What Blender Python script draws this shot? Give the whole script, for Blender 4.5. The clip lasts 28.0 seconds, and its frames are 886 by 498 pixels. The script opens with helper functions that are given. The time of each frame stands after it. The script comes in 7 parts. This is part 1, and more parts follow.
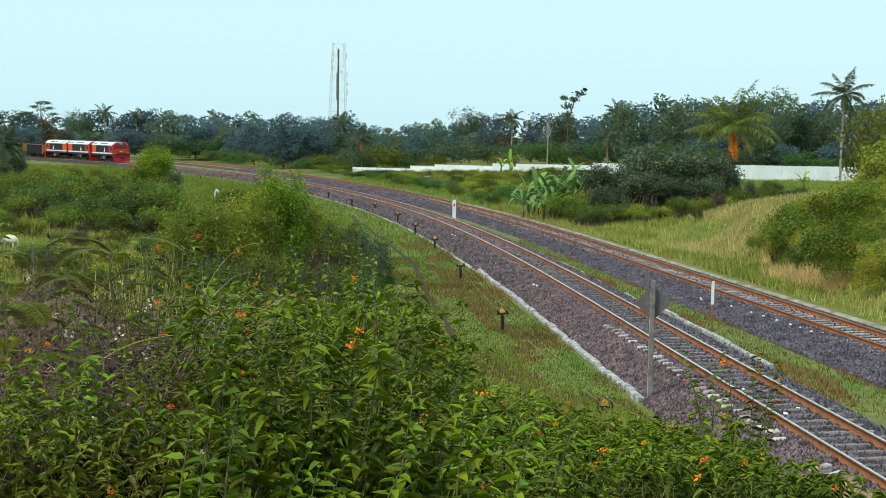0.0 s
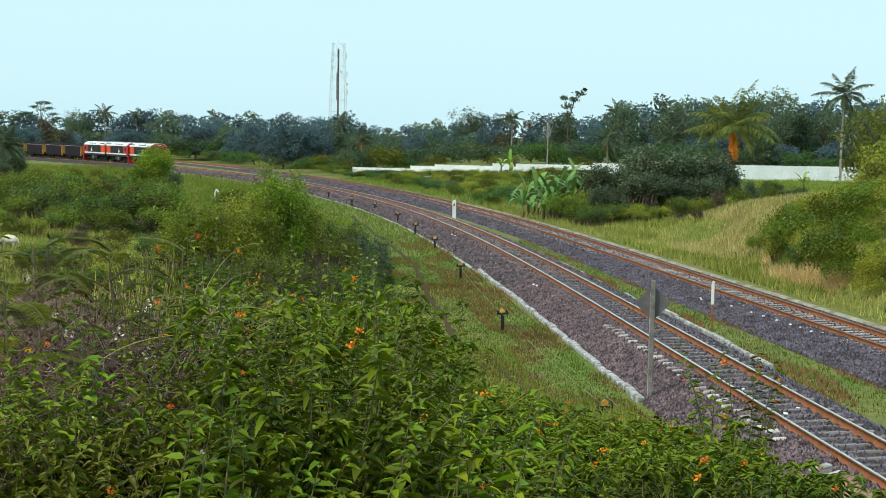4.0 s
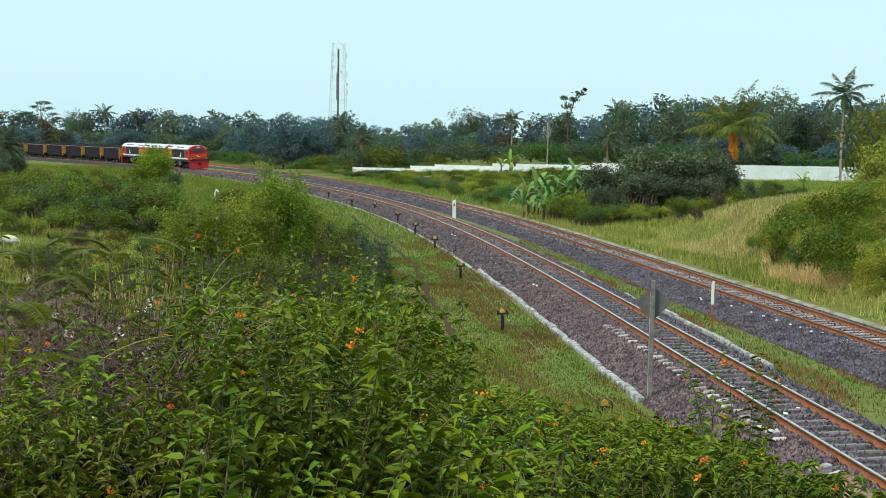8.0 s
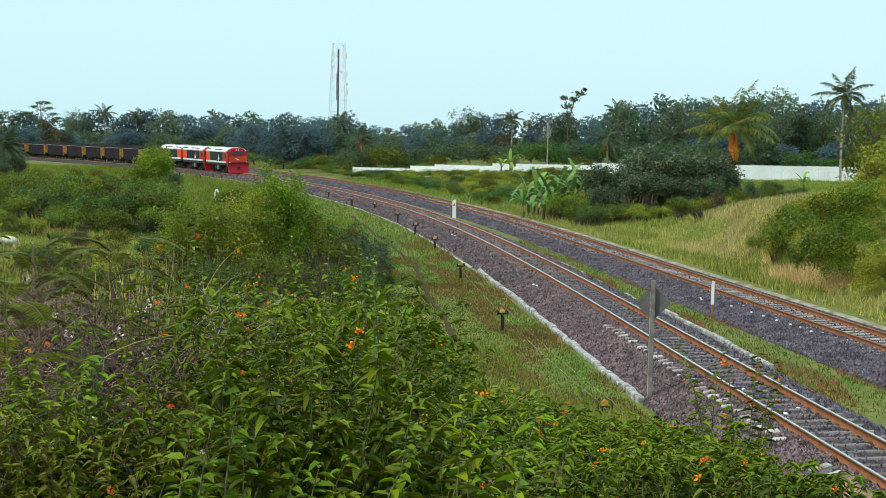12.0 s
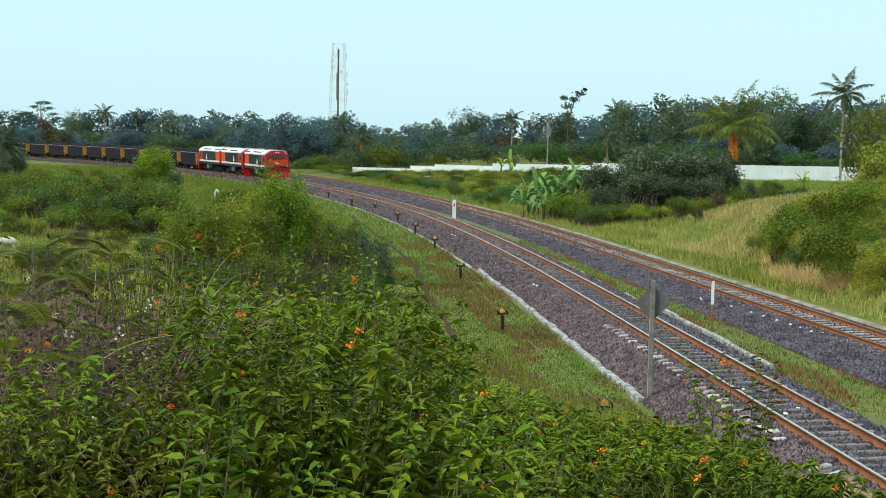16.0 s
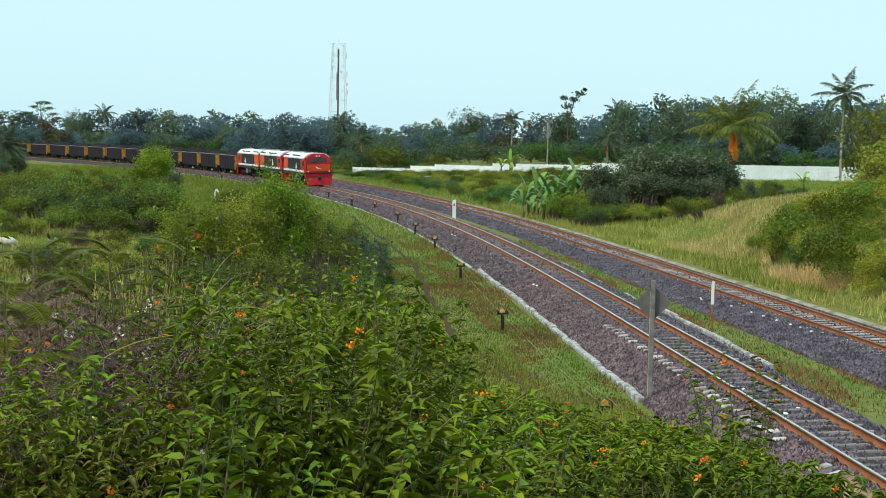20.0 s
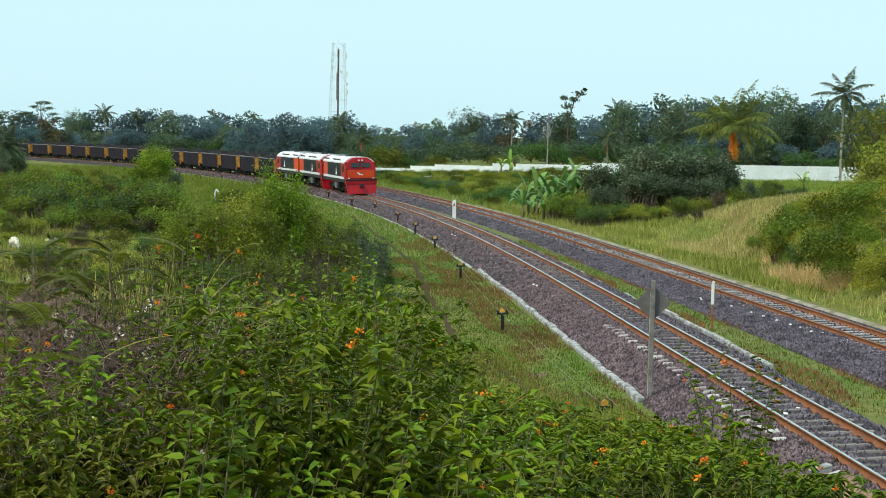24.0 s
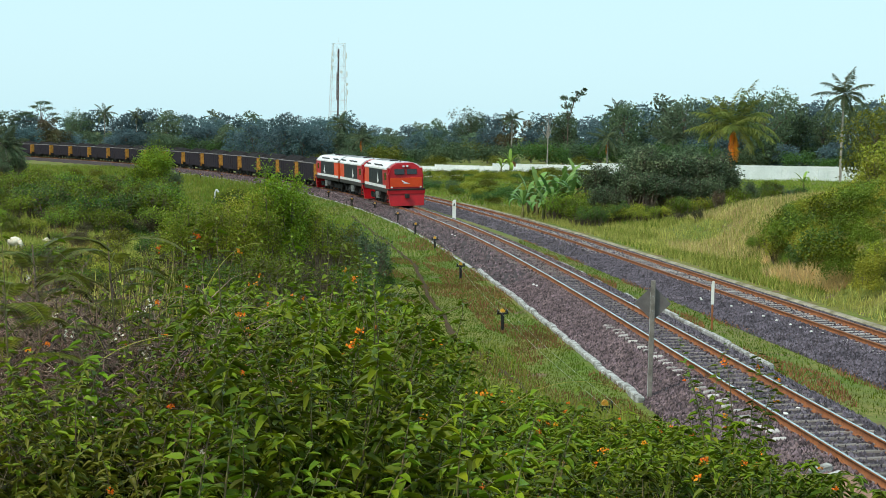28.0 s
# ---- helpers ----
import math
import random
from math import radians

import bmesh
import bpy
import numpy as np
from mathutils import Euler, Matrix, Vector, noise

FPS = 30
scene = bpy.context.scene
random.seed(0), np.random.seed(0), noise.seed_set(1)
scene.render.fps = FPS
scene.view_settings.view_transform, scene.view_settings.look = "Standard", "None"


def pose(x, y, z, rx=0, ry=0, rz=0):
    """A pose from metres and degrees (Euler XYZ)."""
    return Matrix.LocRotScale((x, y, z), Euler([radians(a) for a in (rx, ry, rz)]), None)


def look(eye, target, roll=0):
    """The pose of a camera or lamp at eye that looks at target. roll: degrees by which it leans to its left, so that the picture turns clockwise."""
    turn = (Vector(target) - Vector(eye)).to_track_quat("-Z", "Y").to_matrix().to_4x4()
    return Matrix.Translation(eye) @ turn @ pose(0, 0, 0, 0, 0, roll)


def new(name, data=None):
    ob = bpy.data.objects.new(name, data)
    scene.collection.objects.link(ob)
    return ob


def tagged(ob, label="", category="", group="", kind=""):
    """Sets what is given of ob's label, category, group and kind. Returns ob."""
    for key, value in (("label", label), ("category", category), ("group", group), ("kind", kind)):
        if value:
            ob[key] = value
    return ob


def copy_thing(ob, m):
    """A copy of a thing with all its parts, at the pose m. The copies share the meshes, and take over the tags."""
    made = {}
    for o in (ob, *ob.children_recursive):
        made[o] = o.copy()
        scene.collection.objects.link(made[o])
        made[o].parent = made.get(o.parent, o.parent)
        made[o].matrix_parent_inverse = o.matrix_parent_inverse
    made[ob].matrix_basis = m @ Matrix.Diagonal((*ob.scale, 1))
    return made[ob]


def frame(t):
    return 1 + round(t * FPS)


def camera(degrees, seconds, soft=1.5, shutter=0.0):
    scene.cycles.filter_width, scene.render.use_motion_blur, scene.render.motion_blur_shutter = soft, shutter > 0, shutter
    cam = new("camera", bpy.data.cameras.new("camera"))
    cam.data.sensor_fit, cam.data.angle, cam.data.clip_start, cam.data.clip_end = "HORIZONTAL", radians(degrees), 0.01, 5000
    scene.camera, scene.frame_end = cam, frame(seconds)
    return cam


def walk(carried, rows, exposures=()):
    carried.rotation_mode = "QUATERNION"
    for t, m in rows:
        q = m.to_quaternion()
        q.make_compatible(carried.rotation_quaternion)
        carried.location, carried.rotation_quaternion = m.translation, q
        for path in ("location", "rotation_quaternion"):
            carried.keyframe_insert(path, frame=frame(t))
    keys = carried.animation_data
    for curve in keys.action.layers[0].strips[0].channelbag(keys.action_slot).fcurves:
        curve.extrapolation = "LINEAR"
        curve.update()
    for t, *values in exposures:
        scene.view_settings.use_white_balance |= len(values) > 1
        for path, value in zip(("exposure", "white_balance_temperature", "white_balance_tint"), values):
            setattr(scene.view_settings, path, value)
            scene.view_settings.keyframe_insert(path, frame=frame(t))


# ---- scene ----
# ================= camera =================
EYE_Z, PITCH, ROLL = 5.581, 0.0751, 0.925
cam = camera(2 * math.degrees(math.atan(784 / 2687.0)), 28.0, soft=0.7)
_pose = look((0, 0, EYE_Z), (0, 100 * math.cos(PITCH), EYE_Z - 100 * math.sin(PITCH)), ROLL)
walk(cam, [(0.0, _pose), (28.0, _pose)], exposures=[(0.0, 0.0), (28.0, 0.0)])

# ================= world, sun =================
SUN_EL, SUN_AZ = 52.0, 236.0          # degrees; azimuth clockwise from +y
world = bpy.data.worlds.new("hazy_sky")
scene.world = world
world.use_nodes = True
wn, wl = world.node_tree.nodes, world.node_tree.links
wn.clear()
w_out = wn.new("ShaderNodeOutputWorld")
w_bg = wn.new("ShaderNodeBackground")
w_sky = wn.new("ShaderNodeTexSky")
w_sky.sky_type = "NISHITA"
w_sky.sun_disc = False
w_sky.sun_elevation, w_sky.sun_rotation = radians(SUN_EL), radians(SUN_AZ)
w_sky.dust_density, w_sky.air_density, w_sky.altitude = 2.0, 1.0, 50
w_mix = wn.new("ShaderNodeMixRGB")
w_mix.inputs[0].default_value = 0.78
w_mix.inputs[2].default_value = (7.5, 11.0, 11.9, 1)      # bright thin haze over the blue
wl.new(w_sky.outputs[0], w_mix.inputs[1])
wl.new(w_mix.outputs[0], w_bg.inputs[0])
w_bg.inputs[1].default_value = 0.1
wl.new(w_bg.outputs[0], w_out.inputs[0])
sun_data = bpy.data.lights.new("sun", "SUN")
sun_data.energy, sun_data.angle, sun_data.color = 3.2, radians(4), (1.0, 0.92, 0.80)
sun = new("sun", sun_data)
_az, _el = radians(SUN_AZ), radians(SUN_EL)
_to = Vector((math.sin(_az) * math.cos(_el), math.cos(_az) * math.cos(_el), math.sin(_el)))
sun.matrix_basis = look(tuple(_to * 200), (0, 0, 0))

# ================= materials =================
def mat(name, col, rough=0.8, vary=0.25, scale=3.0, bump=0.0, metal=0.0, col2=None, fine=8.0, island=0.0, rand=0.0, spec=0.3, trans=0.0, mid=0.5, plant_vary=0.0):
    """A surface with two colours mixed by noise at two scales, a random shift by piece, and fine relief."""
    m = bpy.data.materials.new(name)
    m.use_nodes = True
    n, l = m.node_tree.nodes, m.node_tree.links
    b = n["Principled BSDF"]
    b.inputs["Roughness"].default_value = rough
    b.inputs["Metallic"].default_value = metal
    b.inputs["Specular IOR Level"].default_value = spec
    geo = n.new("ShaderNodeNewGeometry")
    pos = geo.outputs["Position"]
    if rand or island is None:
        pos = n.new("ShaderNodeTexCoord").outputs["Object"]
    a, f = n.new("ShaderNodeTexNoise"), n.new("ShaderNodeTexNoise")
    a.inputs["Scale"].default_value, a.inputs["Detail"].default_value = scale, 4
    f.inputs["Scale"].default_value, f.inputs["Detail"].default_value = scale * fine, 3
    l.new(pos, a.inputs["Vector"])
    l.new(pos, f.inputs["Vector"])
    mx = n.new("ShaderNodeMixRGB")
    c2 = col2 or tuple(max(0.0, c * (1 - vary)) for c in col)
    mx.inputs[1].default_value, mx.inputs[2].default_value = (*col, 1), (*c2, 1)
    ramp = n.new("ShaderNodeMapRange")
    ramp.inputs["From Min"].default_value, ramp.inputs["From Max"].default_value = mid - 0.14, mid + 0.14
    l.new(a.outputs[0], ramp.inputs[0])
    l.new(ramp.outputs[0], mx.inputs[0])
    val = n.new("ShaderNodeMapRange")
    val.inputs["From Min"].default_value, val.inputs["From Max"].default_value = 0.25, 0.75
    val.inputs["To Min"].default_value, val.inputs["To Max"].default_value = 1 - vary, 1 + vary
    l.new(f.outputs[0], val.inputs[0])
    hsv = n.new("ShaderNodeHueSaturation")
    l.new(mx.outputs[0], hsv.inputs["Color"])
    l.new(val.outputs[0], hsv.inputs["Value"])
    last = hsv
    if island or rand:
        h2 = n.new("ShaderNodeHueSaturation")
        src = geo.outputs["Random Per Island"] if island else n.new("ShaderNodeObjectInfo").outputs["Random"]
        k = island or rand
        r1, r2 = n.new("ShaderNodeMapRange"), n.new("ShaderNodeMapRange")
        r1.inputs["To Min"].default_value, r1.inputs["To Max"].default_value = 1 - k, 1 + k
        r2.inputs["To Min"].default_value, r2.inputs["To Max"].default_value = 0.5 - 0.06 * k, 0.5 + 0.035 * k
        mul = n.new("ShaderNodeMath")
        mul.operation = "MULTIPLY"
        mul.inputs[1].default_value = 7.31
        fr = n.new("ShaderNodeMath")
        fr.operation = "FRACT"
        l.new(src, r1.inputs[0])
        l.new(src, mul.inputs[0])
        l.new(mul.outputs[0], fr.inputs[0])
        l.new(fr.outputs[0], r2.inputs[0])
        l.new(r1.outputs[0], h2.inputs["Value"])
        l.new(r2.outputs[0], h2.inputs["Hue"])
        l.new(hsv.outputs[0], h2.inputs["Color"])
        last = h2
    if plant_vary:
        h3, oi = n.new("ShaderNodeHueSaturation"), n.new("ShaderNodeObjectInfo")
        v3, c3 = n.new("ShaderNodeMapRange"), n.new("ShaderNodeMapRange")
        v3.inputs["To Min"].default_value, v3.inputs["To Max"].default_value = 1 - plant_vary, 1 + plant_vary
        c3.inputs["To Min"].default_value, c3.inputs["To Max"].default_value = 0.5 - 0.06 * plant_vary, 0.5 + 0.06 * plant_vary
        m3, f3 = n.new("ShaderNodeMath"), n.new("ShaderNodeMath")
        m3.operation, f3.operation = "MULTIPLY", "FRACT"
        m3.inputs[1].default_value = 5.7
        l.new(oi.outputs["Random"], v3.inputs[0])
        l.new(oi.outputs["Random"], m3.inputs[0])
        l.new(m3.outputs[0], f3.inputs[0])
        l.new(f3.outputs[0], c3.inputs[0])
        l.new(v3.outputs[0], h3.inputs["Value"])
        l.new(c3.outputs[0], h3.inputs["Hue"])
        l.new(last.outputs[0], h3.inputs["Color"])
        last = h3
    l.new(last.outputs[0], b.inputs["Base Color"])
    if bump:
        bp = n.new("ShaderNodeBump")
        bp.inputs["Strength"].default_value, bp.inputs["Distance"].default_value = min(1.0, bump), 0.02 * max(1.0, bump)
        l.new(f.outputs[0], bp.inputs["Height"])
        l.new(bp.outputs[0], b.inputs["Normal"])
    if trans:
        out = n["Material Output"]
        tr, ms = n.new("ShaderNodeBsdfTranslucent"), n.new("ShaderNodeMixShader")
        ms.inputs[0].default_value = trans
        l.new(last.outputs[0], tr.inputs["Color"])
        l.new(b.outputs[0], ms.inputs[1])
        l.new(tr.outputs[0], ms.inputs[2])
        l.new(ms.outputs[0], out.inputs["Surface"])
    return m


def leaf_mat(name, col, col2, rough=0.5, k=0.28, scale=0.6, trans=0.25):
    return mat(name, col, rough, 0.2, scale, col2=col2, island=k, spec=0.2, trans=trans, plant_vary=0.28)


M = dict(
    ballast=mat("ballast", (0.066, 0.050, 0.053), 0.95, 0.6, 5, 1.0, col2=(0.032, 0.025, 0.028), fine=3.5),
    stone=mat("ballast_stone", (0.135, 0.097, 0.102), 0.9, 0.3, 2, col2=(0.075, 0.053, 0.058), island=0.85),
    stone_dark=mat("dark_ballast_stone", (0.105, 0.090, 0.112), 0.9, 0.3, 2, col2=(0.052, 0.044, 0.057), island=0.85),
    rust=mat("rusty_rail", (0.31, 0.115, 0.042), 0.85, 0.35, 4, 0.3, col2=(0.20, 0.078, 0.036)),
    rail_top=mat("worn_rail_head", (0.80, 0.79, 0.78), 0.24, 0.1, 3, metal=1.0),
    rail_dull=mat("dull_rail_head", (0.30, 0.13, 0.07), 0.5, 0.25, 3, metal=0.4),
    sleeper=mat("concrete_sleeper", (0.24, 0.215, 0.20), 0.9, 0.3, 3, 0.4, col2=(0.15, 0.13, 0.12), rand=0.3),
    clip=mat("rusty_clip", (0.10, 0.045, 0.03), 0.8, 0.3, 8),
    concrete=mat("pale_concrete", (0.46, 0.47, 0.46), 0.9, 0.5, 4.0, 0.8, col2=(0.17, 0.165, 0.15)),
    white=mat("white_paint", (0.78, 0.78, 0.76), 0.6, 0.08, 1.5, 0.1, col2=(0.66, 0.66, 0.62)),
    wallpaint=mat("whitewashed_concrete", (0.80, 0.83, 0.83), 0.85, 0.1, 0.6, 0.1, col2=(0.70, 0.74, 0.73)),
    black=mat("black_paint", (0.018, 0.017, 0.016), 0.6, 0.3, 5),
    yellow=mat("yellow_paint", (0.70, 0.36, 0.035), 0.6, 0.3, 3, col2=(0.5, 0.24, 0.03)),
    red=mat("red_paint", (0.42, 0.008, 0.014), 0.38, 0.12, 1.2, col2=(0.33, 0.006, 0.012), island=None, spec=0.3),
    orange=mat("orange_red_paint", (0.66, 0.065, 0.012), 0.4, 0.1, 1.2, col2=(0.58, 0.05, 0.012), island=None),
    locowhite=mat("white_roof_paint", (0.72, 0.73, 0.74), 0.45, 0.1, 1.5, col2=(0.58, 0.59, 0.6), island=None),
    grille=mat("dark_grille", (0.02, 0.022, 0.026), 0.6, 0.3, 6, island=None),
    under=mat("oily_steel", (0.035, 0.03, 0.028), 0.7, 0.4, 5, island=None),
    steel=mat("grey_steel", (0.30, 0.30, 0.30), 0.5, 0.2, 4, metal=0.6, island=None),
    glass=mat("dark_glass", (0.015, 0.018, 0.02), 0.08, 0.1, 2, spec=0.6, island=None),
    wagon=mat("black_wagon_paint", (0.019, 0.016, 0.027), 0.75, 0.35, 1.5, col2=(0.027, 0.020, 0.024), island=None, spec=0.1),
    wagonyellow=mat("yellow_wagon_paint", (0.66, 0.33, 0.06), 0.65, 0.4, 2.5, col2=(0.42, 0.18, 0.035), island=None),
    wagonrim=mat("grey_wagon_rim", (0.22, 0.19, 0.20), 0.6, 0.3, 2, island=None),
    coal=mat("coal", (0.017, 0.013, 0.013), 0.8, 0.5, 6, 1.0, island=None, spec=0.1),
    bark=mat("bark", (0.17, 0.13, 0.10), 0.9, 0.35, 5, 0.6, col2=(0.10, 0.075, 0.055), island=None),
    palebark=mat("pale_bark", (0.36, 0.33, 0.29), 0.9, 0.3, 4, 0.4, col2=(0.24, 0.21, 0.18), island=None),
    twig=mat("dry_twig", (0.17, 0.125, 0.09), 0.9, 0.35, 6, island=0.4),
    wood=mat("weathered_post", (0.24, 0.22, 0.20), 0.85, 0.3, 5, 0.3, col2=(0.15, 0.135, 0.12)),
    signgrey=mat("grey_sign_back", (0.16, 0.145, 0.145), 0.6, 0.15, 4, metal=0.2, col2=(0.12, 0.105, 0.105)),
    dirt=mat("trodden_soil", (0.080, 0.048, 0.032), 0.95, 0.4, 3, 0.6, col2=(0.055, 0.045, 0.022), spec=0.05),
    lantana=leaf_mat("lantana_leaf", (0.118, 0.160, 0.006), (0.066, 0.098, 0.005), k=0.45),
    lime=leaf_mat("young_leaf", (0.165, 0.235, 0.008), (0.105, 0.165, 0.006)),
    olive=leaf_mat("olive_leaf", (0.140, 0.150, 0.014), (0.085, 0.100, 0.011)),
    scrub=leaf_mat("scrub_leaf", (0.085, 0.165, 0.036), (0.055, 0.115, 0.028), trans=0.3),
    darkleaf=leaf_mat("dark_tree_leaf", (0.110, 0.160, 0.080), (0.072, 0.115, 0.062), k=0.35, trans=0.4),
    # extra blue mixed into this green for distant haze
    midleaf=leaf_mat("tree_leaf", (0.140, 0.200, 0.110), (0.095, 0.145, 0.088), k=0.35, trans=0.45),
    brownleaf=leaf_mat("brownish_tree_leaf", (0.11, 0.085, 0.045), (0.065, 0.07, 0.03)),
    palm=leaf_mat("palm_leaflet", (0.33, 0.37, 0.095), (0.20, 0.25, 0.07), trans=0.35),
    palmdead=leaf_mat("dead_palm_leaflet", (0.95, 0.46, 0.07), (0.75, 0.32, 0.06)),
    banana=leaf_mat("banana_leaf", (0.13, 0.27, 0.06), (0.075, 0.18, 0.045), 0.38, k=0.5),
    youngbanana=leaf_mat("young_banana_leaf", (0.26, 0.38, 0.06), (0.18, 0.30, 0.05), 0.4, k=0.3),
    sunleaf=leaf_mat("yellow_green_leaf", (0.38, 0.40, 0.045), (0.23, 0.27, 0.03), trans=0.35, k=0.3),
    palesoil=mat("pale_sandy_soil", (0.32, 0.29, 0.22), 0.95, 0.35, 1.2, 0.6, col2=(0.16, 0.14, 0.08)),
    greenstem=mat("green_stem", (0.13, 0.145, 0.04), 0.8, 0.3, 6, col2=(0.15, 0.11, 0.06), island=0.4),
    # blue cast in the leaf colour stands in for haze over the far trees
    farleaf=leaf_mat("haze_tinted_tree_leaf", (0.115, 0.175, 0.190), (0.080, 0.135, 0.150), k=0.3, trans=0.45),
    bushleaf=leaf_mat("pale_bush_leaf", (0.32, 0.36, 0.045), (0.18, 0.23, 0.032), trans=0.35),
    palesteel=mat("pale_galvanised_steel", (0.62, 0.66, 0.68), 0.6, 0.1, 1.0),
    mast=mat("dark_cable_ladder", (0.13, 0.075, 0.07), 0.8, 0.3, 1.0, col2=(0.08, 0.06, 0.07)),
    palesleeper=mat("pale_concrete_sleeper", (0.44, 0.42, 0.40), 0.9, 0.3, 3, 0.4, col2=(0.28, 0.26, 0.25), rand=0.3),
    wire=mat("grey_wire", (0.30, 0.31, 0.29), 0.5, 0.1, 3),
    redsoil=mat("red_soil", (0.30, 0.17, 0.115), 0.95, 0.35, 2.0, 0.8, col2=(0.19, 0.11, 0.08)),
    roofgrey=mat("grey_roof_paint", (0.50, 0.51, 0.52), 0.5, 0.15, 1.5, col2=(0.36, 0.36, 0.37), island=None),
    dry=leaf_mat("dry_grass", (0.60, 0.46, 0.21), (0.42, 0.30, 0.14), 0.8),
    grass=leaf_mat("grass_blade", (0.120, 0.205, 0.020), (0.185, 0.205, 0.035), 0.7),
    straw=leaf_mat("yellow_grass", (0.52, 0.48, 0.13), (0.37, 0.38, 0.09), 0.8),
    flower=leaf_mat("orange_flower", (0.85, 0.30, 0.02), (0.75, 0.20, 0.015), 0.6, 0.3),
    wool=mat("white_wool", (0.72, 0.68, 0.58), 0.95, 0.15, 8, 0.5, col2=(0.55, 0.48, 0.36), island=None),
    brownwool=mat("brown_fleece", (0.42, 0.25, 0.12), 0.95, 0.2, 8, 0.5, col2=(0.55, 0.4, 0.25), island=None),
    bankleaf=leaf_mat("bank_creeper_leaf", (0.24, 0.35, 0.035), (0.13, 0.21, 0.025), trans=0.35, k=0.3),
    turf=leaf_mat("short_turf", (0.066, 0.130, 0.004), (0.098, 0.120, 0.008), 0.7),
    drybrown=leaf_mat("brown_dry_grass", (0.29, 0.145, 0.06), (0.18, 0.10, 0.043), 0.8),
    brush=mat("dead_brushwood", (0.30, 0.205, 0.16), 0.9, 0.35, 6, island=0.6),
    broadleaf=leaf_mat("broad_shrub_leaf", (0.120, 0.165, 0.085), (0.075, 0.110, 0.060), k=0.6, trans=0.3),
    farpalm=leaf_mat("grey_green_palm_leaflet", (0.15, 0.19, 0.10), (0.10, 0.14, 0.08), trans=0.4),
    plastic=mat("pale_litter", (0.72, 0.74, 0.76), 0.5, 0.1, 5),
    blue=mat("blue_litter", (0.16, 0.26, 0.42), 0.5, 0.2, 5),
)

# ================= helpers for meshes =================
def thing(name, m=None, label="", category="", group="", kind=""):
    ob = tagged(new(name), label, category, group, kind)
    if m is not None:
        ob.matrix_basis = m
    return ob


def link(name, me, parent=None, label=""):
    ob = new(name, me)
    ob.parent = parent
    return tagged(ob, label)


def part(name, bm, material, parent=None, label="", smooth=False):
    me = bpy.data.meshes.new(name)
    bm.to_mesh(me)
    bm.free()
    for m in (material if isinstance(material, (list, tuple)) else (material,)):
        me.materials.append(m)
    if smooth:
        me.polygons.foreach_set("use_smooth", [True] * len(me.polygons))
    return link(name, me, parent, label)


def raw(name, verts, faces, material, parent=None, label="", smooth=False):
    """A mesh straight from arrays: verts (n, 3), faces (m, 3 or 4)."""
    verts, faces = np.asarray(verts, float), np.asarray(faces, int)
    me = bpy.data.meshes.new(name)
    k = faces.shape[1]
    me.vertices.add(len(verts))
    me.vertices.foreach_set("co", verts.ravel())
    me.loops.add(faces.size)
    me.loops.foreach_set("vertex_index", faces.ravel())
    me.polygons.add(len(faces))
    me.polygons.foreach_set("loop_start", np.arange(0, faces.size, k))
    me.polygons.foreach_set("loop_total", np.full(len(faces), k))
    if smooth:
        me.polygons.foreach_set("use_smooth", np.ones(len(faces), bool))
    me.update()
    me.materials.append(material)
    return link(name, me, parent, label)


def box(bm, x0, x1, y0, y1, z0, z1, bevel=0.0, mi=0):
    r = bmesh.ops.create_cube(bm, size=1, matrix=Matrix.LocRotScale(((x0 + x1) / 2, (y0 + y1) / 2, (z0 + z1) / 2), None, (x1 - x0, y1 - y0, z1 - z0)))
    fs = {f for v in r["verts"] for f in v.link_faces}
    for f in fs:
        f.material_index = mi
    if bevel:
        bmesh.ops.bevel(bm, geom=list({e for f in fs for e in f.edges}), offset=bevel, segments=1, affect="EDGES")
    return bm


def rod(bm, a, b, r0, r1=None, n=8):
    a, b = Vector(a), Vector(b)
    d = b - a
    m = Matrix.Translation((a + b) / 2) @ d.to_track_quat("Z", "Y").to_matrix().to_4x4()
    bmesh.ops.create_cone(bm, cap_ends=True, segments=n, radius1=r0, radius2=r0 if r1 is None else r1, depth=d.length, matrix=m)
    return bm


def prism(bm, poly, y0, y1):
    """Extrude a polygon in x, z along y."""
    a = [bm.verts.new((x, y0, z)) for x, z in poly]
    b = [bm.verts.new((x, y1, z)) for x, z in poly]
    n = len(poly)
    bm.faces.new(a)
    bm.faces.new(b[::-1])
    for i in range(n):
        bm.faces.new((a[i], b[i], b[(i + 1) % n], a[(i + 1) % n]))
    bmesh.ops.recalc_face_normals(bm, faces=bm.faces[:])
    return bm


def B():
    return bmesh.new()


# ================= the two tracks =================
STEP = 0.5
SS = np.arange(-16, 560, STEP)


def alignment(x0, y0, th, k, s1, le, k0):
    """A line that leaves its tangent by an easing curve into a circle: x, y and heading at every step."""
    kap = k * (0.5 + 0.5 * np.tanh(2 * ((SS - s1) / le - 0.5))) + k0
    a = th + np.cumsum(kap) * STEP
    i0 = int(16 / STEP)
    a -= a[i0] - th
    x, y = np.cumsum(np.cos(a)) * STEP, np.cumsum(np.sin(a)) * STEP
    return np.stack([x - x[i0] + x0, y - y[i0] + y0, a], 1)


T1 = alignment(8.2389, 22.0, 1.66074, 0.00349, -14.23, 82.04, -0.00135)
T2 = alignment(15.595, 32.0, 1.69748, 0.00136, 55.12, 7.36, 0.00002)
Z2, CANT = -0.524, 0.04


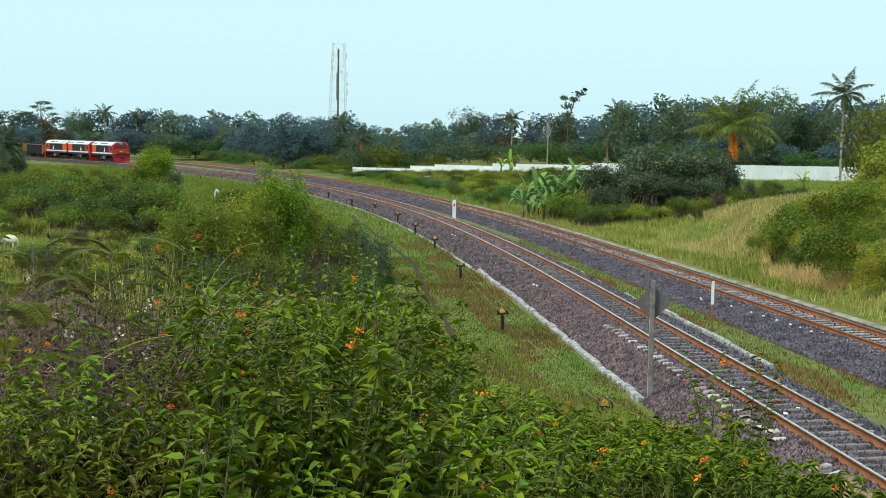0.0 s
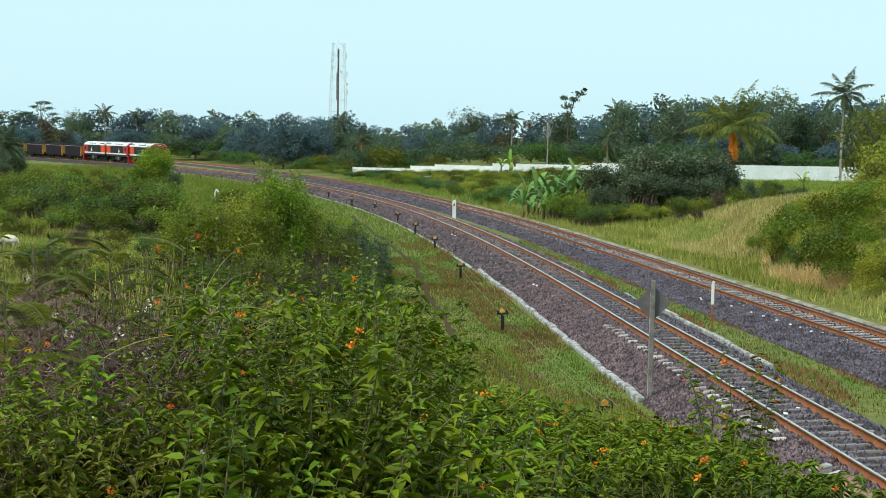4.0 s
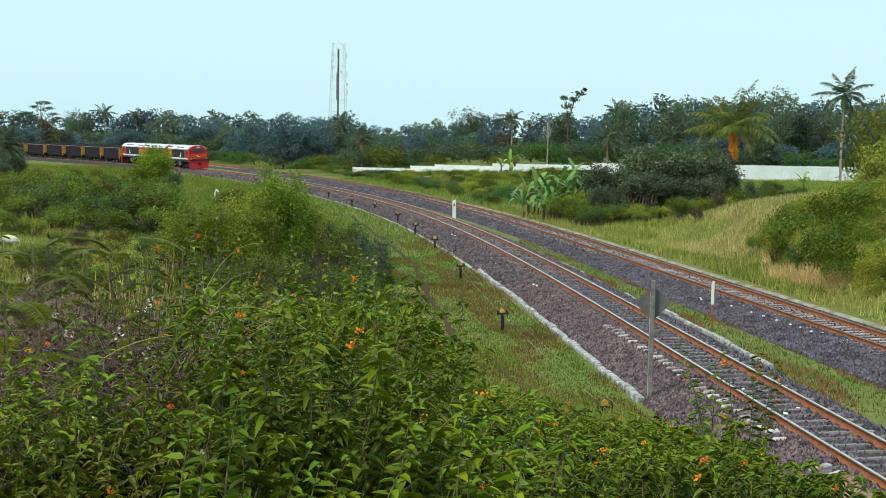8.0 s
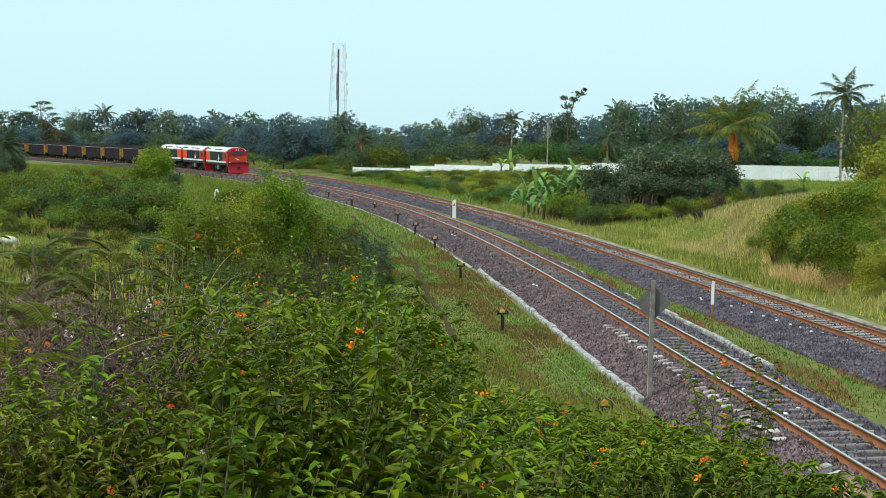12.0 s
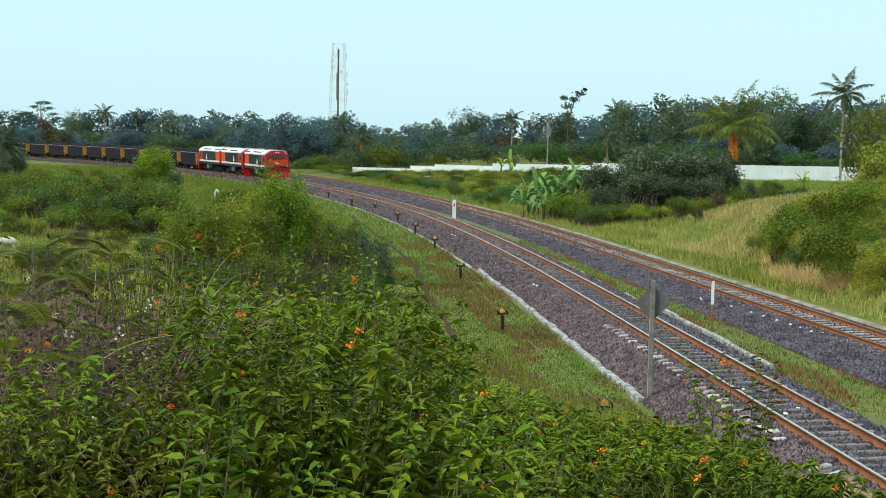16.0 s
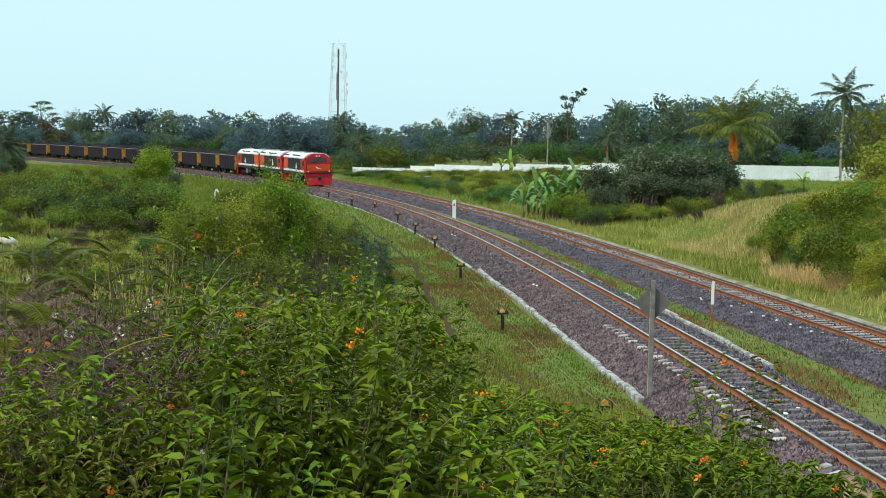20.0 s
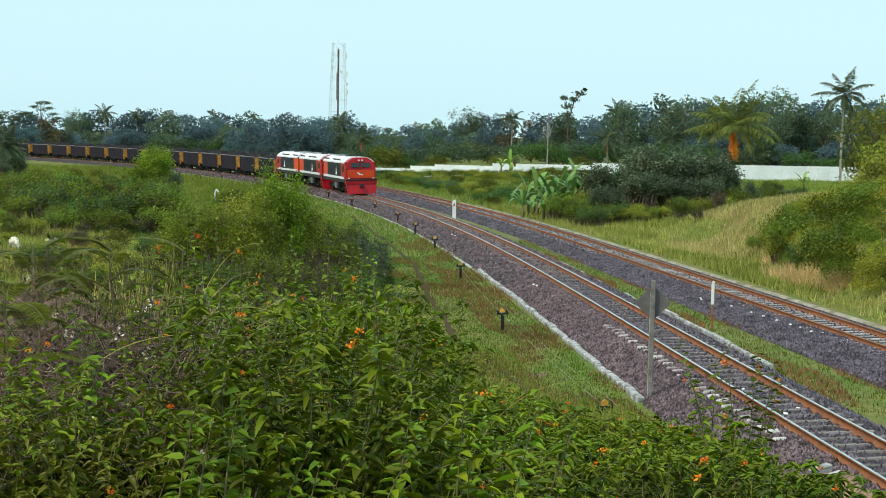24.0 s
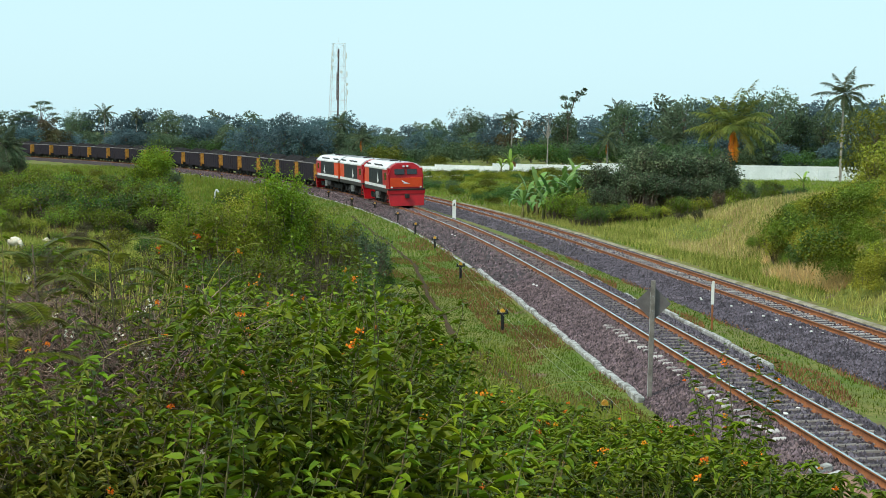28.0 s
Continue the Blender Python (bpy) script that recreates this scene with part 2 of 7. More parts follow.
def at(T, s, o=0.0):
    """x, y, heading at s metres along a line, o metres to its left."""
    x, y, a = (np.interp(s, SS, T[:, i]) for i in range(3))
    return x - o * np.sin(a), y + o * np.cos(a), a


def offset(T, x, y):
    """How far to the left of a line the points lie, and how far along."""
    x, y = np.asarray(x, float).ravel(), np.asarray(y, float).ravel()
    P = T[::4]
    o, s = np.empty(len(x)), np.empty(len(x))
    for i in range(0, len(x), 4000):
        dx, dy = x[i:i + 4000, None] - P[:, 0], y[i:i + 4000, None] - P[:, 1]
        j = np.argmin(dx * dx + dy * dy, 1)
        r = np.arange(len(j))
        a = P[j, 2]
        o[i:i + 4000] = -dx[r, j] * np.sin(a) + dy[r, j] * np.cos(a)
        s[i:i + 4000] = SS[::4][j] + dx[r, j] * np.cos(a) + dy[r, j] * np.sin(a)
    return o, s


def ss(t):
    t = np.clip(t, 0, 1)
    return t * t * (3 - 2 * t)


def waves(x, y):
    return (np.sin(x * 0.9 + 1.3 * np.sin(y * 0.37)) + np.sin(y * 0.71 + 1.7 * np.sin(x * 0.43)) + 0.5 * np.sin(x * 2.1 + y * 1.7)) * 0.4


def ground_z(x, y):
    x, y = np.asarray(x, float), np.asarray(y, float)
    shape = x.shape
    x, y = x.ravel(), y.ravel()
    o1, _ = offset(T1, x, y)
    o2, s2 = offset(T2, x, y)
    far = np.hypot(x, y) > 520
    base = np.full(len(x), -0.85)
    # formation under and between the lines
    between = (o1 < 2.2) & (o2 > -2.2)
    z = np.where(between, -0.62 - 0.28 * ss((-1.8 - o1) / 3.2), base)
    z = np.where((o1 >= 2.2) & (o1 < 6), -0.62 - 0.23 * ss((o1 - 2.4) / 1.8), z)
    z = z + 0.10 * waves(x, y) * ss((o1 - 3) / 6) + 0.05 * waves(x * 2, y * 2) * ss((o1 - 2.5) / 3)
    # the slope on which the camera stands
    u = x / np.maximum(y, 3.0)
    k = 0.155 - 0.05 * ss((0.03 - u) / 0.11)
    hill = np.minimum(np.minimum(3.93 + 0.0 * x, 4.68 - k * y), -0.8 + (o1 - 2.8) * 0.83)
    hill = np.where(y < -6, np.minimum(3.93, hill), hill)
    z = np.where(o1 > 2.8, np.maximum(z, hill + 0.12 * waves(x * 1.3, y * 1.3)), z)
    # the bank beyond the second line, lower further on
    r = -o2
    r0 = 3.2 + 3.5 * ss((y - 60) / 35)
    bank = (2.3 * ss((r - r0) / 4.5) + 0.10 * np.clip(r - r0 - 3, 0, 9)) * ss((108 - y) / 18)
    level = 0.1 - 0.35 * ss((0.06 - x / np.maximum(y, 5)) / 0.1) * ss((y - 120) / 60)
    rise = -0.80 + (level + 0.80) * ss((r - 2.6) / (9 + 20 * ss((y - 95) / 60))) * ss((y - 80) / 40) + bank + 0.2 * waves(x * 0.6, y * 0.6) * ss((r - 4) / 6)
    z = np.where(r > 2.2, rise, z)
    z = np.where(far, 0.4 + 0.0 * x, z)
    return z.reshape(shape)


def gz(x, y):
    return float(ground_z(np.array([x]), np.array([y]))[0])


GROUND_Y = np.concatenate([np.arange(-40, 0, 4), np.arange(0, 20, 0.6), np.arange(20, 70, 1.0), np.geomspace(70, 600, 110), np.geomspace(650, 4500, 14)])
GROUND_U = np.concatenate([[-8, -3, -1.5, -0.9, -0.6], np.linspace(-0.45, 0.45, 150), [0.6, 0.9, 1.5, 3, 8]])
_Y, _U = np.meshgrid(GROUND_Y, GROUND_U, indexing="ij")
GROUND_Z = ground_z(_U * (np.abs(_Y) + 9), _Y)


def sheet_z(x, y):
    """The height of the built ground sheet itself, between its grid points."""
    x, y = np.asarray(x, float), np.asarray(y, float)
    u = x / (np.abs(y) + 9)
    i = np.clip(np.searchsorted(GROUND_Y, y) - 1, 0, len(GROUND_Y) - 2)
    j = np.clip(np.searchsorted(GROUND_U, u) - 1, 0, len(GROUND_U) - 2)
    a, b = (y - GROUND_Y[i]) / (GROUND_Y[i + 1] - GROUND_Y[i]), (u - GROUND_U[j]) / (GROUND_U[j + 1] - GROUND_U[j])
    return (GROUND_Z[i, j] * (1 - b) + GROUND_Z[i, j + 1] * b) * (1 - a) + (GROUND_Z[i + 1, j] * (1 - b) + GROUND_Z[i + 1, j + 1] * b) * a


def build_ground():
    Y, U = _Y, _U
    X = U * (np.abs(Y) + 9)
    Z = GROUND_Z
    n, m = Y.shape
    v = np.stack([X, Y, Z], -1).reshape(-1, 3)
    i = np.arange(n * m).reshape(n, m)
    f = np.stack([i[:-1, :-1], i[:-1, 1:], i[1:, 1:], i[1:, :-1]], -1).reshape(-1, 4)
    g = raw("ground", v, f, ground_mat(), smooth=True)
    tagged(g, "grassy ground with green and dry tufts and bare soil", "ground", kind="structure")


def ground_mat():
    m = mat("meadow_soil", (0.085, 0.130, 0.014), 0.95, 0.4, 0.35, 1.0, col2=(0.160, 0.150, 0.035), fine=14)
    n, l = m.node_tree.nodes, m.node_tree.links
    b = n["Principled BSDF"]
    src = b.inputs["Base Color"].links[0].from_socket
    tex = n.new("ShaderNodeTexNoise")
    tex.inputs["Scale"].default_value, tex.inputs["Detail"].default_value = 0.8, 6
    geo = n.new("ShaderNodeNewGeometry")
    l.new(geo.outputs["Position"], tex.inputs["Vector"])
    mr = n.new("ShaderNodeMapRange")
    mr.inputs["From Min"].default_value, mr.inputs["From Max"].default_value = 0.58, 0.70
    l.new(tex.outputs[0], mr.inputs[0])
    mx = n.new("ShaderNodeMixRGB")
    mx.inputs[2].default_value = (0.15, 0.095, 0.06, 1)
    l.new(mr.outputs[0], mx.inputs[0])
    l.new(src, mx.inputs[1])
    l.new(mx.outputs[0], b.inputs["Base Color"])
    return m


build_ground()


def sweep(T, s0, s1, prof, dz=0.0, step=1.0, closed=False):
    """Carry a profile of (left offset, height) along a line; returns verts and quads."""
    s = np.arange(s0, s1 + step / 2, step)
    k = len(prof)
    v = np.empty((len(s), k, 3))
    for j, (o, z) in enumerate(prof):
        x, y, _ = at(T, s, o)
        v[:, j] = np.stack([x, y, np.full_like(x, z + dz)], 1)
    i = np.arange(len(s) * k).reshape(len(s), k)
    if closed:
        i = np.concatenate([i, i[:, :1]], 1)
    f = np.stack([i[:-1, :-1], i[1:, :-1], i[1:, 1:], i[:-1, 1:]], -1).reshape(-1, 4)
    return v.reshape(-1, 3), f


S_END = 330
BALLAST_1 = [(2.6, -0.85), (2.25, -0.55), (1.1, -0.185), (-1.1, -0.130), (-1.9, -0.42), (-2.4, -0.80)]
BALLAST_2 = [(3.6, -0.62), (2.9, -0.33), (1.1, -0.185), (-1.1, -0.130), (-1.8, -0.24), (-2.4, -0.6)]


def build_line(name, T, dz, prof, top, label, sleeper):
    """One railway line: ballast bed, two rails with a worn head, sleepers and clips."""
    v, f = sweep(T, -14, S_END, prof, dz)
    bed = raw("ballast_bed", v, f[:, ::-1], M["ballast"], smooth=True)
    tagged(bed, "dark grey crushed-stone ballast bed under the track", "ballast", kind="structure")
    tr = thing(name, None, label, "railway track", kind="structure")
    for side, c in ((0.5655, 0.0), (-0.5655, CANT)):
        web = [(-0.075, -0.20), (-0.075, -0.185), (-0.014, -0.165), (-0.012, -0.045), (-0.036, -0.03), (-0.036, -0.004), (0.036, -0.004), (0.036, -0.03), (0.012, -0.045), (0.014, -0.165), (0.075, -0.185), (0.075, -0.20)]
        v, f = sweep(T, -14, S_END, [(side - o, z + c) for o, z in web], dz, closed=True)
        rail = raw("rail", v, f, M["rust"], tr, "rust-brown steel rail")
        head = [(-0.034, -0.003), (-0.030, 0.002), (0.030, 0.002), (0.034, -0.003)]
        v, f = sweep(T, -14, S_END, [(side - o, z + c) for o, z in head], dz, closed=True)
        raw("running_surface", v, f, top, rail, "worn running surface of the rail")
    # sleepers
    bm = B()
    ends = []
    for x, zt in ((-1.0, -0.158), (-0.35, -0.152), (0.35, -0.152), (1.0, -0.158)):
        ends.append([bm.verts.new(c) for c in ((x, -0.13, -0.32), (x, -0.065, zt), (x, 0.065, zt), (x, 0.13, -0.32))])
    for a, b in zip(ends[:-1], ends[1:]):
        for i in range(4):
            bm.faces.new((a[i], b[i], b[(i + 1) % 4], a[(i + 1) % 4]))
    bm.faces.new(ends[0])
    bm.faces.new(ends[-1][::-1])
    bmesh.ops.recalc_face_normals(bm, faces=bm.faces[:])
    one = part("sleeper", bm, sleeper, tr, "pale concrete sleeper")
    tilt = math.degrees(math.atan2(CANT, 1.131))
    n = 0
    for i, s in enumerate(np.arange(-8, S_END, 0.6)):
        x, y, a = at(T, s + random.uniform(-0.03, 0.03))
        m = pose(x, y, dz + CANT / 2, 0, tilt * -1, math.degrees(a) - 90 + random.uniform(-0.6, 0.6))
        if n == 0:
            one.matrix_basis = m
        elif n < 300:
            o = link("sleeper", one.data, tr)
            o.matrix_basis = m
        n += 1
    rest_v, rest_f = [], []
    co = np.array([p.co[:] for p in one.data.vertices])
    quads = [p.vertices[:] for p in one.data.polygons if len(p.vertices) == 4]
    for s in np.arange(-8 + 0.6 * 300, S_END, 0.6):
        x, y, a = at(T, s)
        w = pose(x, y, dz + CANT / 2, 0, -tilt, math.degrees(a) - 90)
        R, t = np.array(w.to_3x3()), np.array(w.translation)
        rest_f.append(np.array(quads) + len(rest_v) * len(co))
        rest_v.append(co @ R.T + t)
    tagged(raw("far_sleepers", np.concatenate(rest_v), np.concatenate(rest_f), sleeper, tr), kind="stuff")
    # spring clips: a bent bar on both sides of each rail
    bm = B()
    for sd in (-1, 1):
        box(bm, 0.05 * sd - 0.03 + 0.05 * sd, 0.05 * sd + 0.03 + 0.05 * sd, -0.05, 0.05, -0.19, -0.125, 0.012)
    me = bpy.data.meshes.new("clips")
    bm.to_mesh(me)
    bm.free()
    co = np.array([p.co[:] for p in me.vertices])
    me.calc_loop_triangles()
    tri = np.array([t.vertices[:] for t in me.loop_triangles])
    cv, cf = [], []
    for s in np.arange(-8, 75, 0.6):
        for side, c in ((0.5655, 0.0), (-0.5655, CANT)):
            x, y, a = at(T, s, side)
            w = pose(x, y, dz + c, 0, 0, math.degrees(a) - 90)
            cf.append(tri + len(cv) * len(co))
            cv.append(co @ np.array(w.to_3x3()).T + np.array(w.translation))
    tagged(raw("rail_clips", np.concatenate(cv), np.concatenate(cf), M["clip"], tr, "rusty rail clips"), kind="stuff")
    return tr


build_line("railway_track", T1, 0.0, BALLAST_1, M["rail_top"], "railway track with rusty rails and pale concrete sleepers on ballast", M["sleeper"])
build_line("railway_track", T2, Z2, BALLAST_2, M["rail_dull"], "second railway track with dull rusty rails on concrete sleepers", M["palesleeper"])

# ================= train =================
LOCO_L, WAGON_L = 13.3, 10.664


def wheelset(parent, x, r, half=0.5655):
    bm = B()
    for sd in (-1, 1):
        rod(bm, (sd * (half - 0.065), 0, 0), (sd * (half + 0.07), 0, 0), r, n=20)
        rod(bm, (sd * (half - 0.1), 0, 0), (sd * (half - 0.065), 0, 0), r + 0.03, n=20)
        for q in range(6):
            an = q * math.pi / 3
            rod(bm, (sd * (half + 0.072), 0.6 * r * math.cos(an), 0.6 * r * math.sin(an)), (sd * (half + 0.085), 0.6 * r * math.cos(an), 0.6 * r * math.sin(an)), 0.06, n=6)
    rod(bm, (-0.8, 0, 0), (0.8, 0, 0), 0.08, n=8)
    w = part("wheelset", bm, M["under"], parent)
    w.location = (0, x, r)
    return w


def bogie(parent, yc, axles, r, long):
    bm = B()
    for sd in (-1, 1):
        x = sd * 0.86
        prism_pts = [(-long / 2, 0.62), (-long / 2 + 0.25, 0.72), (long / 2 - 0.25, 0.72), (long / 2, 0.62), (long / 2 - 0.1, 0.48), (long / 2 - 0.7, 0.36), (-long / 2 + 0.7, 0.36), (-long / 2 + 0.1, 0.48)]
        a = [bm.verts.new((x - 0.06, yc + p, z)) for p, z in prism_pts]
        b = [bm.verts.new((x + 0.06, yc + p, z)) for p, z in prism_pts]
        bm.faces.new(a)
        bm.faces.new(b[::-1])
        for i in range(len(a)):
            bm.faces.new((a[i], b[i], b[(i + 1) % len(a)], a[(i + 1) % len(a)]))
        for ax in axles:
            box(bm, x - 0.1, x + 0.12, ax - 0.17, ax + 0.17, r - 0.18, r + 0.2, 0.03)
            rod(bm, (x + sd * 0.05, ax + 0.32, r - 0.1), (x + sd * 0.05, ax + 0.32, r + 0.3), 0.09)
            rod(bm, (x + sd * 0.05, ax - 0.32, r - 0.1), (x + sd * 0.05, ax - 0.32, r + 0.3), 0.09)
    box(bm, -0.85, 0.85, yc - 0.2, yc + 0.2, 0.45, 0.8)
    bmesh.ops.recalc_face_normals(bm, faces=bm.faces[:])
    return part("bogie_frame", bm, M["under"], parent)


def squat(L, floor=1.4, k=0.9, wide=1.045):
    """Bring the body above the deck down to its true height and out to its true width."""
    for o in L.children_recursive:
        if o.name.startswith(("wheelset", "bogie")):
            continue
        at_home = o.matrix_basis == Matrix.Identity(4)
        for v in o.data.vertices:
            v.co.x *= wide
            if at_home:
                v.co.z = v.co.z if v.co.z < floor else floor + (v.co.z - floor) * k
            else:
                v.co.z *= k
        if not at_home:
            o.location.x *= wide
            o.location.z = floor + (o.location.z - floor) * k


def locomotive(label):
    """A six-axle diesel: full-width body with a chamfered white roof, one cab with the red front at +y."""
    L = thing("diesel_locomotive", None, label, "locomotive", "locomotives at the head of the train")
    R = (LOCO_L - 0.75) / 2
    # deck and side sill
    bm = box(B(), -1.36, 1.36, -R, R, 1.06, 1.34, 0.02)
    part("underframe", bm, M["under"], L, "dark underframe")
    bm = B()
    for sd in (-1, 1):
        box(bm, sd * 1.345, sd * 1.365, -R + 0.2, R - 1.2, 1.38, 1.62)
    part("side_stripe", bm, M["locowhite"], L, "white stripe along the side")
    # engine body, black with orange rear bay
    low = [(-1.32, 1.34), (-1.32, 3.12), (1.32, 3.12), (1.32, 1.34)]
    bm = B()
    prism(bm, low, -R + 2.4, R - 3.0)
    part("engine_body", bm, M["grille"], L, "black side grilles")
    bm = B()
    prism(bm, low, -R + 0.15, -R + 2.4)
    part("rear_bay", bm, M["orange"], L, "orange-red rear bay")
    bm = B()
    prism(bm, low, R - 3.0, R - 0.55)
    cab = part("cab", bm, M["red"], L, "red driver's cab")
    roof = [(-1.36, 2.98), (-1.36, 3.10), (-0.98, 3.48), (-0.62, 3.60), (0.62, 3.60), (0.98, 3.48), (1.36, 3.10), (1.36, 2.98)]
    bm = B()
    prism(bm, roof, -R + 0.15, R - 0.9)
    part("roof", bm, M["locowhite"], L, "white chamfered roof")
    # cab front: raked upper face with chamfered corners
    bm = B()
    fr = [(-1.32, 1.34), (-1.36, 2.55), (-1.02, 3.28), (-0.62, 3.55), (0.62, 3.55), (1.02, 3.28), (1.36, 2.55), (1.32, 1.34)]
    bk = [bm.verts.new((x, R - 0.92, z + (0.04 if z > 3 else 0))) for x, z in fr]
    ft = [bm.verts.new((x * 0.97, R - 0.2 - max(0, z - 2.3) * 0.22, z)) for x, z in fr]
    bm.faces.new(ft)
    bm.faces.new(bk[::-1])
    for i in range(len(fr)):
        bm.faces.new((bk[i], ft[i], ft[(i + 1) % len(fr)], bk[(i + 1) % len(fr)]))
    bmesh.ops.recalc_face_normals(bm, faces=bm.faces[:])
    front = part("cab_front", bm, M["red"], L, "red cab front")
    ang = math.atan(0.22)
    def onface(x0, x1, z0, z1, pr, material, name, lab=""):
        b = box(B(), x0, x1, -pr, pr, 0, (z1 - z0) / math.cos(ang), 0.012)
        o = part(name, b, material, front, lab)
        o.matrix_basis = pose(0, R - 0.2 - max(0, z0 - 2.3) * 0.22, z0, math.degrees(ang) if z0 >= 2.3 else 0, 0, 0)
        return o
    onface(-0.84, -0.08, 2.58, 3.04, 0.03, M["glass"], "windscreen", "dark windscreen")
    onface(0.08, 0.84, 2.58, 3.04, 0.03, M["glass"], "windscreen", "dark windscreen")
    onface(-1.20, 1.20, 1.50, 2.29, 0.035, M["orange"], "front_panel", "orange front panel")
    onface(-0.32, 0.32, 3.18, 3.42, 0.05, M["red"], "headlamp_box")
    for x in (-0.14, 0.14):
        b = rod(B(), (x, R - 0.42, 3.29), (x, R - 0.33, 3.29), 0.09, n=12)
        part("headlamp", b, M["locowhite"], front, "round headlamp")
    for x in (-1.08, 1.08):
        b = rod(B(), (x, R - 0.2, 1.50), (x, R - 0.10, 1.50), 0.075, n=12)
        part("marker_lamp", b, M["locowhite"], front, "small white marker lamp")
    # swoosh emblem as a plain slanted shape
    bm = B()
    pts = [(-0.30, 1.78), (0.05, 1.94), (0.34, 2.12), (0.30, 1.98), (0.14, 1.88), (0.26, 1.82)]
    vs = [bm.verts.new((x, R - 0.158, z)) for x, z in pts]
    vs2 = [bm.verts.new((x, R - 0.168, z)) for x, z in pts]
    bm.faces.new(vs)
    bm.faces.new(vs2[::-1])
    for i in range(len(pts)):
        bm.faces.new((vs[i], vs2[i], vs2[(i + 1) % len(pts)], vs[(i + 1) % len(pts)]))
    bmesh.ops.recalc_face_normals(bm, faces=bm.faces[:])
    part("emblem", bm, M["locowhite"], front, "white emblem")
    # pilot with buffer beam, coupler and steps
    bm = B()
    prism(bm, [(-1.38, 0.98), (-1.38, 1.26), (1.38, 1.26), (1.38, 0.98)], R - 0.55, R + 0.02)
    part("buffer_beam", bm, M["red"], L, "red buffer beam")
    part("beam_step", box(B(), -1.40, 1.40, R - 0.55, R + 0.05, 1.26, 1.37, 0.01), M["black"], L, "dark tread plate")
    bm = B()
    a = [(-1.34, 0.98, R - 0.05), (1.34, 0.98, R - 0.05), (1.24, 0.06, R + 0.16), (-1.24, 0.06, R + 0.16)]
    v1 = [bm.verts.new((x, y, z)) for x, z, y in a]
    v2 = [bm.verts.new((x, y - 0.35, z)) for x, z, y in a]
    bm.faces.new(v1)
    bm.faces.new(v2[::-1])
    for i in range(4):
        bm.faces.new((v1[i], v2[i], v2[(i + 1) % 4], v1[(i + 1) % 4]))
    bmesh.ops.recalc_face_normals(bm, faces=bm.faces[:])
    pilot = part("pilot", bm, M["red"], L, "red pilot plate")
    bm = box(B(), -0.16, 0.16, R - 0.1, R + 0.36, 0.66, 0.98, 0.04)
    part("coupler", bm, M["under"], L)
    bm = box(B(), -0.16, 0.16, -R - 0.36, -R + 0.1, 0.66, 0.98, 0.04)
    part("coupler", bm, M["under"], L)
    # side details: handrail, doors, windows, grille frames
    for sd in (-1, 1):
        bm = box(B(), sd * 1.31, sd * 1.335, R - 2.0, R - 1.2, 2.1, 2.72, 0.01)
        part("side_window", bm, M["glass"], cab, "dark side window")
        bm = box(B(), sd * 1.31, sd * 1.34, R - 2.85, R - 2.25, 1.4, 2.7, 0.01)
        part("cab_door", bm, M["red"], cab, "red cab door")
        for i in range(6):
            y = -R + 2.65 + i * 1.12
            bm = B()
            for j in range(9):
                box(bm, sd * 1.31, sd * 1.345, y, y + 0.85, 1.80 + j * 0.12, 1.86 + j * 0.12)
            part("grille", bm, M["grille"], L)
        # bird-like emblem on the body side: a plain pale shape
        bm = B()
        pts = [(0.0, 1.75), (0.5, 1.72), (0.95, 2.0), (0.62, 2.05), (0.45, 2.62), (0.22, 2.2)]
        y0 = R - 5.6
        a = [bm.verts.new((sd * 1.35, y0 + y, z)) for y, z in pts]
        b = [bm.verts.new((sd * 1.362, y0 + y, z)) for y, z in pts]
        bm.faces.new(a)
        bm.faces.new(b[::-1])
        for i in range(len(pts)):
            bm.faces.new((a[i], b[i], b[(i + 1) % len(pts)], a[(i + 1) % len(pts)]))
        bmesh.ops.recalc_face_normals(bm, faces=bm.faces[:])
        part("side_emblem", bm, M["locowhite"], L, "white emblem on the side")
        bm = B()
        for z in (0.35, 0.62, 0.9):
            box(bm, sd * 1.18, sd * 1.36, R - 0.75, R - 0.3, z, z + 0.04)
        box(bm, sd * 1.34, sd * 1.37, R - 0.78, R - 0.74, 0.3, 1.1)
        part("steps", bm, M["red"], L)
    # fuel tank, roof fans, exhaust
    bm = B()
    prism(bm, [(-1.2, 0.98), (-1.28, 0.6), (-0.95, 0.34), (0.95, 0.34), (1.28, 0.6), (1.2, 0.98)], -1.5, 1.5)
    part("fuel_tank", bm, M["under"], L, "dark fuel tank")
    for x in (-1.22, 1.22):
        part("air_reservoir", rod(B(), (x, 0.5, 0.45), (x, 0.5, 1.0), 0.2, n=12), M["steel"], L, "grey air reservoir")
    part("roof_deck", box(B(), -0.5, 0.5, -R + 0.3, R - 1.6, 3.595, 3.63, 0.01), M["roofgrey"], L, "grey roof deck")
    for sd in (-1, 1):
        for y in (-5.2, -3.9, -0.6, 0.8, 2.2):
            bm = box(B(), -0.5, 0.5, -0.02, 0.02, -0.15, 0.15)
            g = part("roof_grille", bm, M["grille"], L, "dark roof grille")
            g.matrix_basis = pose(sd * 1.20, y, 3.285, 0, 0, 90) @ pose(0, 0, 0, sd * 41, 0, 0)
    for y in (-4.9, -3.5, -2.1):
        bm = rod(B(), (0, y, 3.58), (0, y, 3.68), 0.52, n=20)
        rod(bm, (0, y, 3.68), (0, y, 3.70), 0.42, n=20)
        part("roof_fan", bm, M["steel"], L)
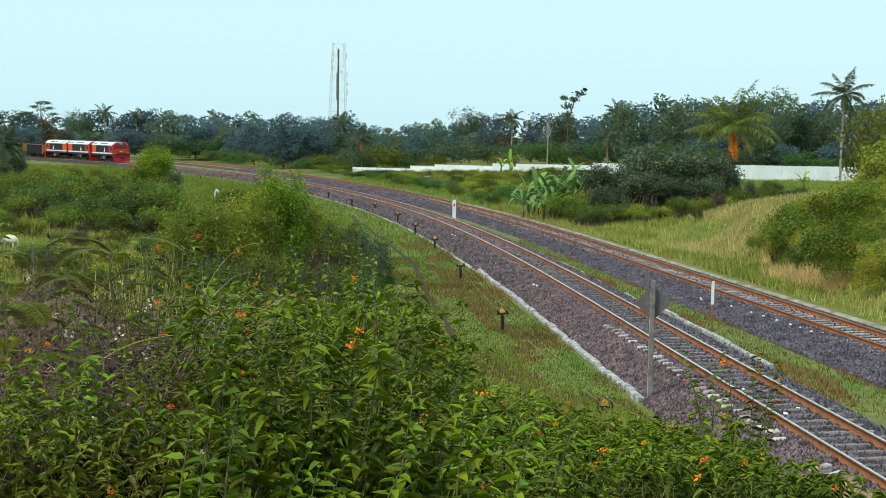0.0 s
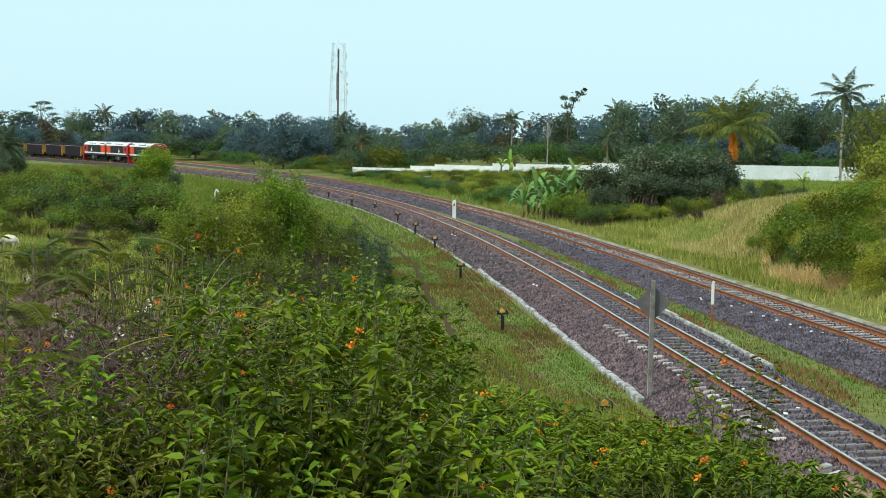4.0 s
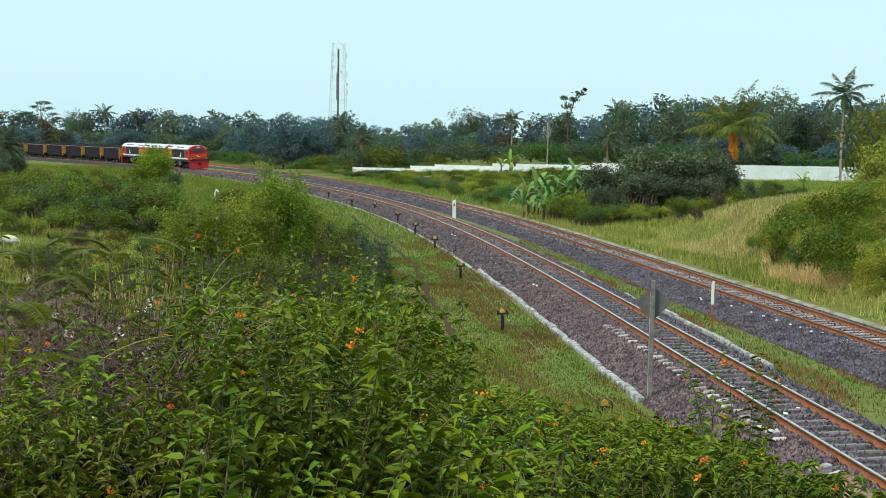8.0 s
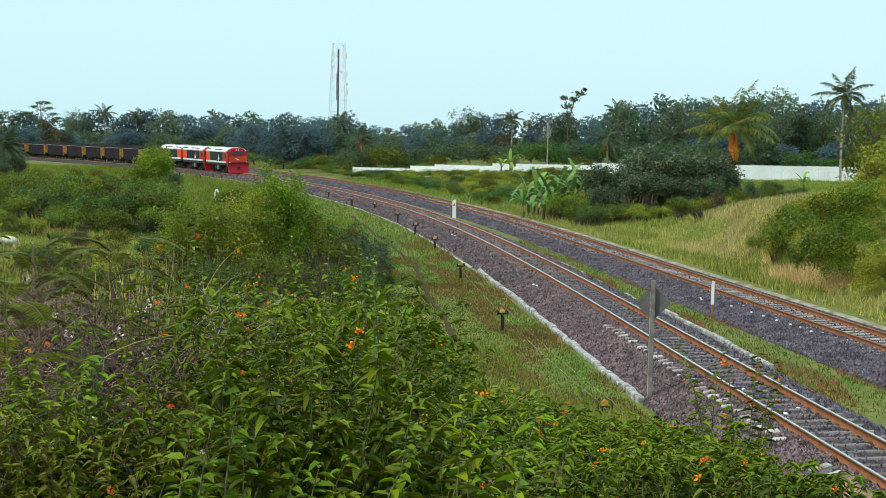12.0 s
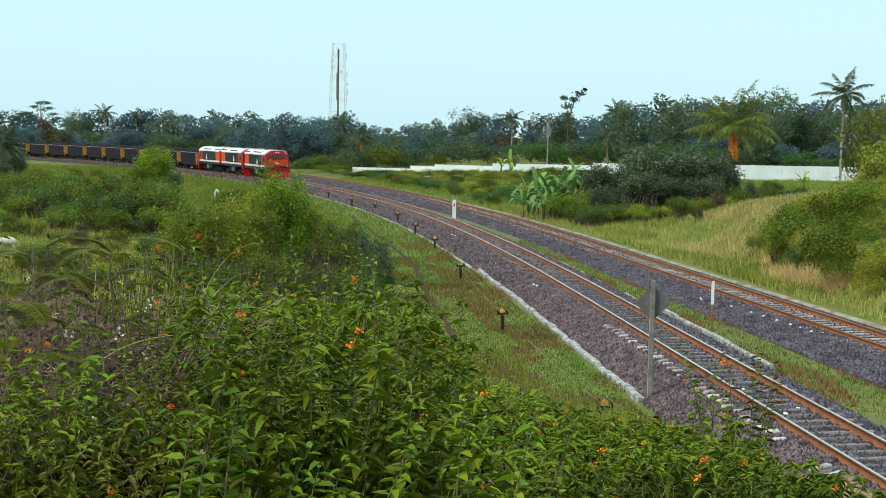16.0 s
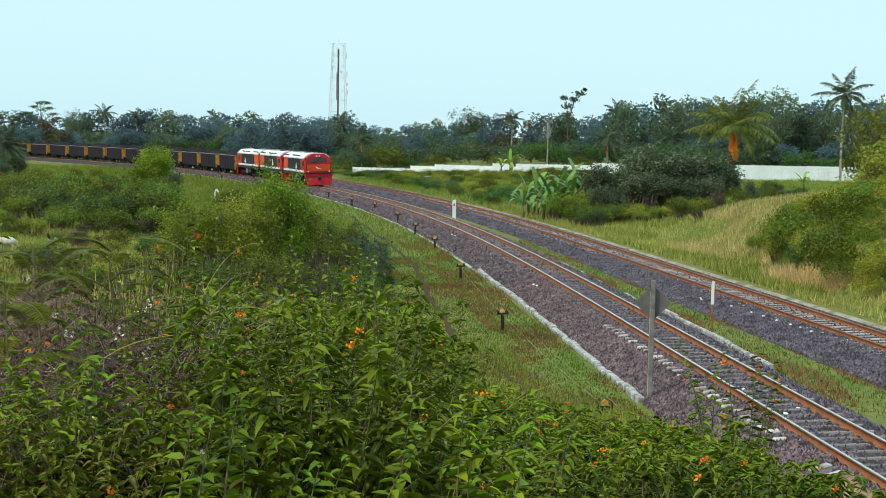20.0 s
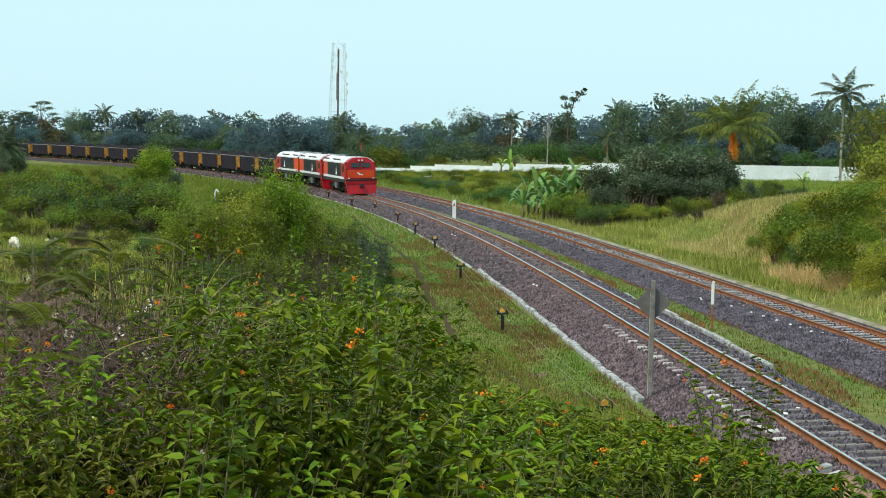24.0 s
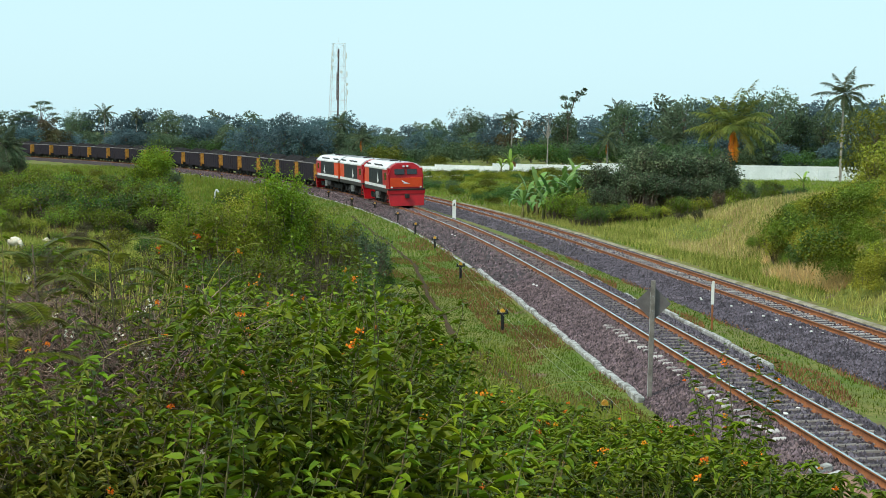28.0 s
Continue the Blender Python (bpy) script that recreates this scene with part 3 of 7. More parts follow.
    part("exhaust", box(B(), -0.3, 0.3, 0.3, 1.1, 3.58, 3.74, 0.04), M["under"], L, "sooty exhaust stack")
    part("horn", rod(B(), (0.25, R - 1.4, 3.68), (0.25, R - 1.0, 3.68), 0.03, 0.07), M["steel"], L)
    for yc in (-3.6, 3.6):
        axles = [yc - 1.5, yc, yc + 1.5]
        bogie(L, yc, axles, 0.46, 4.3)
        for ax in axles:
            wheelset(L, ax, 0.46)
    squat(L)
    return L


def coal_wagon():
    """An open black coal hopper with yellow ends, heaped with coal."""
    Wg = thing("coal_wagon", None, "black open coal wagon with yellow end, heaped with coal", "wagon", "coal wagons of the train")
    h = 4.45
    bm = B()
    for sd in (-1, 1):
        box(bm, sd * 1.22, sd * 1.28, -h, h - 0.6, 0.66, 2.42)
    box(bm, -1.25, 1.25, -h, h - 0.05, 0.88, 0.98)
    part("body", bm, M["wagon"], Wg)
    for sd in (-1, 1):
        part("yellow_corner", box(B(), sd * 1.22, sd * 1.285, h - 0.6, h, 0.66, 2.42), M["wagonyellow"], Wg, "faded yellow corner panel")
    part("end_wall", box(B(), -1.22, 1.22, h - 0.06, h, 0.95, 2.42), M["wagonyellow"], Wg, "faded yellow end wall")
    part("end_wall", box(B(), -1.22, 1.22, -h, -h + 0.06, 0.95, 2.42), M["wagonyellow"], Wg, "faded yellow end wall")
    bm = B()
    for sd in (-1, 1):
        box(bm, sd * 1.20, sd * 1.33, -h - 0.02, h + 0.02, 2.42, 2.51, 0.012)
        box(bm, -1.2, 1.2, sd * h - 0.06, sd * h + 0.06, 2.42, 2.51, 0.012)
    part("top_rim", bm, M["wagonrim"], Wg, "grey top rim")
    for sd in (-1, 1):
        for i in range(8):
            y = -h + 0.25 + i * 1.06
            part("side_post", box(B(), sd * 1.28, sd * 1.305, y, y + 0.1, 0.68, 2.42), M["wagon"], Wg)
        for y in (h - 0.5, h - 0.15):
            part("ladder_rail", box(B(), sd * 1.285, sd * 1.33, y, y + 0.05, 0.6, 2.42), M["wagon"], Wg)
    bm = B()
    for i in range(4):
        x = -0.9 + 0.6 * i
        box(bm, x - 0.04, x + 0.04, h, h + 0.06, 0.95, 2.42)
    part("end_post", bm, M["wagonyellow"], Wg)
    # heap
    nx, ny = 9, 29
    rng = np.random.RandomState(5)
    X, Y = np.meshgrid(np.linspace(-1.19, 1.19, nx), np.linspace(-h + 0.08, h - 0.08, ny), indexing="ij")
    Z = 2.36 + 0.66 * (1 - (np.abs(X) / 1.19) ** 1.6) * ss((h - np.abs(Y)) / 1.3) * (0.85 + 0.15 * np.sin(Y * 1.7)) + rng.uniform(-0.05, 0.05, X.shape)
    i = np.arange(nx * ny).reshape(nx, ny)
    f = np.stack([i[:-1, :-1], i[1:, :-1], i[1:, 1:], i[:-1, 1:]], -1).reshape(-1, 4)
    tagged(raw("coal_load", np.stack([X, Y, Z], -1).reshape(-1, 3), f, M["coal"], Wg, "heap of black coal"), kind="stuff")
    part("centre_sill", box(B(), -0.22, 0.22, -5.0, 5.0, 0.62, 0.9), M["under"], Wg)
    for sd in (-1, 1):
        part("coupler", box(B(), -0.12, 0.12, min(sd * 4.98, sd * 5.33), max(sd * 4.98, sd * 5.33), 0.66, 0.92, 0.03), M["under"], Wg)
        part("end_platform", box(B(), -1.1, 1.1, min(sd * 4.45, sd * 4.95), max(sd * 4.45, sd * 4.95), 0.86, 0.93), M["under"], Wg)
    bm = B()
    prism(bm, [(-1.0, 0.9), (-0.5, 0.3), (0.5, 0.3), (1.0, 0.9)], -1.3, 1.3)
    part("discharge_hopper", bm, M["wagon"], Wg)
    for yc in (-3.2, 3.2):
        axles = [yc - 0.82, yc + 0.82]
        bogie(Wg, yc, axles, 0.39, 2.3)
        for ax in axles:
            wheelset(Wg, ax, 0.39)
    return Wg


# distance of the train's head along the line, by time
N_WAGON = 19


def head_at(t):
    return 248.9 - 5.37 * t - 0.004 * t * t


def on_line(s, turned=False):
    """The pose of a vehicle that runs towards smaller s with its middle at s."""
    x, y, a = at(T1, s)
    m = pose(x, y, CANT / 2, 0, 0, math.degrees(a) + 90) @ pose(0, 0, 0, 0, math.degrees(math.atan2(CANT, 1.131)), 0)
    return m @ pose(0, 0, 0, 0, 0, 180) if turned else m


train = []
lead = locomotive("red diesel locomotive with white roof and black side grilles")
train.append((lead, LOCO_L / 2, False))
train.append((copy_thing(lead, pose(0, 0, 0)), LOCO_L * 1.5, False))
rearmost = copy_thing(lead, pose(0, 0, 0))
tagged(rearmost, "red diesel locomotive turned cab-backwards, coupled before the wagons")
train.append((rearmost, LOCO_L * 2.5, True))
first = coal_wagon()
for i in range(N_WAGON):
    w = first if i == 0 else copy_thing(first, pose(0, 0, 0))
    train.append((w, LOCO_L * 3 + WAGON_L * (i + 0.5), False))



# ================= plants =================
def kites(centres, dirs, ups, length, width, fold=0.25, droop=0.0):
    """Leaf blades: a folded kite of two triangles each. Returns verts and faces."""
    n = len(centres)
    d = dirs / (np.linalg.norm(dirs, axis=1, keepdims=True) + 1e-9)
    s = np.cross(d, ups)
    s /= np.linalg.norm(s, axis=1, keepdims=True) + 1e-9
    u = np.cross(s, d)
    L, Wd = np.broadcast_to(length, n)[:, None], np.broadcast_to(width, n)[:, None]
    base = centres
    tip = centres + d * L - u * L * droop
    mid = centres + d * L * 0.42
    v = np.stack([base, mid + s * Wd / 2 + u * Wd * fold, tip, mid - s * Wd / 2 + u * Wd * fold], 1).reshape(-1, 3)
    i = np.arange(n)[:, None] * 4
    f = np.concatenate([i + np.array([0, 1, 2]), i + np.array([0, 2, 3])], 1).reshape(-1, 3)
    return v, f


def rand_dirs(rng, n, up=0.0):
    d = rng.normal(size=(n, 3))
    d[:, 2] += up
    return d / np.linalg.norm(d, axis=1, keepdims=True)


def branch_tubes(segs, n=5):
    """Tapered tubes from rows of (ax, ay, az, bx, by, bz, ra, rb)."""
    segs = np.asarray(segs, float)
    a, b, ra, rb = segs[:, :3], segs[:, 3:6], segs[:, 6], segs[:, 7]
    d = b - a
    d /= np.linalg.norm(d, axis=1, keepdims=True) + 1e-9
    ref = np.where(np.abs(d[:, 2:3]) > 0.9, np.array([[1.0, 0, 0]]), np.array([[0, 0, 1.0]]))
    s = np.cross(d, ref)
    s /= np.linalg.norm(s, axis=1, keepdims=True) + 1e-9
    u = np.cross(s, d)
    an = np.arange(n) * 2 * math.pi / n
    ring = s[:, None] * np.cos(an)[None, :, None] + u[:, None] * np.sin(an)[None, :, None]
    v = np.concatenate([a[:, None] + ring * ra[:, None, None], b[:, None] + ring * rb[:, None, None]], 1).reshape(-1, 3)
    q = np.stack([np.arange(n), (np.arange(n) + 1) % n, n + (np.arange(n) + 1) % n, n + np.arange(n)], 1)
    f = (np.arange(len(segs))[:, None, None] * 2 * n + q[None]).reshape(-1, 4)
    return v, f


def tube(P, r, n=5):
    """One continuous tube through the points P with the radii r."""
    P, r = np.asarray(P, float), np.asarray(r, float)
    d = np.gradient(P, axis=0)
    d /= np.linalg.norm(d, axis=1, keepdims=True) + 1e-9
    s = np.cross(d, np.array([0.31, 0.95, 0.05]))
    s /= np.linalg.norm(s, axis=1, keepdims=True) + 1e-9
    u = np.cross(s, d)
    an = np.arange(n) * 2 * math.pi / n
    v = (P[:, None] + (s[:, None] * np.cos(an)[None, :, None] + u[:, None] * np.sin(an)[None, :, None]) * r[:, None, None]).reshape(-1, 3)
    i = np.arange(len(P) - 1)[:, None] * n
    k = np.arange(n)[None]
    f = np.stack([i + k, i + (k + 1) % n, i + n + (k + 1) % n, i + n + k], -1).reshape(-1, 4)
    return v, f


def shrub(name, label, rng, rx, rz, n_leaf, leaf, leaf_w, leafm, stems=10, flowers=0, clusters=14, twigs=True, category="shrub", m=None, up=0.5, group="", lime=0.0, loose=0.34):
    """A many-stemmed bush: arching stems, sprays of folded leaves round their ends, flower heads."""
    T = thing(name, m, label, category, group)
    segs, tips = [], []
    for i in range(clusters):
        an, ra = rng.uniform(0, 2 * math.pi), rx * math.sqrt(rng.uniform(0.02, 1))
        h = rz * (1.0 - 0.55 * (ra / rx) ** 2) * rng.uniform(0.55, 1.1)
        tip = np.array([ra * math.cos(an), ra * math.sin(an), h])
        foot = np.array([ra * 0.25 * math.cos(an), ra * 0.25 * math.sin(an), -0.15])
        midp = (foot + tip) / 2 + np.array([0, 0, 0.12 * rz]) - np.array([math.cos(an), math.sin(an), 0]) * ra * 0.12
        segs += [(*foot, *midp, 0.018, 0.012), (*midp, *tip, 0.012, 0.004)]
        tips.append((foot, midp, tip))
    per = n_leaf // clusters
    C, D = [], []
    for foot, midp, tip in tips:
        t = np.sqrt(rng.uniform(0.08, 1, per))
        p = np.where(t[:, None] < 0.5, foot + (midp - foot) * (t[:, None] * 2), midp + (tip - midp) * (t[:, None] * 2 - 1))
        spread = loose * rx * (0.35 + 0.65 * np.sin(np.clip(t, 0, 1) * 2.6))
        jit = np.clip(rng.normal(size=(per, 3)), -1.7, 1.7) * spread[:, None] * np.array([1, 1, 0.6])
        C.append(p + jit)
        out = jit + rng.normal(size=(per, 3)) * 0.25 * rx
        out[:, 2] = out[:, 2] * 0.8 - 0.05 * rx
        D.append(out)
    C, D = np.concatenate(C), np.concatenate(D)
    keep = C[:, 2] > -0.1
    C, D = C[keep], D[keep]
    ups = np.tile([0, 0, 1.0], (len(C), 1)) + rng.normal(size=(len(C), 3)) * 0.8
    ln = leaf * rng.uniform(0.6, 1.25, len(C))
    v, f = kites(C, D, ups, ln, ln * leaf_w, 0.22, rng.uniform(0, 0.35, (len(C), 1)))
    vt, ft = branch_tubes(segs, 4)
    tagged(raw("branchwork", vt, ft, M["twig"], T, "thin brown stems"), kind="stuff")
    if lime > 0:
        cut = int(len(f) / 2 * lime)
        order = np.argsort(-C[:, 2] + rng.normal(size=len(C)) * 0.15 * rz)
        top = order[:cut]
        rest = order[cut:]
        fv = f.reshape(-1, 2, 3)
        raw("young_foliage", v, fv[top].reshape(-1, 3), M["lime"], T, "bright young leaves")
        raw("foliage", v, fv[rest].reshape(-1, 3), leafm, T)
    else:
        raw("foliage", v, f, leafm, T)
    if flowers:
        fc, fd = [], []
        for i in range(flowers):
            foot, midp, tip = tips[rng.randint(len(tips))]
            p = tip + rng.normal(size=3) * 0.10 * rx + np.array([0, 0, 0.06])
            for j in range(12):
                fc.append(p + rng.normal(size=3) * 0.010)
                q = rng.normal(size=3)
                q[2] = abs(q[2])
                fd.append(q)
        fc, fd = np.array(fc), np.array(fd)
        v, f = kites(fc, fd, rand_dirs(rng, len(fc)), 0.022, 0.016, 0.1)
        raw("blossom", v, f, M["flower"], T, "small orange flower heads")
    return T


def tree(name, label, rng, height, spread, leafm, n_leaf=1600, leaf=0.45, trunk_r=0.18, crown_from=0.35, lumps=16, barkm=None, flat=0.75, m=None, category="tree", group=""):
    """A tapered trunk that forks into limbs, each with an uneven clump of leaf blades at its end."""
    T = thing(name, m, label, category, group)
    segs = []
    lean = rng.normal(size=2) * 0.03 * height
    p0 = np.array([0, 0, -0.3])
    hub = np.array([lean[0], lean[1], height * crown_from])
    topc = np.array([lean[0] * 1.5, lean[1] * 1.5, height * 0.8])
    segs += [(*p0, *hub, trunk_r, trunk_r * 0.75), (*hub, *topc, trunk_r * 0.75, trunk_r * 0.25)]
    C, D = [], []
    per = n_leaf // lumps
    for i in range(lumps):
        an = i * 2.4 + rng.uniform(-0.5, 0.5)
        t = (i + 0.5) / lumps
        zc = height * (crown_from + (1 - crown_from) * (0.15 + 0.78 * t)) * rng.uniform(0.94, 1.05)
        prof = math.sin(math.pi * (0.18 + 0.70 * t)) ** 0.7
        ra = spread * prof * rng.uniform(0.35, 0.95)
        c = np.array([lean[0] + ra * math.cos(an), lean[1] + ra * math.sin(an), zc])
        fork = hub + (topc - hub) * max(0.0, t - 0.25)
        mid = (fork + c) / 2 + np.array([0, 0, -0.04 * height])
        segs += [(*fork, *mid, trunk_r * 0.4, trunk_r * 0.25), (*mid, *c, trunk_r * 0.25, trunk_r * 0.06)]
        lr = spread * rng.uniform(0.26, 0.46)
        q = rng.normal(size=(per, 3))
        q /= np.linalg.norm(q, axis=1, keepdims=True)
        rr = lr * rng.uniform(0.25, 1.0, per) ** 0.5 * (1 + 0.25 * np.sin(q[:, 0] * 5 + q[:, 2] * 4))
        C.append(c + q * rr[:, None] * np.array([1, 1, flat]))
        D.append(q + rng.normal(size=(per, 3)) * 0.6 - np.array([0, 0, 0.25]))
    C, D = np.concatenate(C), np.concatenate(D)
    ln = leaf * rng.uniform(0.55, 1.3, len(C))
    v, f = kites(C, D, np.tile([0, 0, 1.0], (len(C), 1)) + rng.normal(size=(len(C), 3)) * 0.6, ln, ln * 0.62, 0.2, 0.1)
    vt, ft = branch_tubes(segs, 7)
    raw("trunk", vt, ft, barkm or M["bark"], T, "tapered trunk with limbs", True)
    raw("crown", v, f, leafm, T)
    return T


def palm(label, rng, height, trunk_r, n_frond, frond, dead=2, m=None, lean=0.05, leafm=None, name="coconut_palm", start=-0.9):
    """A ringed trunk with arching fronds of drooping leaflets."""
    T = thing(name, m, label, "palm")
    segs = []
    n = 12
    for i in range(n):
        z0, z1 = -0.3 + (height + 0.3) * i / n, -0.3 + (height + 0.3) * (i + 1) / n
        x0, x1 = lean * height * (i / n) ** 2, lean * height * ((i + 1) / n) ** 2
        r0, r1 = trunk_r * (1.25 - 0.5 * i / n), trunk_r * (1.22 - 0.5 * (i + 1) / n)
        segs.append((x0, 0, z0, x1, 0, z1, r0, r1 * 0.97))
    vt, ft = branch_tubes(segs, 9)
    raw("trunk", vt, ft, M["palebark"], T, "pale ringed trunk", True)
    top = np.array([lean * height, 0, height])
    for k in range(n_frond + dead):
        isdead = k >= n_frond
        an = -1.57 + 0.16 * (k - n_frond - dead / 2) if isdead else k * 2.399 + rng.uniform(-0.2, 0.2)
        el = rng.uniform(-1.5, -1.3) if isdead else 1.45 - (1.45 - start) * (k / n_frond) ** 0.85 + rng.uniform(-0.1, 0.1)
        L = frond * rng.uniform(0.85, 1.1) * (0.78 if isdead else 1)
        h = np.array([math.cos(an), math.sin(an), 0])
        sag = rng.uniform(0.07, 0.17)
        pts = [top]
        e = el
        steps = 9
        for j in range(steps):
            pts.append(pts[-1] + (h * math.cos(e) + np.array([0, 0, math.sin(e)])) * L / steps)
            e -= (sag if not isdead else 0.03) * (0.6 + j / steps)
        pts = np.array(pts)
        fr_seg = [(*pts[j], *pts[j + 1], 0.035 * (1 - j / 10), 0.035 * (1 - (j + 1) / 10)) for j in range(steps)]
        vt, ft = branch_tubes(fr_seg, 3)
        nl = 52
        t = np.linspace(0.12, 0.99, nl)
        base = np.stack([np.interp(t * steps, np.arange(steps + 1), pts[:, i]) for i in range(3)], 1)
        tang = np.gradient(base, axis=0)
        tang /= np.linalg.norm(tang, axis=1, keepdims=True)
        side = np.cross(tang, [0, 0, 1.0])
        side /= np.linalg.norm(side, axis=1, keepdims=True) + 1e-9
        ll = L * 0.24 * np.sin(np.pi * (0.12 + 0.8 * t)) + 0.05
        C, D, LN = [], [], []
        for sd in (-1, 1):
            d = side * sd + tang * 0.7 + np.array([0, 0, -0.5]) + rng.normal(size=(nl, 3)) * 0.22
            C.append(base), D.append(d), LN.append(ll)
        C, D, LN = np.concatenate(C), np.concatenate(D), np.concatenate(LN)
        v, f = kites(C, D, np.tile([0, 0, 1.0], (len(C), 1)), LN * rng.uniform(0.7, 1.15, len(LN)), 0.055 + 0 * LN, 0.3, 0.15)
        f4 = np.concatenate([ft[:, [0, 1, 2]], ft[:, [0, 2, 3]]])
        raw("dead_frond" if isdead else "frond", np.concatenate([v, vt]), np.concatenate([f, f4 + len(v)]), M["palmdead"] if isdead else (leafm or M["palm"]), T, "drooping orange dead frond" if isdead else "")
    for i in range(9):
        bm = B()
        bmesh.ops.create_icosphere(bm, subdivisions=1, radius=0.13, matrix=Matrix.Translation((top[0] + 0.28 * math.cos(i * 0.7), 0.28 * math.sin(i * 0.7), height - 0.18 - 0.1 * (i % 2))))
        part("coconut", bm, M["brownleaf"], T, "brown nut below the fronds" if i == 0 else "")
    return T


def branchy(name, label, category, h, spread, leafm, n_leaf, leaf, leaf_w=0.45, stems=7, bare=0.3, puff=0.16, barkm=None, group="", young=0.1, fan=1.0, fork=(0.32, 0.5)):
    """A woody bush that forks three times: bare dark limbs below, leaf sprays round the twig ends, hollows between the sprays."""
    T = thing(name, None, label, category, group)
    segs, ends = [], []
    for i in range(stems):
        an = i * 6.283 / stems + rng.uniform(-0.4, 0.4)
        ra = spread * math.sqrt(rng.uniform(0.02, 0.6))
        out = np.array([math.cos(an), math.sin(an), 0])
        a = out * 0.10 * spread + np.array([0, 0, -0.15])
        b = out * ra * 0.5 + np.array([rng.normal() * 0.05, rng.normal() * 0.05, h * rng.uniform(*fork)])
        segs.append((*a, *b, 0.034, 0.022))
        for j in range(5):
            a2 = an + rng.uniform(-1.1, 1.1) * fan
            o2 = np.array([math.cos(a2), math.sin(a2), 0])
            r2 = np.linalg.norm(b[:2]) + spread * rng.uniform(0.1, 0.5)
            top = h * (1.02 - 0.42 * min(1.0, r2 / spread) ** 2) * rng.uniform(0.62, 1.0)
            c = b + (o2 * (r2 - np.linalg.norm(b[:2])) + np.array([0, 0, max(0.1, top - b[2])])) * rng.uniform(0.55, 0.75)
            m_ = (b + c) / 2 + rng.normal(size=3) * 0.05
            segs += [(*b, *m_, 0.018, 0.014), (*m_, *c, 0.014, 0.010)]
            for k in range(5):
                d_ = o2 * rng.uniform(-0.1, 0.6) + rng.normal(size=3) * 0.45 + np.array([0, 0, 0.75])
                e = c + d_ / np.linalg.norm(d_) * spread * rng.uniform(0.16, 0.36)
                segs.append((*c, *e, 0.008, 0.003))
                ends.append((c, e))
    per = max(6, n_leaf // len(ends))
    C, D = [], []
    for c, e in ends:
        t = rng.uniform(0.25, 1.12, per)[:, None]
        jit = np.clip(rng.normal(size=(per, 3)), -1.8, 1.8) * puff * spread * (0.5 + 0.5 * rng.uniform()) * np.array([1, 1, 0.75])
        C.append(c + (e - c) * t + jit)
        D.append(jit + rng.normal(size=(per, 3)) * puff * spread * 0.6 + np.array([0, 0, 0.02]))
    C, D = np.concatenate(C), np.concatenate(D)
    k_ = h / np.quantile(C[:, 2], 0.985)
    C[:, 2] *= k_
    segs = [(x0, y0, z0 * k_, x1, y1, z1 * k_, r0, r1) for x0, y0, z0, x1, y1, z1, r0, r1 in segs]
    keep = C[:, 2] > h * bare * rng.uniform(0.5, 1.2, len(C))
    C, D = C[keep], D[keep]
    ln = leaf * rng.uniform(0.55, 1.3, len(C))
    v, f = kites(C, D, np.tile([0, 0, 1.0], (len(C), 1)) + rng.normal(size=(len(C), 3)) * 0.6, ln, ln * leaf_w, 0.22, rng.uniform(0, 0.3, (len(C), 1)))
    vt, ft = branch_tubes(segs, 4)
    tagged(raw("branchwork", vt, ft, barkm or M["bark"], T, "dark forking branches"), kind="stuff")
    fv = f.reshape(-1, 2, 3)
    tip = rng.uniform(size=len(C)) < young * 2 * np.clip(C[:, 2] / h, 0, 1)
    raw("foliage", v, fv[~tip].reshape(-1, 3), leafm, T)
    if tip.any():
        raw("young_foliage", v, fv[tip].reshape(-1, 3), M["lime"], T, "bright young leaves")
    return T


def turned(x, y, z, rng, s=1.0, sz=None):
    return Matrix.LocRotScale((x, y, z), Euler((0, 0, rng.uniform(0, 6.283))), (s, s, sz or s))


def put(src, x, y, z, rng, s=1.0, sz=None):
    """A copy of a plant, turned and scaled."""
    own = src.matrix_basis.copy()
    src.matrix_basis = Matrix.Identity(4)
    c = copy_thing(src, Matrix.Identity(4))
    src.matrix_basis = own
    c.matrix_basis = turned(x, y, z, rng, s, sz)
    return c


def blade_leaves(base, dirs, length, width, droop):
    """Oval leaves folded along the midrib, with the tip hanging: two four-cornered halves each."""
    n = len(base)
    d = dirs / np.linalg.norm(dirs, axis=1, keepdims=True)
    s = np.cross(d, np.tile([0.0, 0, 1], (n, 1)) + rng.normal(size=(n, 3)) * 0.25)
    s /= np.linalg.norm(s, axis=1, keepdims=True) + 1e-9
    u = np.cross(s, d)
    L, Wd, dr = length[:, None], width[:, None], droop[:, None]
    q1, q2 = base + d * L * 0.28, base + d * L * 0.66 - u * L * dr * 0.35
    tip = base + d * L - u * L * dr
    v = np.stack([base, q1 + s * Wd * 0.5 + u * Wd * 0.16, q2 + s * Wd * 0.38 + u * Wd * 0.12, tip, q2 - s * Wd * 0.38 + u * Wd * 0.12, q1 - s * Wd * 0.5 + u * Wd * 0.16], 1).reshape(-1, 3)
    i = np.arange(n)[:, None] * 6
    return v, np.concatenate([i + np.array([0, 1, 2, 3]), i + np.array([0, 3, 4, 5])], 1).reshape(-1, 4)


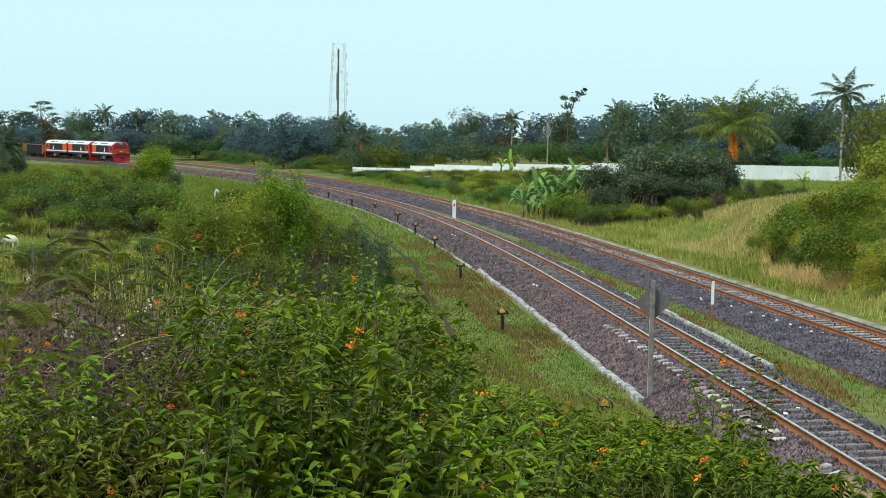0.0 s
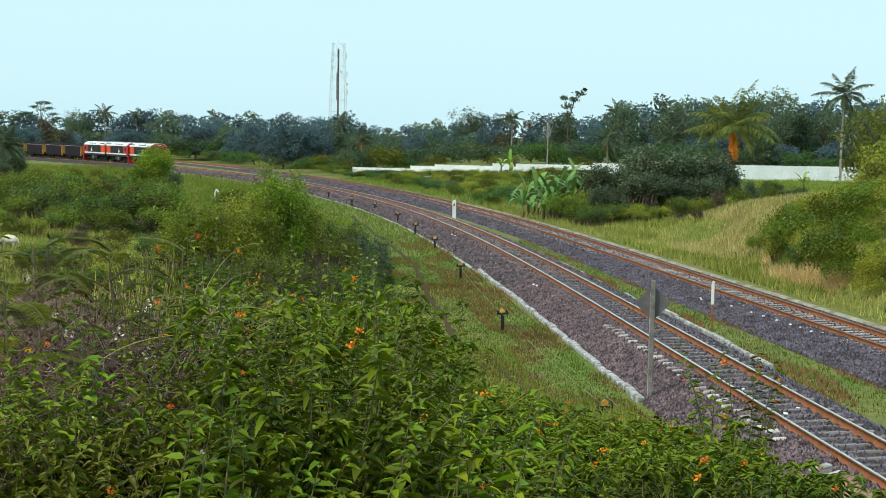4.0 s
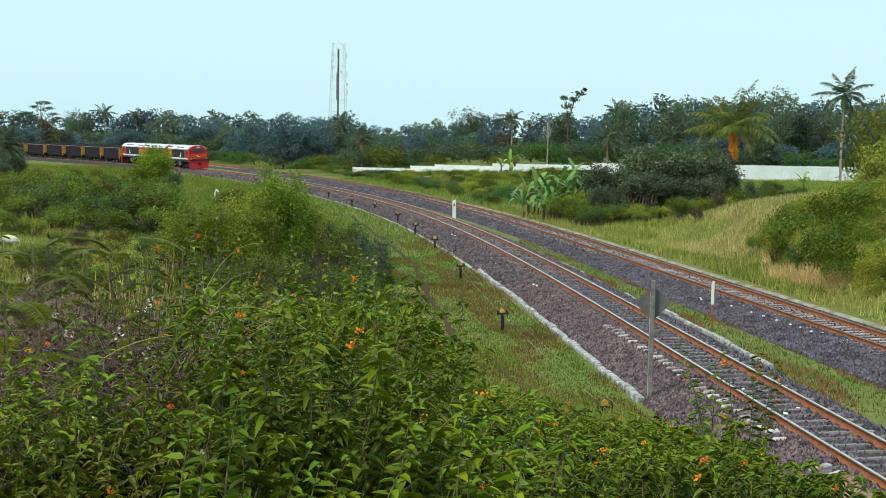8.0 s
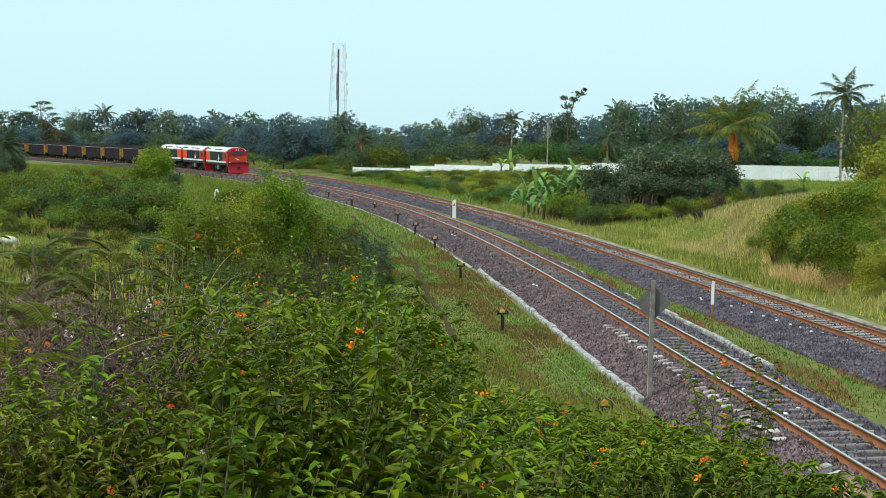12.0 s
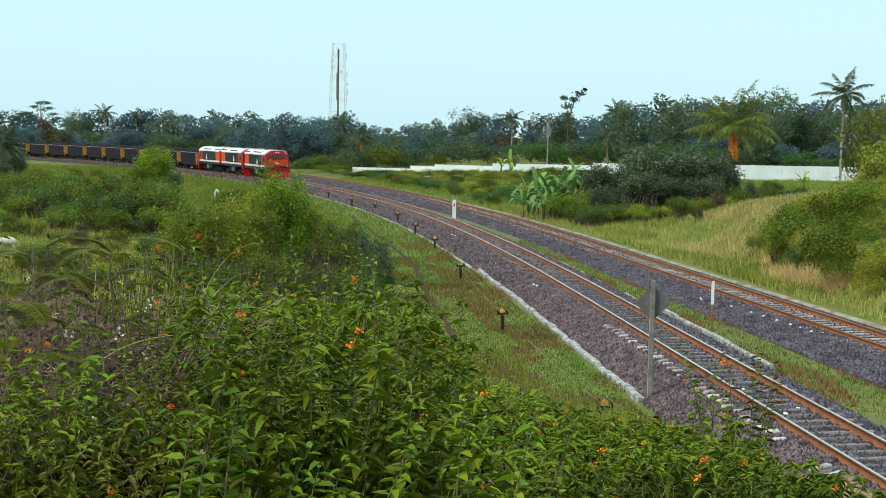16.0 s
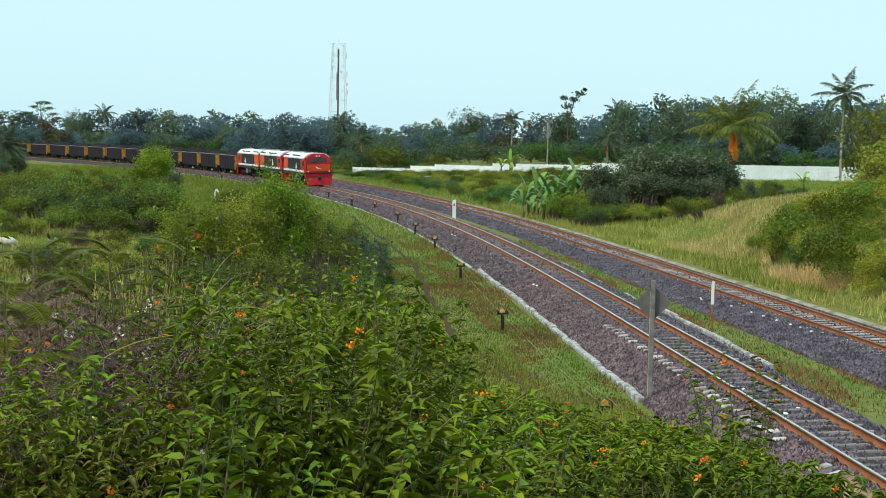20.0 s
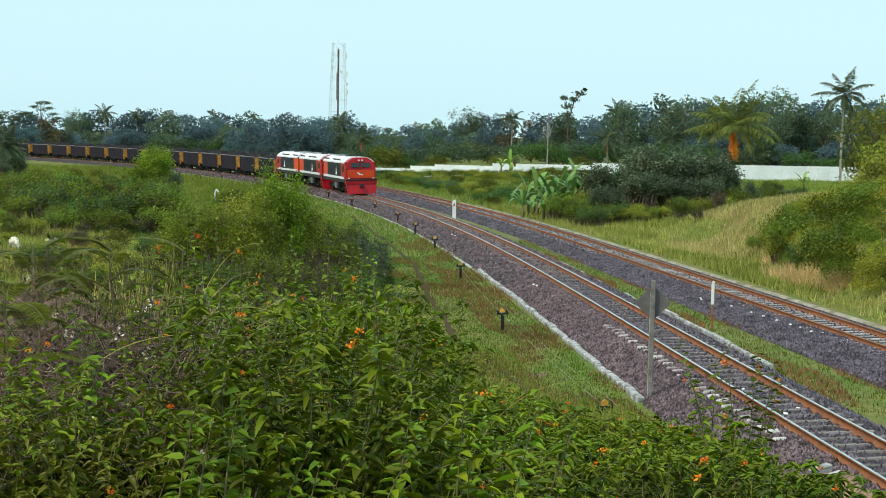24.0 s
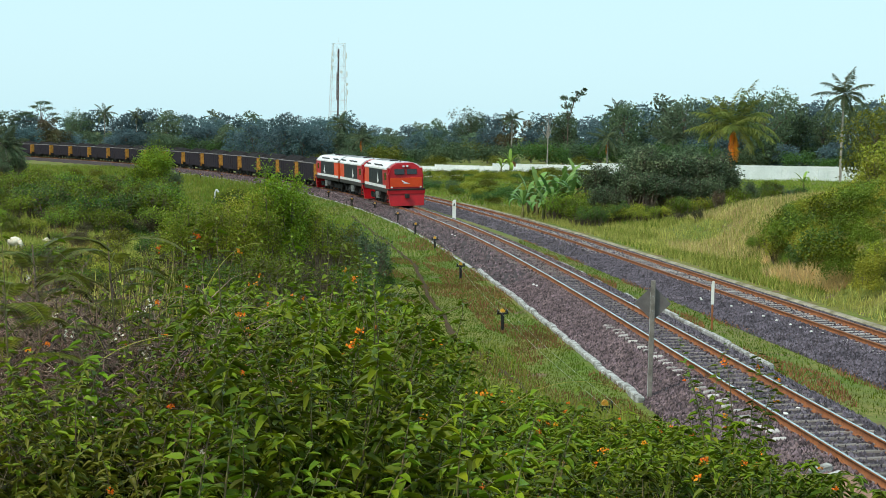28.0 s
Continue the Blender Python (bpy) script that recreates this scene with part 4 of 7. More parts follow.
def shoot_bush(label, n_shoot, rx, rz, leaf, leafm, pairs=17, flowers=2, young=0.2, thin=1.0):
    """A bush of arching shoots that carry opposite pairs of leaves, orange heads at some tips."""
    T = thing("lantana_bush", None, label, "shrub", "bushes on the slope")
    segs, LB, LD, LL, YO, F = [], [], [], [], [], []
    for k in range(n_shoot):
        an, ra = rng.uniform(0, 6.283), rx * math.sqrt(rng.uniform(0, 1))
        out = np.array([math.cos(an), math.sin(an), 0])
        h = rz * (1 - 0.45 * (ra / rx) ** 2) * rng.uniform(0.55, 1.15)
        foot = out * ra * 0.45 + np.array([0, 0, h * rng.uniform(-0.1, 0.25)])
        tip = out * ra + np.array([rng.normal() * 0.15, rng.normal() * 0.15, h])
        bend = out * rng.uniform(-0.10, 0.16) + np.array([rng.normal() * 0.05, rng.normal() * 0.05, 0.09])
        t = np.linspace(0, 1, 6)[:, None]
        P = foot + (tip - foot) * t + bend * (4 * t * (1 - t))
        segs += [(*P[j], *P[j + 1], 0.004 - 0.0005 * j, 0.0035 - 0.0005 * j) for j in range(5)]
        a = np.sort(rng.uniform(0.05, 1, pairs)) ** 0.8
        C = np.stack([np.interp(a * 5, np.arange(6), P[:, i]) for i in range(3)], 1)
        ph = rng.uniform(0, 6.283) + np.arange(pairs) * 1.571
        for sgn in (0, math.pi):
            w = ph + sgn + rng.uniform(-0.4, 0.4, pairs)
            LB.append(C)
            LD.append(np.stack([np.cos(w), np.sin(w), rng.uniform(-0.25, 0.55, pairs)], 1))
            LL.append(leaf * rng.uniform(0.6, 1.2, pairs) * (1.1 - 0.5 * a))
            YO.append(a + rng.uniform(-0.25, 0.25, pairs) + 0.3 * (C[:, 2] / rz - 1))
        if rng.uniform() < flowers / n_shoot:
            F.append(P[-1] + np.array([0, 0, 0.02]))
    LB, LD, LL, YO = (np.concatenate(q) for q in (LB, LD, LL, YO))
    v, f = blade_leaves(LB, LD, LL, LL * rng.uniform(0.34, 0.5, len(LL)), rng.uniform(0.1, 0.8, len(LL)))
    fv = f.reshape(-1, 2, 4)
    top = YO > np.quantile(YO, 1 - young)
    raw("foliage", v, fv[~top].reshape(-1, 4), leafm, T)
    raw("young_foliage", v, fv[top].reshape(-1, 4), M["lime"], T, "bright young leaves")
    vt, ft = branch_tubes(segs, 3)
    tagged(raw("branchwork", vt, ft, M["greenstem"], T, "thin green-brown stems"), kind="stuff")
    for c in F:
        q = c + rng.normal(size=(16, 3)) * np.array([0.009, 0.009, 0.005])
        v, f = kites(q, rand_dirs(rng, 16, 0.8), rand_dirs(rng, 16), 0.012, 0.011)
        raw("blossom", v, f, M["flower"], T, "small orange flower head")
    return T


def clear_hill(x, y):
    o1, _ = offset(T1, [x], [y])
    return o1[0]


rng = np.random.RandomState(11)
# --- bushes on the slope before the camera
green = [shoot_bush("dense green lantana bush with small orange flowers", ns, 0.64, 0.92, lf, M["lantana"], pr, fl, yg) for ns, lf, pr, fl, yg in ((40, 0.070, 22, 3, 0.30), (32, 0.090, 18, 2, 0.36), (44, 0.054, 26, 3, 0.16), (38, 0.064, 22, 2, 0.24), (28, 0.080, 22, 2, 0.12), (42, 0.058, 24, 2, 0.42))]
low_green = [shoot_bush("low spreading lantana bush with orange flowers", 46, 0.66, 0.50, lf, M["lantana"], pr, 5, yg) for lf, pr, yg in ((0.076, 15, 0.34), (0.090, 13, 0.26), (0.064, 18, 0.3))]
olive_near = [shoot_bush("olive-green bush of thin leafy shoots", 44, 0.6, 0.85, 0.07, M["olive"], 18, 1, 0.15) for _ in range(2)]
brown_near = [shoot_bush("brownish half-dry bush of thin twigs", 40, 0.6, 0.75, 0.048, M["brownleaf"], 13, 1, 0.1) for _ in range(2)]
far_green = [shrub("lantana_bush", "green lantana bush further down the slope", rng, 0.8, 1.0, 950, 0.115, 0.5, M["lantana"], clusters=26, flowers=2, lime=0.2, group="bushes on the slope") for _ in range(3)]
far_olive = [shrub("lantana_bush", "olive-green bush further down the slope", rng, 0.8, 0.95, 1000, 0.10, 0.42, M["olive"], clusters=24, flowers=1, lime=0.1, group="bushes on the slope") for _ in range(2)]


def crest(u):
    """How far the tops of the bushes stay below the eye, per metre of distance."""
    return np.interp(u, [-0.06, -0.052, -0.035, -0.007, 0.0335, 0.076, 0.119, 0.155, 0.192, 0.215, 0.244], [0.088, 0.102, 0.122, 0.144, 0.158, 0.174, 0.179, 0.184, 0.182, 0.205, 0.216])


def bare_patch(u, d):
    """The patch of dead brushwood and red soil on the slope."""
    return u < -0.205 + 0.012 * math.sin(d * 2.1) and 7.7 < d < 18


placed = []
tries = 0
while len(placed) < 330 and tries < 9000:
    tries += 1
    y = math.sqrt(rng.uniform(6.3 ** 2, 46 ** 2)) if len(placed) > 88 else math.sqrt(rng.uniform(6.3 ** 2, 16 ** 2))
    x = y * rng.uniform(-0.33, 0.30)
    if gz(x, y) < -0.45 or clear_hill(x, y) < 4.3 or x / y > 0.240 or bare_patch(x / y, y):
        continue
    sp = (0.46 if y < 10 else 0.58) + 0.023 * y
    if any((x - a) ** 2 + (y - b) ** 2 < sp * sp for a, b in placed):
        continue
    placed.append((x, y))
used = set()
for x, y in placed:
    left = x / y < -0.20 + 0.03 * math.sin(y)
    r = rng.uniform()
    if y < 17 and x / y > -0.02:
        near = low_green
        s = rng.uniform(0.85, 1.25)
    elif y < 13.5:
        near = brown_near if (left and r < 0.4) or (x / y < -0.23 and r < 0.65) else olive_near if (left and r < 0.85) or (not left and r < 0.22) else green
        s = rng.uniform(0.85, 1.25) * (0.85 if left else 1.0)
    else:
        near = brown_near if left and r < 0.25 else far_olive if r < (0.7 if left else 0.25) else far_green
        s = rng.uniform(0.75, 1.15) * (0.78 + 0.016 * y)
    src = near[rng.randint(len(near))]
    z = gz(x, y) - 0.06
    room = EYE_Z - crest(x / y) * y - z
    if x / y > -0.05:
        s = min(s, room / (0.56 if near is low_green else 0.95 if y < 13.5 else 1.2))
        if s < 0.3:
            continue
    if src.name not in used:
        used.add(src.name)
        src.matrix_basis = turned(x, y, z, rng, s)
    else:
        put(src, x, y, z, rng, s)

# low growth that covers the foot of the slope before the camera
for k in range(22):
    v_, d = rng.uniform(-0.30, -0.02), rng.uniform(6.5, 8.2)
    near = brown_near if -0.17 < v_ < -0.09 and k % 3 == 0 else olive_near if k % 4 == 0 else low_green
    put(near[rng.randint(len(near))], v_ * d, d, gz(v_ * d, d) - 0.06, rng, rng.uniform(0.55, 0.8))

# the edge of the bushes above the grass strip
for u in np.arange(-0.062, 0.062, 0.0085):
    for d in (11.5 + 6 * rng.uniform(), 18 + 6 * rng.uniform()):
        v_ = u + rng.uniform(-0.004, 0.004)
        x, y = v_ * d, d
        z = gz(x, y) - 0.06
        room = (EYE_Z - crest(v_) * y - z) * rng.uniform(0.72, 1.05)
        if room > 0.3 and clear_hill(x, y) > 4.3:
            near = green if d < 15 else far_green
            put(near[rng.randint(len(near))], x, y, z, rng, min(room, 1.5) * 0.95, room / 1.08)

# --- shrubs and trees further off: bearing (tangent), distance, height
def stand(u, d):
    x, y = u * d, d
    return x, y, gz(x, y)


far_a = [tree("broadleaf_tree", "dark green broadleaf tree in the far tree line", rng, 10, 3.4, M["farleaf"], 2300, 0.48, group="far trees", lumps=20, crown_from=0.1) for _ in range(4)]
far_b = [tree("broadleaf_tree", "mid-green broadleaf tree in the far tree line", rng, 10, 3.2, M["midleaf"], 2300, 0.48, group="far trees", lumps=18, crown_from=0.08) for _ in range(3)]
far_c = [tree("broadleaf_tree", "brownish broadleaf tree in the far tree line", rng, 10, 3.0, M["brownleaf"], 2000, 0.45, group="far trees", lumps=15, crown_from=0.12)]
pool = far_a + far_b + far_c
fresh = set(o.name for o in pool)


def plant(src, u, d, h, wide=1.0):
    x, y, z = stand(u, d)
    if src.name in fresh:
        fresh.discard(src.name)
        src.matrix_basis = turned(x, y, z - 0.2, rng, h / 10 * wide, h / 10)
    else:
        put(src, x, y, z - 0.2, rng, h / 10 * wide, h / 10)


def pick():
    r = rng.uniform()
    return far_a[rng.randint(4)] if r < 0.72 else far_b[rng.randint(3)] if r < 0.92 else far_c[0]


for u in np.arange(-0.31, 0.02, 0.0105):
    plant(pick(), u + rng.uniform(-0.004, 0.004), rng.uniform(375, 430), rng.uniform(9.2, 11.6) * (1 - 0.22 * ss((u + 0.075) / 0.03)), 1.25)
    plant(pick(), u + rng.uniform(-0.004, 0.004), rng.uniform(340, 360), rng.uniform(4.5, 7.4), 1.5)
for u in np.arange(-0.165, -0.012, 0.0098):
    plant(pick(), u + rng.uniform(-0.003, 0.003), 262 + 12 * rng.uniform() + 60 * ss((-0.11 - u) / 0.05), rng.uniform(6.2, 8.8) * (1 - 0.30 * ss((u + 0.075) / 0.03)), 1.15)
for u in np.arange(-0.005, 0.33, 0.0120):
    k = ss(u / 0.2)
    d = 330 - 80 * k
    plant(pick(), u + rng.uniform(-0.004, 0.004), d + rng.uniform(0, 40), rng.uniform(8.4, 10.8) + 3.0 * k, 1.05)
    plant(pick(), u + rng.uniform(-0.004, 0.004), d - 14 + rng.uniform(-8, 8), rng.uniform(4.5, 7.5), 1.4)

# --- named trees of the tree line
def high(u, d, top):
    return top - stand(u, d)[2]


def set_at(ob, u, d, dz=0.0, rz=None):
    x, y, z = stand(u, d)
    ob.matrix_basis = pose(x, y, z + dz, 0, 0, rng.uniform(0, 360) if rz is None else rz)
    return ob


def palm_at(label, u, d, top, frond, n=20, dead=0, r=0.15, lean=0.0, start=-0.9, rz=None, leafm=None):
    set_at(palm(label, rng, high(u, d, top), r, n, frond, dead, None, lean, leafm, start=start), u, d, 0, rz)


palm_at("coconut palm with drooping green and orange dead fronds", 0.1890, 168, 7.0, 5.4, 24, 3, 0.2, 0.01, -0.40, 0)
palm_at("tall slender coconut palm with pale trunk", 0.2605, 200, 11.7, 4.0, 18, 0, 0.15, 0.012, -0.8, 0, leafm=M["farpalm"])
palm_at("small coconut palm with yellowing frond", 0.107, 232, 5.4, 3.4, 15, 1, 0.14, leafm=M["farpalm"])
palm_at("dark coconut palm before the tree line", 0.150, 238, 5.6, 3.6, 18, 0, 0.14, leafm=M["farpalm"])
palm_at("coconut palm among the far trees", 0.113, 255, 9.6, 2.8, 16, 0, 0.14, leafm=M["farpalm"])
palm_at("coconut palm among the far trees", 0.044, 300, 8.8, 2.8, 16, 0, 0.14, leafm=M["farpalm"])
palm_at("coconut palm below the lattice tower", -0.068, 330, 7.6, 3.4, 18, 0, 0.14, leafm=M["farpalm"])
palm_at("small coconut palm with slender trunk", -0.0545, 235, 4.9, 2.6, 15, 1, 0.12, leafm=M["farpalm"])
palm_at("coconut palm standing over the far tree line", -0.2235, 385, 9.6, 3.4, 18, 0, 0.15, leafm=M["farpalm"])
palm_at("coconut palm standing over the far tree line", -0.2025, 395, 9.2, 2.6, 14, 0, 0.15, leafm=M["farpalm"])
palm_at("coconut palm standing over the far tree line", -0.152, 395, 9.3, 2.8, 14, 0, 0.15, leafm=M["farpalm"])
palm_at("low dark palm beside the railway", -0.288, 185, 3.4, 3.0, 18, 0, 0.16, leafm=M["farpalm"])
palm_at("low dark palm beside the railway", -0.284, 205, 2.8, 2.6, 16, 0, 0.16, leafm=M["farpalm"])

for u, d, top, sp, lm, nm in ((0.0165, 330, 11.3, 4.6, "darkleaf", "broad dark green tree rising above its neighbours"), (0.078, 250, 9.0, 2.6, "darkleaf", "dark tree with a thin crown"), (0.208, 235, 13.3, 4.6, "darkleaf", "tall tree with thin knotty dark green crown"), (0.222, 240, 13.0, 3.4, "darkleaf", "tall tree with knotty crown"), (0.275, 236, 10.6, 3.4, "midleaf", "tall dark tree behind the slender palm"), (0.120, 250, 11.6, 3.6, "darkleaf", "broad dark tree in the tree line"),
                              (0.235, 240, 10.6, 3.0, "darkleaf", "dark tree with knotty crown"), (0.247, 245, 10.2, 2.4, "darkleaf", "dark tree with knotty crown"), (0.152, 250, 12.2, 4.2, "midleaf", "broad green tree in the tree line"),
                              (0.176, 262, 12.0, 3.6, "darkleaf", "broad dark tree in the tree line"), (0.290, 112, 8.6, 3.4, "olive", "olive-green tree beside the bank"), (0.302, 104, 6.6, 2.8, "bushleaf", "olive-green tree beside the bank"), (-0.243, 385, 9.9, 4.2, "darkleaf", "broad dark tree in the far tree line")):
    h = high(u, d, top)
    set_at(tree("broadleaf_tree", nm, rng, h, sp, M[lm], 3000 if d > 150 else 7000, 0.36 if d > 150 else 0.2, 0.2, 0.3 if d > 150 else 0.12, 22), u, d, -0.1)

# thin tall tree with tufts, bare pale tree, flat layered tree
def tufted(label, u, d, top, tufts, bark, leafm, n_leaf=150, leaf=0.3, flat=0.6):
    T = set_at(thing("tree", None, label, "tree"), u, d, 0, 0)
    h = high(u, d, top)
    segs, C = [(0, 0, -0.3, 0.05, 0, h * 0.62, 0.14, 0.08)], []
    for x, z, r in tufts:
        zz = z * h
        segs += [(0.05, 0, min(zz - 0.4, h * 0.62) if abs(x) < 0.3 else min(h * 0.60, zz - 0.6), x * 0.55, rng.uniform(-0.3, 0.3), zz - 0.45 * r - 0.2, 0.08, 0.05), (x * 0.55, 0, zz - 0.45 * r - 0.2, x, 0, zz, 0.05, 0.02)]
        if r > 0:
            q = rng.normal(size=(n_leaf, 3))
            C.append(np.array([x, 0, zz]) + q / np.linalg.norm(q, axis=1, keepdims=True) * r * rng.uniform(0.2, 1, (n_leaf, 1)) * np.array([1.25, 1, flat]))
    v, f = branch_tubes(segs, 6)
    raw("trunk", v, f, bark, T, "trunk with bare limbs", True)
    if C:
        C = np.concatenate(C)
        ln = leaf * rng.uniform(0.6, 1.3, len(C))
        v, f = kites(C, rand_dirs(rng, len(C)), rand_dirs(rng, len(C)), ln, ln * 0.6)
        raw("crown", v, f, leafm, T)


tufted("tall thin tree with a few dark leaf tufts", 0.0805, 240, 13.0, [(0, 0.80, 0.9), (1.0, 0.88, 0.8), (1.9, 0.95, 0.9), (-0.6, 0.90, 0.7), (2.6, 1.0, 0.25), (-0.3, 0.7, 1.0), (0.6, 0.62, 1.0)], M["bark"], M["darkleaf"])
tufted("thin nearly bare tree with pale grey trunk", 0.0675, 214, 8.6, [(-0.7, 0.86, 0.5), (0.6, 0.92, 0.45), (0.2, 1.0, 0.35), (-0.3, 0.95, 0.4), (0.9, 0.82, 0.5), (-1.0, 0.76, 0.5), (0.1, 0.8, 0)], M["palebark"], M["brownleaf"], 26, 0.22)
tufted("flat layered tree with feathery crown", -0.2655, 390, 12.4, [(0, 0.97, 1.5), (1.6, 0.98, 1.2), (-1.5, 0.9, 1.5), (2.2, 0.88, 1.3), (-3.6, 0.78, 1.3), (-5.0, 0.75, 1.1), (0.4, 0.84, 1.6), (3.2, 0.76, 1.5), (-2.0, 0.72, 1.2), (-5.8, 0.66, 1.0), (4.4, 0.68, 1.2)], M["bark"], M["darkleaf"], 110, 0.42, 0.22)

# --- bananas
def banana(u, d, h, n, label, material="banana", first=0.0):
    """A thick stem with long arching blades, folded along the midrib and torn at the edges."""
    T = set_at(thing("banana_plant", None, label, "banana plant", "banana plants"), u, d)
    v, f = branch_tubes([(0, 0, -0.2, 0.04, 0, h * 0.2, 0.15, 0.12), (0.04, 0, h * 0.2, 0.05, 0, h * 0.42, 0.12, 0.07)], 8)
    raw("stem", v, f, M["greenstem"], T, "thick green-brown stem", True)
    for k in range(n):
        an, e = first + k * 2.4 + rng.uniform(-0.4, 0.4), 1.50 - 1.1 * (k / n) ** 1.1
        L, W = h * rng.uniform(0.55, 0.75), 0.052 * h
        hd, sd = np.array([math.cos(an), math.sin(an), 0]), np.array([-math.sin(an), math.cos(an), 0])
        p, rows, sag = np.array([0.05, 0, h * rng.uniform(0.30, 0.42)]), [], rng.uniform(0.05, 0.36)
        m_ = 14
        for j in range(m_ + 1):
            t = j / m_
            up = -hd * math.sin(e) + np.array([0, 0, math.cos(e)])
            wide = 0.012 * h if t < 0.14 else W * math.sin(math.pi * (0.10 + 0.86 * (t - 0.14) / 0.86)) ** 0.55
            l_, r_ = (wide * (rng.uniform(0.45, 0.7) if rng.uniform() < 0.16 and t > 0.2 else rng.uniform(0.92, 1.05)) for _ in range(2))
            rows.append((p + sd * l_ - up * l_ * 0.15 + up * 0.1 * wide, p, p - sd * r_ - up * r_ * 0.15 + up * 0.1 * wide))
            p = p + (hd * math.cos(e) + np.array([0, 0, math.sin(e)])) * L / m_
            e -= sag * (0.35 + t)
        V = np.array(rows).reshape(-1, 3)
        i = np.arange(m_)[:, None] * 3
        F = np.concatenate([i + np.array([0, 1, 4, 3]), i + np.array([1, 2, 5, 4])])
        raw("leaf", V, F, M["drybrown"] if k == n - 1 and n > 7 else M[material], T, "hanging brown dead leaf" if k == n - 1 and n > 7 else "large torn arching banana leaf")


for u, d, h, n in ((0.0615, 120, 4.6, 11), (0.0700, 117, 3.8, 11), (0.0790, 123, 4.9, 10), (0.0880, 124, 4.8, 9), (0.0520, 117, 3.2, 9), (0.0655, 115, 2.8, 9), (0.0840, 120, 3.8, 9), (0.0560, 122, 3.8, 9), (0.0745, 121, 4.4, 9)):
    banana(u, d, h, n, "banana plant with broad torn green leaves", "banana", rng.uniform(0, 6))
banana(0.0435, 205, 4.6, 8, "bright banana plant beside the white wall", "youngbanana")
banana(0.0375, 206, 3.4, 6, "small banana plant beside the white wall", "youngbanana")
banana(0.2365, 152, 3.0, 6, "young banana plant before the white wall", "youngbanana")

# --- lattice tower
def tower():
    T = set_at(thing("lattice_tower", None, "red and white lattice telecom tower with antennas", "tower"), -0.0704, 640, 0, 12)
    H, b0, b1 = 42.5, 3.8, 2.4
    wht = M["white"]
    n = 9
    for k in range(n):
        z0, z1 = H * k / n, H * (k + 1) / n
        r0, r1 = b0 + (b1 - b0) * k / n, b0 + (b1 - b0) * (k + 1) / n
        bm = B()
        c0, c1 = [(-r0, -r0), (r0, -r0), (r0, r0), (-r0, r0)], [(-r1, -r1), (r1, -r1), (r1, r1), (-r1, r1)]
        for i in range(4):
            j = (i + 1) % 4
            rod(bm, (*c0[i], z0), (*c1[i], z1), 0.10, n=5)
            rod(bm, (*c0[i], z0), (*c1[j], z1), 0.045, n=4)
            rod(bm, (*c0[j], z0), (*c1[i], z1), 0.045, n=4)
            rod(bm, (*c1[i], z1), (*c1[j], z1), 0.05, n=4)
        part("lattice_section", bm, M["palesteel"], T, "pale lattice section")
    part("cable_ladder", box(B(), -0.34, 0.34, -0.2, 0.2, 0, H * 0.95), M["mast"], T, "dark reddish cable ladder inside the tower")
    part("feeder_bundle", box(B(), -0.75, -0.4, -0.2, 0.1, H * 0.45, H * 0.72, 0.04), M["mast"], T, "dark bundle of feeder cables")
    for x, y, z in ((-2.9, -2.9, 0.90), (2.9, -2.9, 0.88), (0, 3.0, 0.9), (-3.2, -3.1, 0.76), (3.2, -3.1, 0.70), (3.5, -3.4, 0.52)):
        part("panel_antenna", box(B(), x - 0.2, x + 0.2, y - 0.15, y + 0.15, H * z - 1.2, H * z + 1.2, 0.05), wht, T, "pale panel antenna")
    for x, z in ((-2.9, 0.83), (0.8, 0.72), (3.2, 0.60)):
        part("dish_antenna", rod(B(), (x, -3.1, H * z), (x, -3.4, H * z), 0.55, 0.6, n=14), wht, T, "round dish antenna")
    part("lightning_rod", rod(B(), (0, 0, H - 0.2), (0, 0, H + 2.4), 0.05), wht, T)
    for sx in (-1, 1):
        part("top_rail", rod(B(), (-2.7, sx * 2.7, H), (2.7, sx * 2.7, H), 0.06), wht, T)


tower()

# --- boundary wall in stepped stretches
def wall(u0, d0, u1, d1, top, low):
    W_ = thing("boundary_wall", None, "white precast concrete boundary wall in panels", "wall", kind="structure")
    x0, y0, x1, y1 = u0 * d0, d0, u1 * d1, d1
    n = max(1, round(math.hypot(x1 - x0, y1 - y0) / 1.25))
    rz = math.degrees(math.atan2(y1 - y0, x1 - x0))
    L = math.hypot(x1 - x0, y1 - y0) / n
    panel, post = None, None
    for i in range(n):
        m = pose(x0 + (x1 - x0) * i / n, y0 + (y1 - y0) * i / n, 0, 0, 0, rz)
        if panel is None:
            bm = B()
            for q in range(5):
                box(bm, 0.05, L - 0.05, -0.03, 0.03, top - (q + 1) * 0.5 + 0.012, top - q * 0.5, 0.012)
            box(bm, 0.05, L - 0.05, -0.018, 0.018, low, top - 0.02)
            panel = part("panel", bm, M["wallpaint"], W_)
            panel.matrix_basis = m
            post = part("post", box(B(), -0.06, 0.06, -0.07, 0.07, low, top + 0.06, 0.01), M["wallpaint"], W_)
            post.matrix_basis = m
        else:
            link("panel", panel.data, W_).matrix_basis = m
            link("post", post.data, W_).matrix_basis = m


wall(0.185, 206, 0.325, 205, 2.12, -0.6)
wall(0.098, 209, 0.185, 206, 2.02, -0.6)
wall(0.032, 213, 0.098, 209, 1.70, -1.2)
wall(-0.006, 219, 0.032, 213, 1.30, -1.4)
wall(-0.022, 222, -0.006, 219, 1.00, -1.5)
wall(-0.060, 227, -0.022, 222, 0.55, -1.9)

